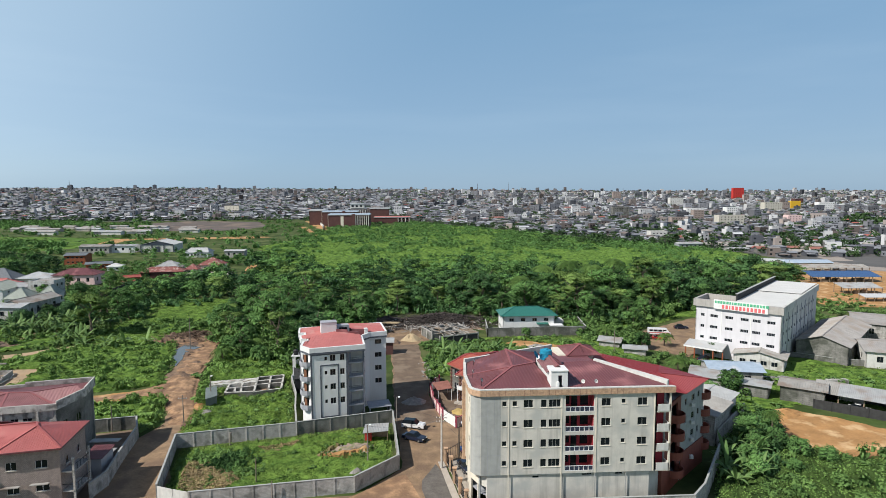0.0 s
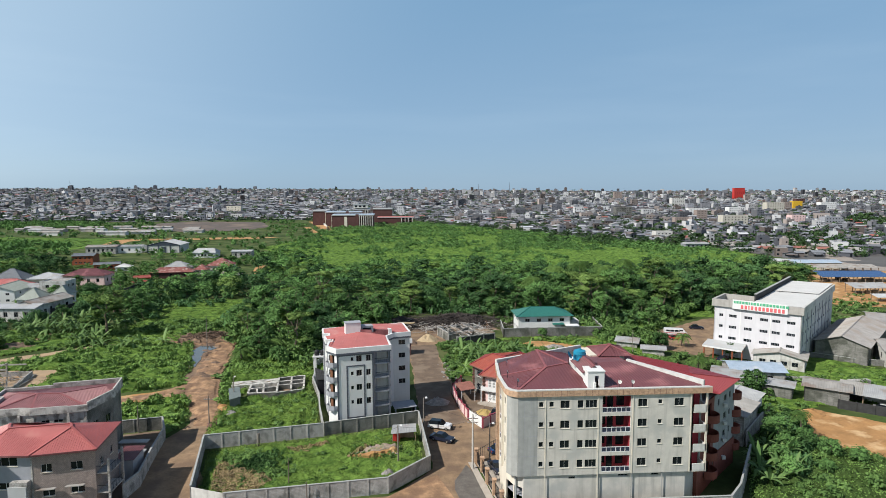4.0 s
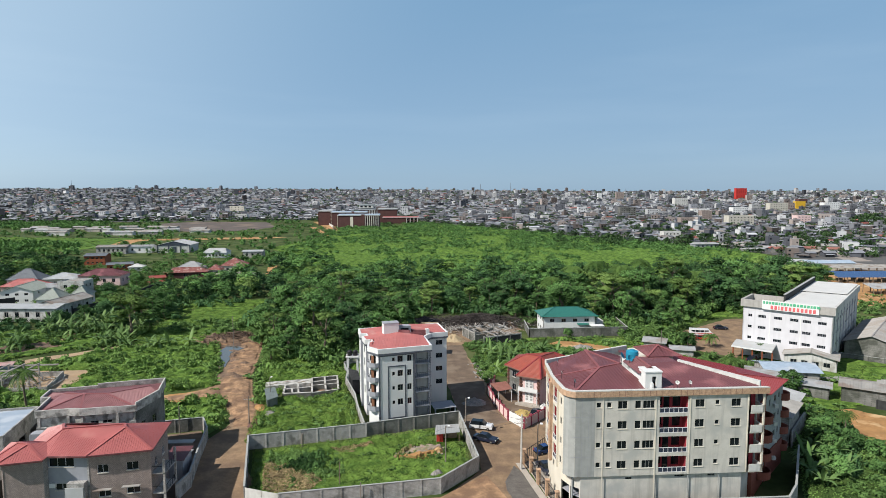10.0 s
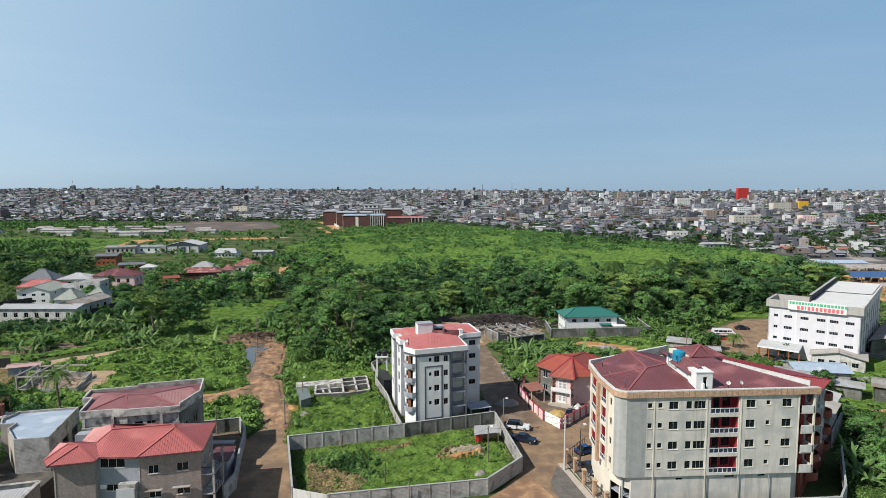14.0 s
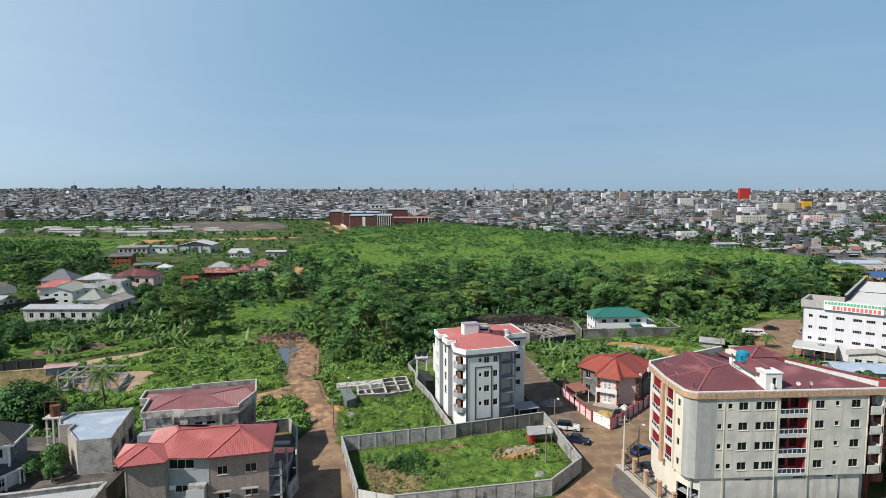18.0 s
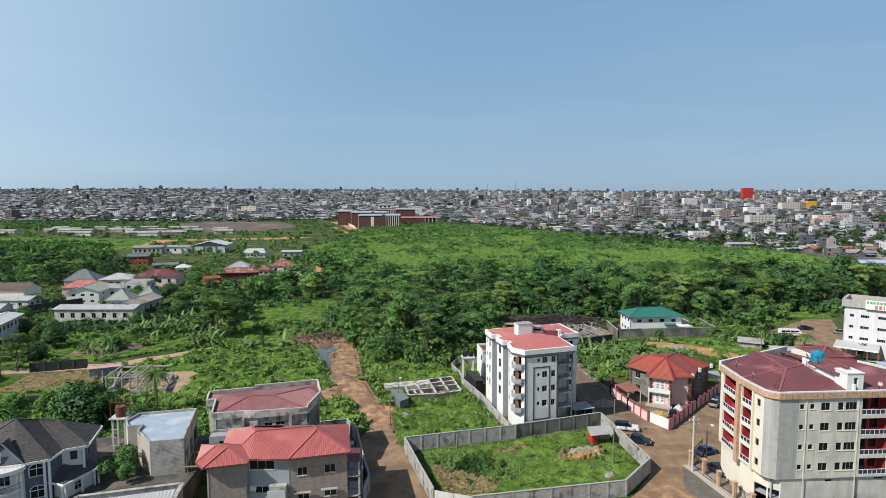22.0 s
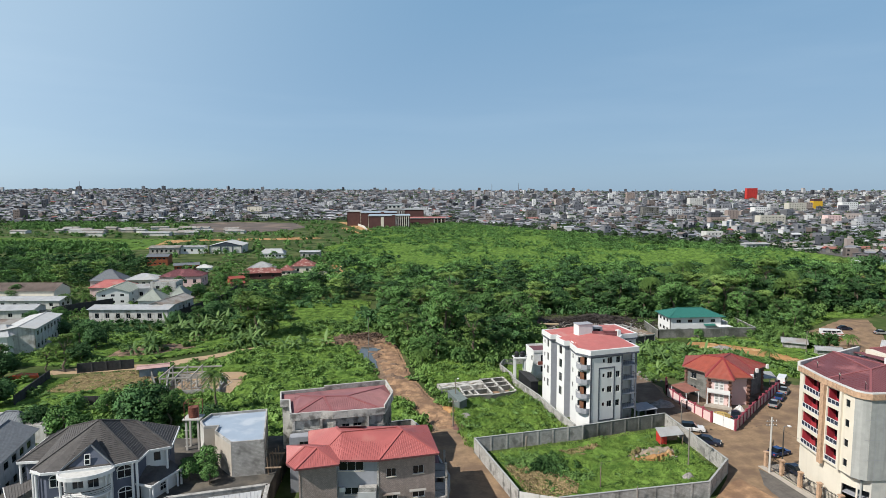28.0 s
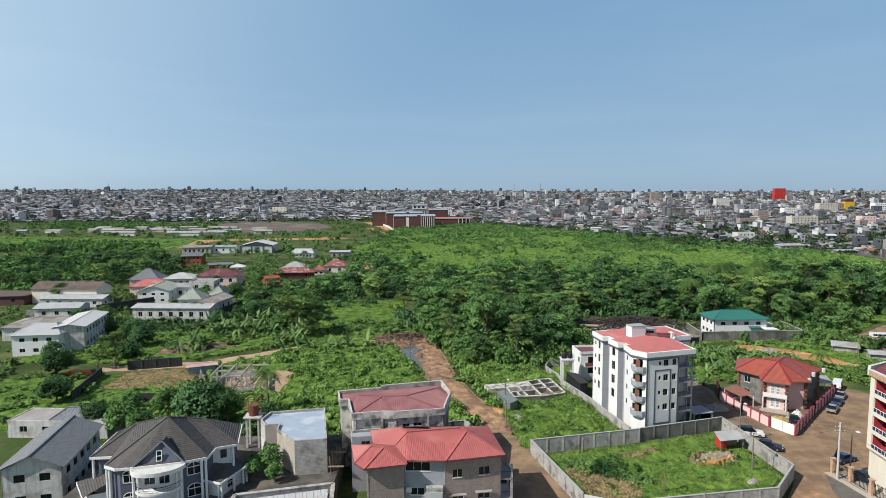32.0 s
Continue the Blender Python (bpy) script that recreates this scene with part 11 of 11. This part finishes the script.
for k in range(9):
    a = k * 2.4
    part("frond", B().add([(0, 0, 4.5), (0.5 * math.cos(a) - 0.12 * math.sin(a), 0.5 * math.sin(a) + 0.12 * math.cos(a), 4.9 - 0.05 * k), (1.0 * math.cos(a), 1.0 * math.sin(a), 4.5 - 0.1 * k), (0.5 * math.cos(a) + 0.12 * math.sin(a), 0.5 * math.sin(a) - 0.12 * math.cos(a), 4.85 - 0.05 * k)], [(0, 1, 2, 3)]), M["leaf_palm"], stump)
heap("rubble_mound", -9.0, 97.2, 1.5, 0.9, 0.9, M["gravel"], "low heap of pale rubble in the grass", "rubble", 15, 81)

# banana plants
def banana(seed):
    r = random.Random(seed)
    e = thing("banana_plant", "banana plant with broad arching leaves", "banana plant", -100 - 12 * seed, -300)
    part("stem", B().tube((0, 0, -0.1), (0, 0, 1.6), 0.16, 0.1, 7), M["leaf_palm"], e)
    for k in range(8):
        a = k * 2.4 + r.uniform(-0.3, 0.3)
        L, up = r.uniform(2.0, 3.0), r.uniform(0.3, 1.9)
        pts, faces = [], []
        for j in range(6):
            t = j / 5
            u, z = L * t * (1 - 0.15 * t), 1.4 + up * 2.5 * t - 2.4 * t * t * (1.2 - up * 0.28)
            w = 0.27 * math.sin(math.pi * min(1, 0.12 + 0.86 * t)) + 0.02
            for s in (-1, 0, 1):
                pts.append((u * math.cos(a) - s * w * math.sin(a), u * math.sin(a) + s * w * math.cos(a), z - abs(s) * w * 0.25))
        for j in range(5):
            for s in range(2):
                q = j * 3 + s
                faces.append((q, q + 3, q + 4, q + 1))
        part("leaf", B().add(pts, faces), M["leaf_banana"], e)
    return e


def palm(seed, h, fronds, L):
    r = random.Random(seed)
    e = thing("palm_tree", "palm with a crown of drooping feathered fronds", "palm tree", -100 - 12 * seed, -320)
    part("trunk", B().tube((0, 0, -0.1), (0.25, 0.1, h * 0.5), 0.24, 0.2, 8).tube((0.25, 0.1, h * 0.5), (0.3, 0.3, h), 0.2, 0.17, 8), M["bark"], e)
    for k in range(fronds):
        a, up = k * 2.4, r.uniform(0.0, 1.6)
        b = B()
        prev = None
        for j in range(9):
            t = j / 8
            u, z = L * t * 0.9, h + up * 1.9 * t - (1.5 + L * 0.5) * t * t
            p = Vector((0.3 + u * math.cos(a), 0.3 + u * math.sin(a), z))
            if prev is not None:
                w = 0.24 * L * math.sin(math.pi * (0.12 + 0.8 * t))
                b.beam(tuple(prev), tuple(p), 0.07, 0.05)
                for s in (-1, 1):
                    side = Vector((-math.sin(a) * s * w, math.cos(a) * s * w, -0.45 * w))
                    for f in (0.0, 0.33, 0.66):
                        c = prev.lerp(p, f)
                        d = (p - prev) * 0.24
                        b.add([tuple(c), tuple(c + d), tuple(c + side + d * 3.0), tuple(c + side * 0.95 + d * 2.5)], [(0, 1, 2, 3)])
            prev = p
        part("frond", b, M["leaf_palm"], e)
    return e


BAN = [banana(k) for k in range(3)]
PALM = [palm(5, 8.0, 18, 3.2), palm(6, 4.0, 15, 3.6), palm(7, 11.0, 20, 6.2)]


def put(src, x, y, s=1.0):
    m = pose(x, y, 0, 0, 0, rng.uniform(0, 360))
    t = copy_thing(src, m)
    t.scale = (s, s, s)
    return t


for poly, step, keep in (([(-138, 201), (-104, 199), (-103, 212), (-120, 222), (-138, 222)], 3.8, 0.92), ([(-137, 182), (-130, 182), (-128, 194), (-136, 194)], 3.2, 0.9), ([(-110, 186.5), (-100, 189), (-99, 196), (-109, 196)], 3.2, 0.9), ([(7, 152), (16, 150), (30, 152), (42, 164), (30, 174), (12, 182), (7, 176)], 4.2, 0.65), ([(49.5, 88), (57, 88), (63, 101), (58, 102), (52, 95)], 3.2, 0.8),
                         ([(56, 128), (68, 138), (66, 150), (52, 150)], 5, 0.4), ([(-116, 112), (-100, 113), (-98, 120), (-116, 122)], 4.4, 0.5), ([(-98, 181), (-78, 183.5), (-78, 187), (-98, 185)], 2.9, 0.7)):
    for x, y, s, _ in fill(poly, step, 0.85, 1.25, keep=keep):
        put(rng.choice(BAN), x, y, s * (1.3 if y > 180 else 1.0))
for x, y, k, s in ((-95.9, 132, 0, 1.1), (-51, 165, 1, 1.0), (-44, 172, 1, 1.2), (35, 154, 1, 0.9), (44, 160, 1, 0.9), (62, 182, 1, 1.0), (78, 175, 1, 0.9), (-155, 178, 1, 1.1), (-199, 262, 1, 1.2),
                   *((x, y, 2, s) for x, y, s in OILPALMS), (-190, 262, 1, 1.1), (-100, 205, 1, 1.0), (70, 148, 1, 1.0), (58, 140, 0, 0.8), (68, 105, 0, 0.7), (-84, 119, 0, 0.6)):
    put(PALM[k], x, y, s)
scatter("thicket", BIGMOUNDS, fill([(-138, 200), (-104, 198), (-103, 212), (-120, 222), (-138, 222)], 3.0, 0.5, 1.0, 0.6, 1.0, 0.8) + fill([(-110, 186.5), (-99, 189), (-99, 196), (-109, 196)], 2.6, 0.4, 0.8, 0.6, 1.0, 0.8), M["leaf_bright"], "green undergrowth between the banana plants", "thicket")
for src in BAN + PALM:
    for o in list(src.children_recursive) + [src]:
        bpy.data.objects.remove(o)
# single trees of the gardens
for x, y, k, s, label in ((-104.6, 200.7, 6, 1.35, "tall broad-crowned tree standing over the field"), (-112, 210, 4, 1.0, ""), (-121.5, 121, 5, 1.5, ""), (-128, 123, 4, 0.75, ""), (-116.5, 118, 5, 1.2, ""), (-106.5, 122, 4, 1.4, "large round mango tree behind the villa"), (-101.5, 121, 0, 0.85, ""),
                          (-92.5, 116, 4, 1.0, ""), (-86, 114, 5, 1.1, ""), (-86.3, 96.4, 5, 0.9, ""), (-88.6, 95.0, 5, 0.75, ""), (-85.0, 93.4, 5, 0.6, ""), (-146, 166, 3, 0.8, ""), (-170, 206, 4, 0.9, ""), (68, 128, 5, 1.0, ""), (74.5, 131, 5, 1.2, ""), (64, 120, 5, 0.9, ""),
                          (86, 162, 5, 0.9, ""), (70, 172, 5, 1.1, ""), (-58, 196, 1, 1.0, ""), (-55, 186, 3, 0.9, ""), (-52, 176, 5, 1.2, ""), (-47, 168, 1, 0.9, ""), (-41, 164, 5, 1.1, ""), (-30, 170, 0, 0.8, ""), (-79, 128, 5, 0.6, ""),
                          (-147, 175.5, 4, 0.85, ""), (-151, 166.5, 3, 0.55, ""), (-150, 190, 4, 0.9, ""), (-158, 196, 5, 1.2, ""), (-126, 133, 5, 1.0, ""), (-146, 140, 4, 0.9, ""), (-118, 131, 5, 1.1, ""), (-110, 128, 5, 1.0, ""), (-103, 127, 5, 0.9, ""), (-158, 160, 4, 1.0, ""), (-165, 170, 1, 0.9, ""), (-135, 215, 4, 0.9, ""), (-130, 222, 1, 0.9, ""), (-128, 232, 4, 0.9, ""), (-133, 245, 0, 0.9, ""), (-160, 206, 4, 0.8, ""), (-178, 222, 1, 0.9, ""), (-190, 226, 4, 0.8, ""), (-185, 268, 4, 0.9, ""), (-160, 270, 1, 0.8, ""), (-150, 280, 4, 0.9, ""), (-146, 300, 0, 0.9, ""), (-165, 298, 1, 0.9, ""), (150, 165, 4, 1.0, ""), (158, 172, 2, 1.0, ""), (146, 158, 5, 1.2, ""), (38, 188, 5, 0.7, ""), (49, 200, 1, 0.7, ""), (78, 200, 1, 0.9, ""), (-210, 272, 4, 1.0, ""), (63, 104, 0, 0.62, ""), (66.5, 101.3, 5, 0.95, ""), (68.5, 97.5, 5, 0.9, ""), (70.5, 110.5, 5, 1.0, ""), (67, 114, 1, 0.55, ""), (58, 96, 5, 0.8, ""), (61.5, 99, 5, 0.9, ""), (72, 95, 5, 0.7, ""), (57, 91, 5, 0.8, ""), (64, 92, 5, 0.6, ""), (-222, 268, 1, 1.0, "")):
    plant_tree(k, x, y, s, label)
for k, (src, R) in enumerate(TREES):
    if k not in used_trees:
        for o in list(src.children_recursive) + [src]:
            bpy.data.objects.remove(o)
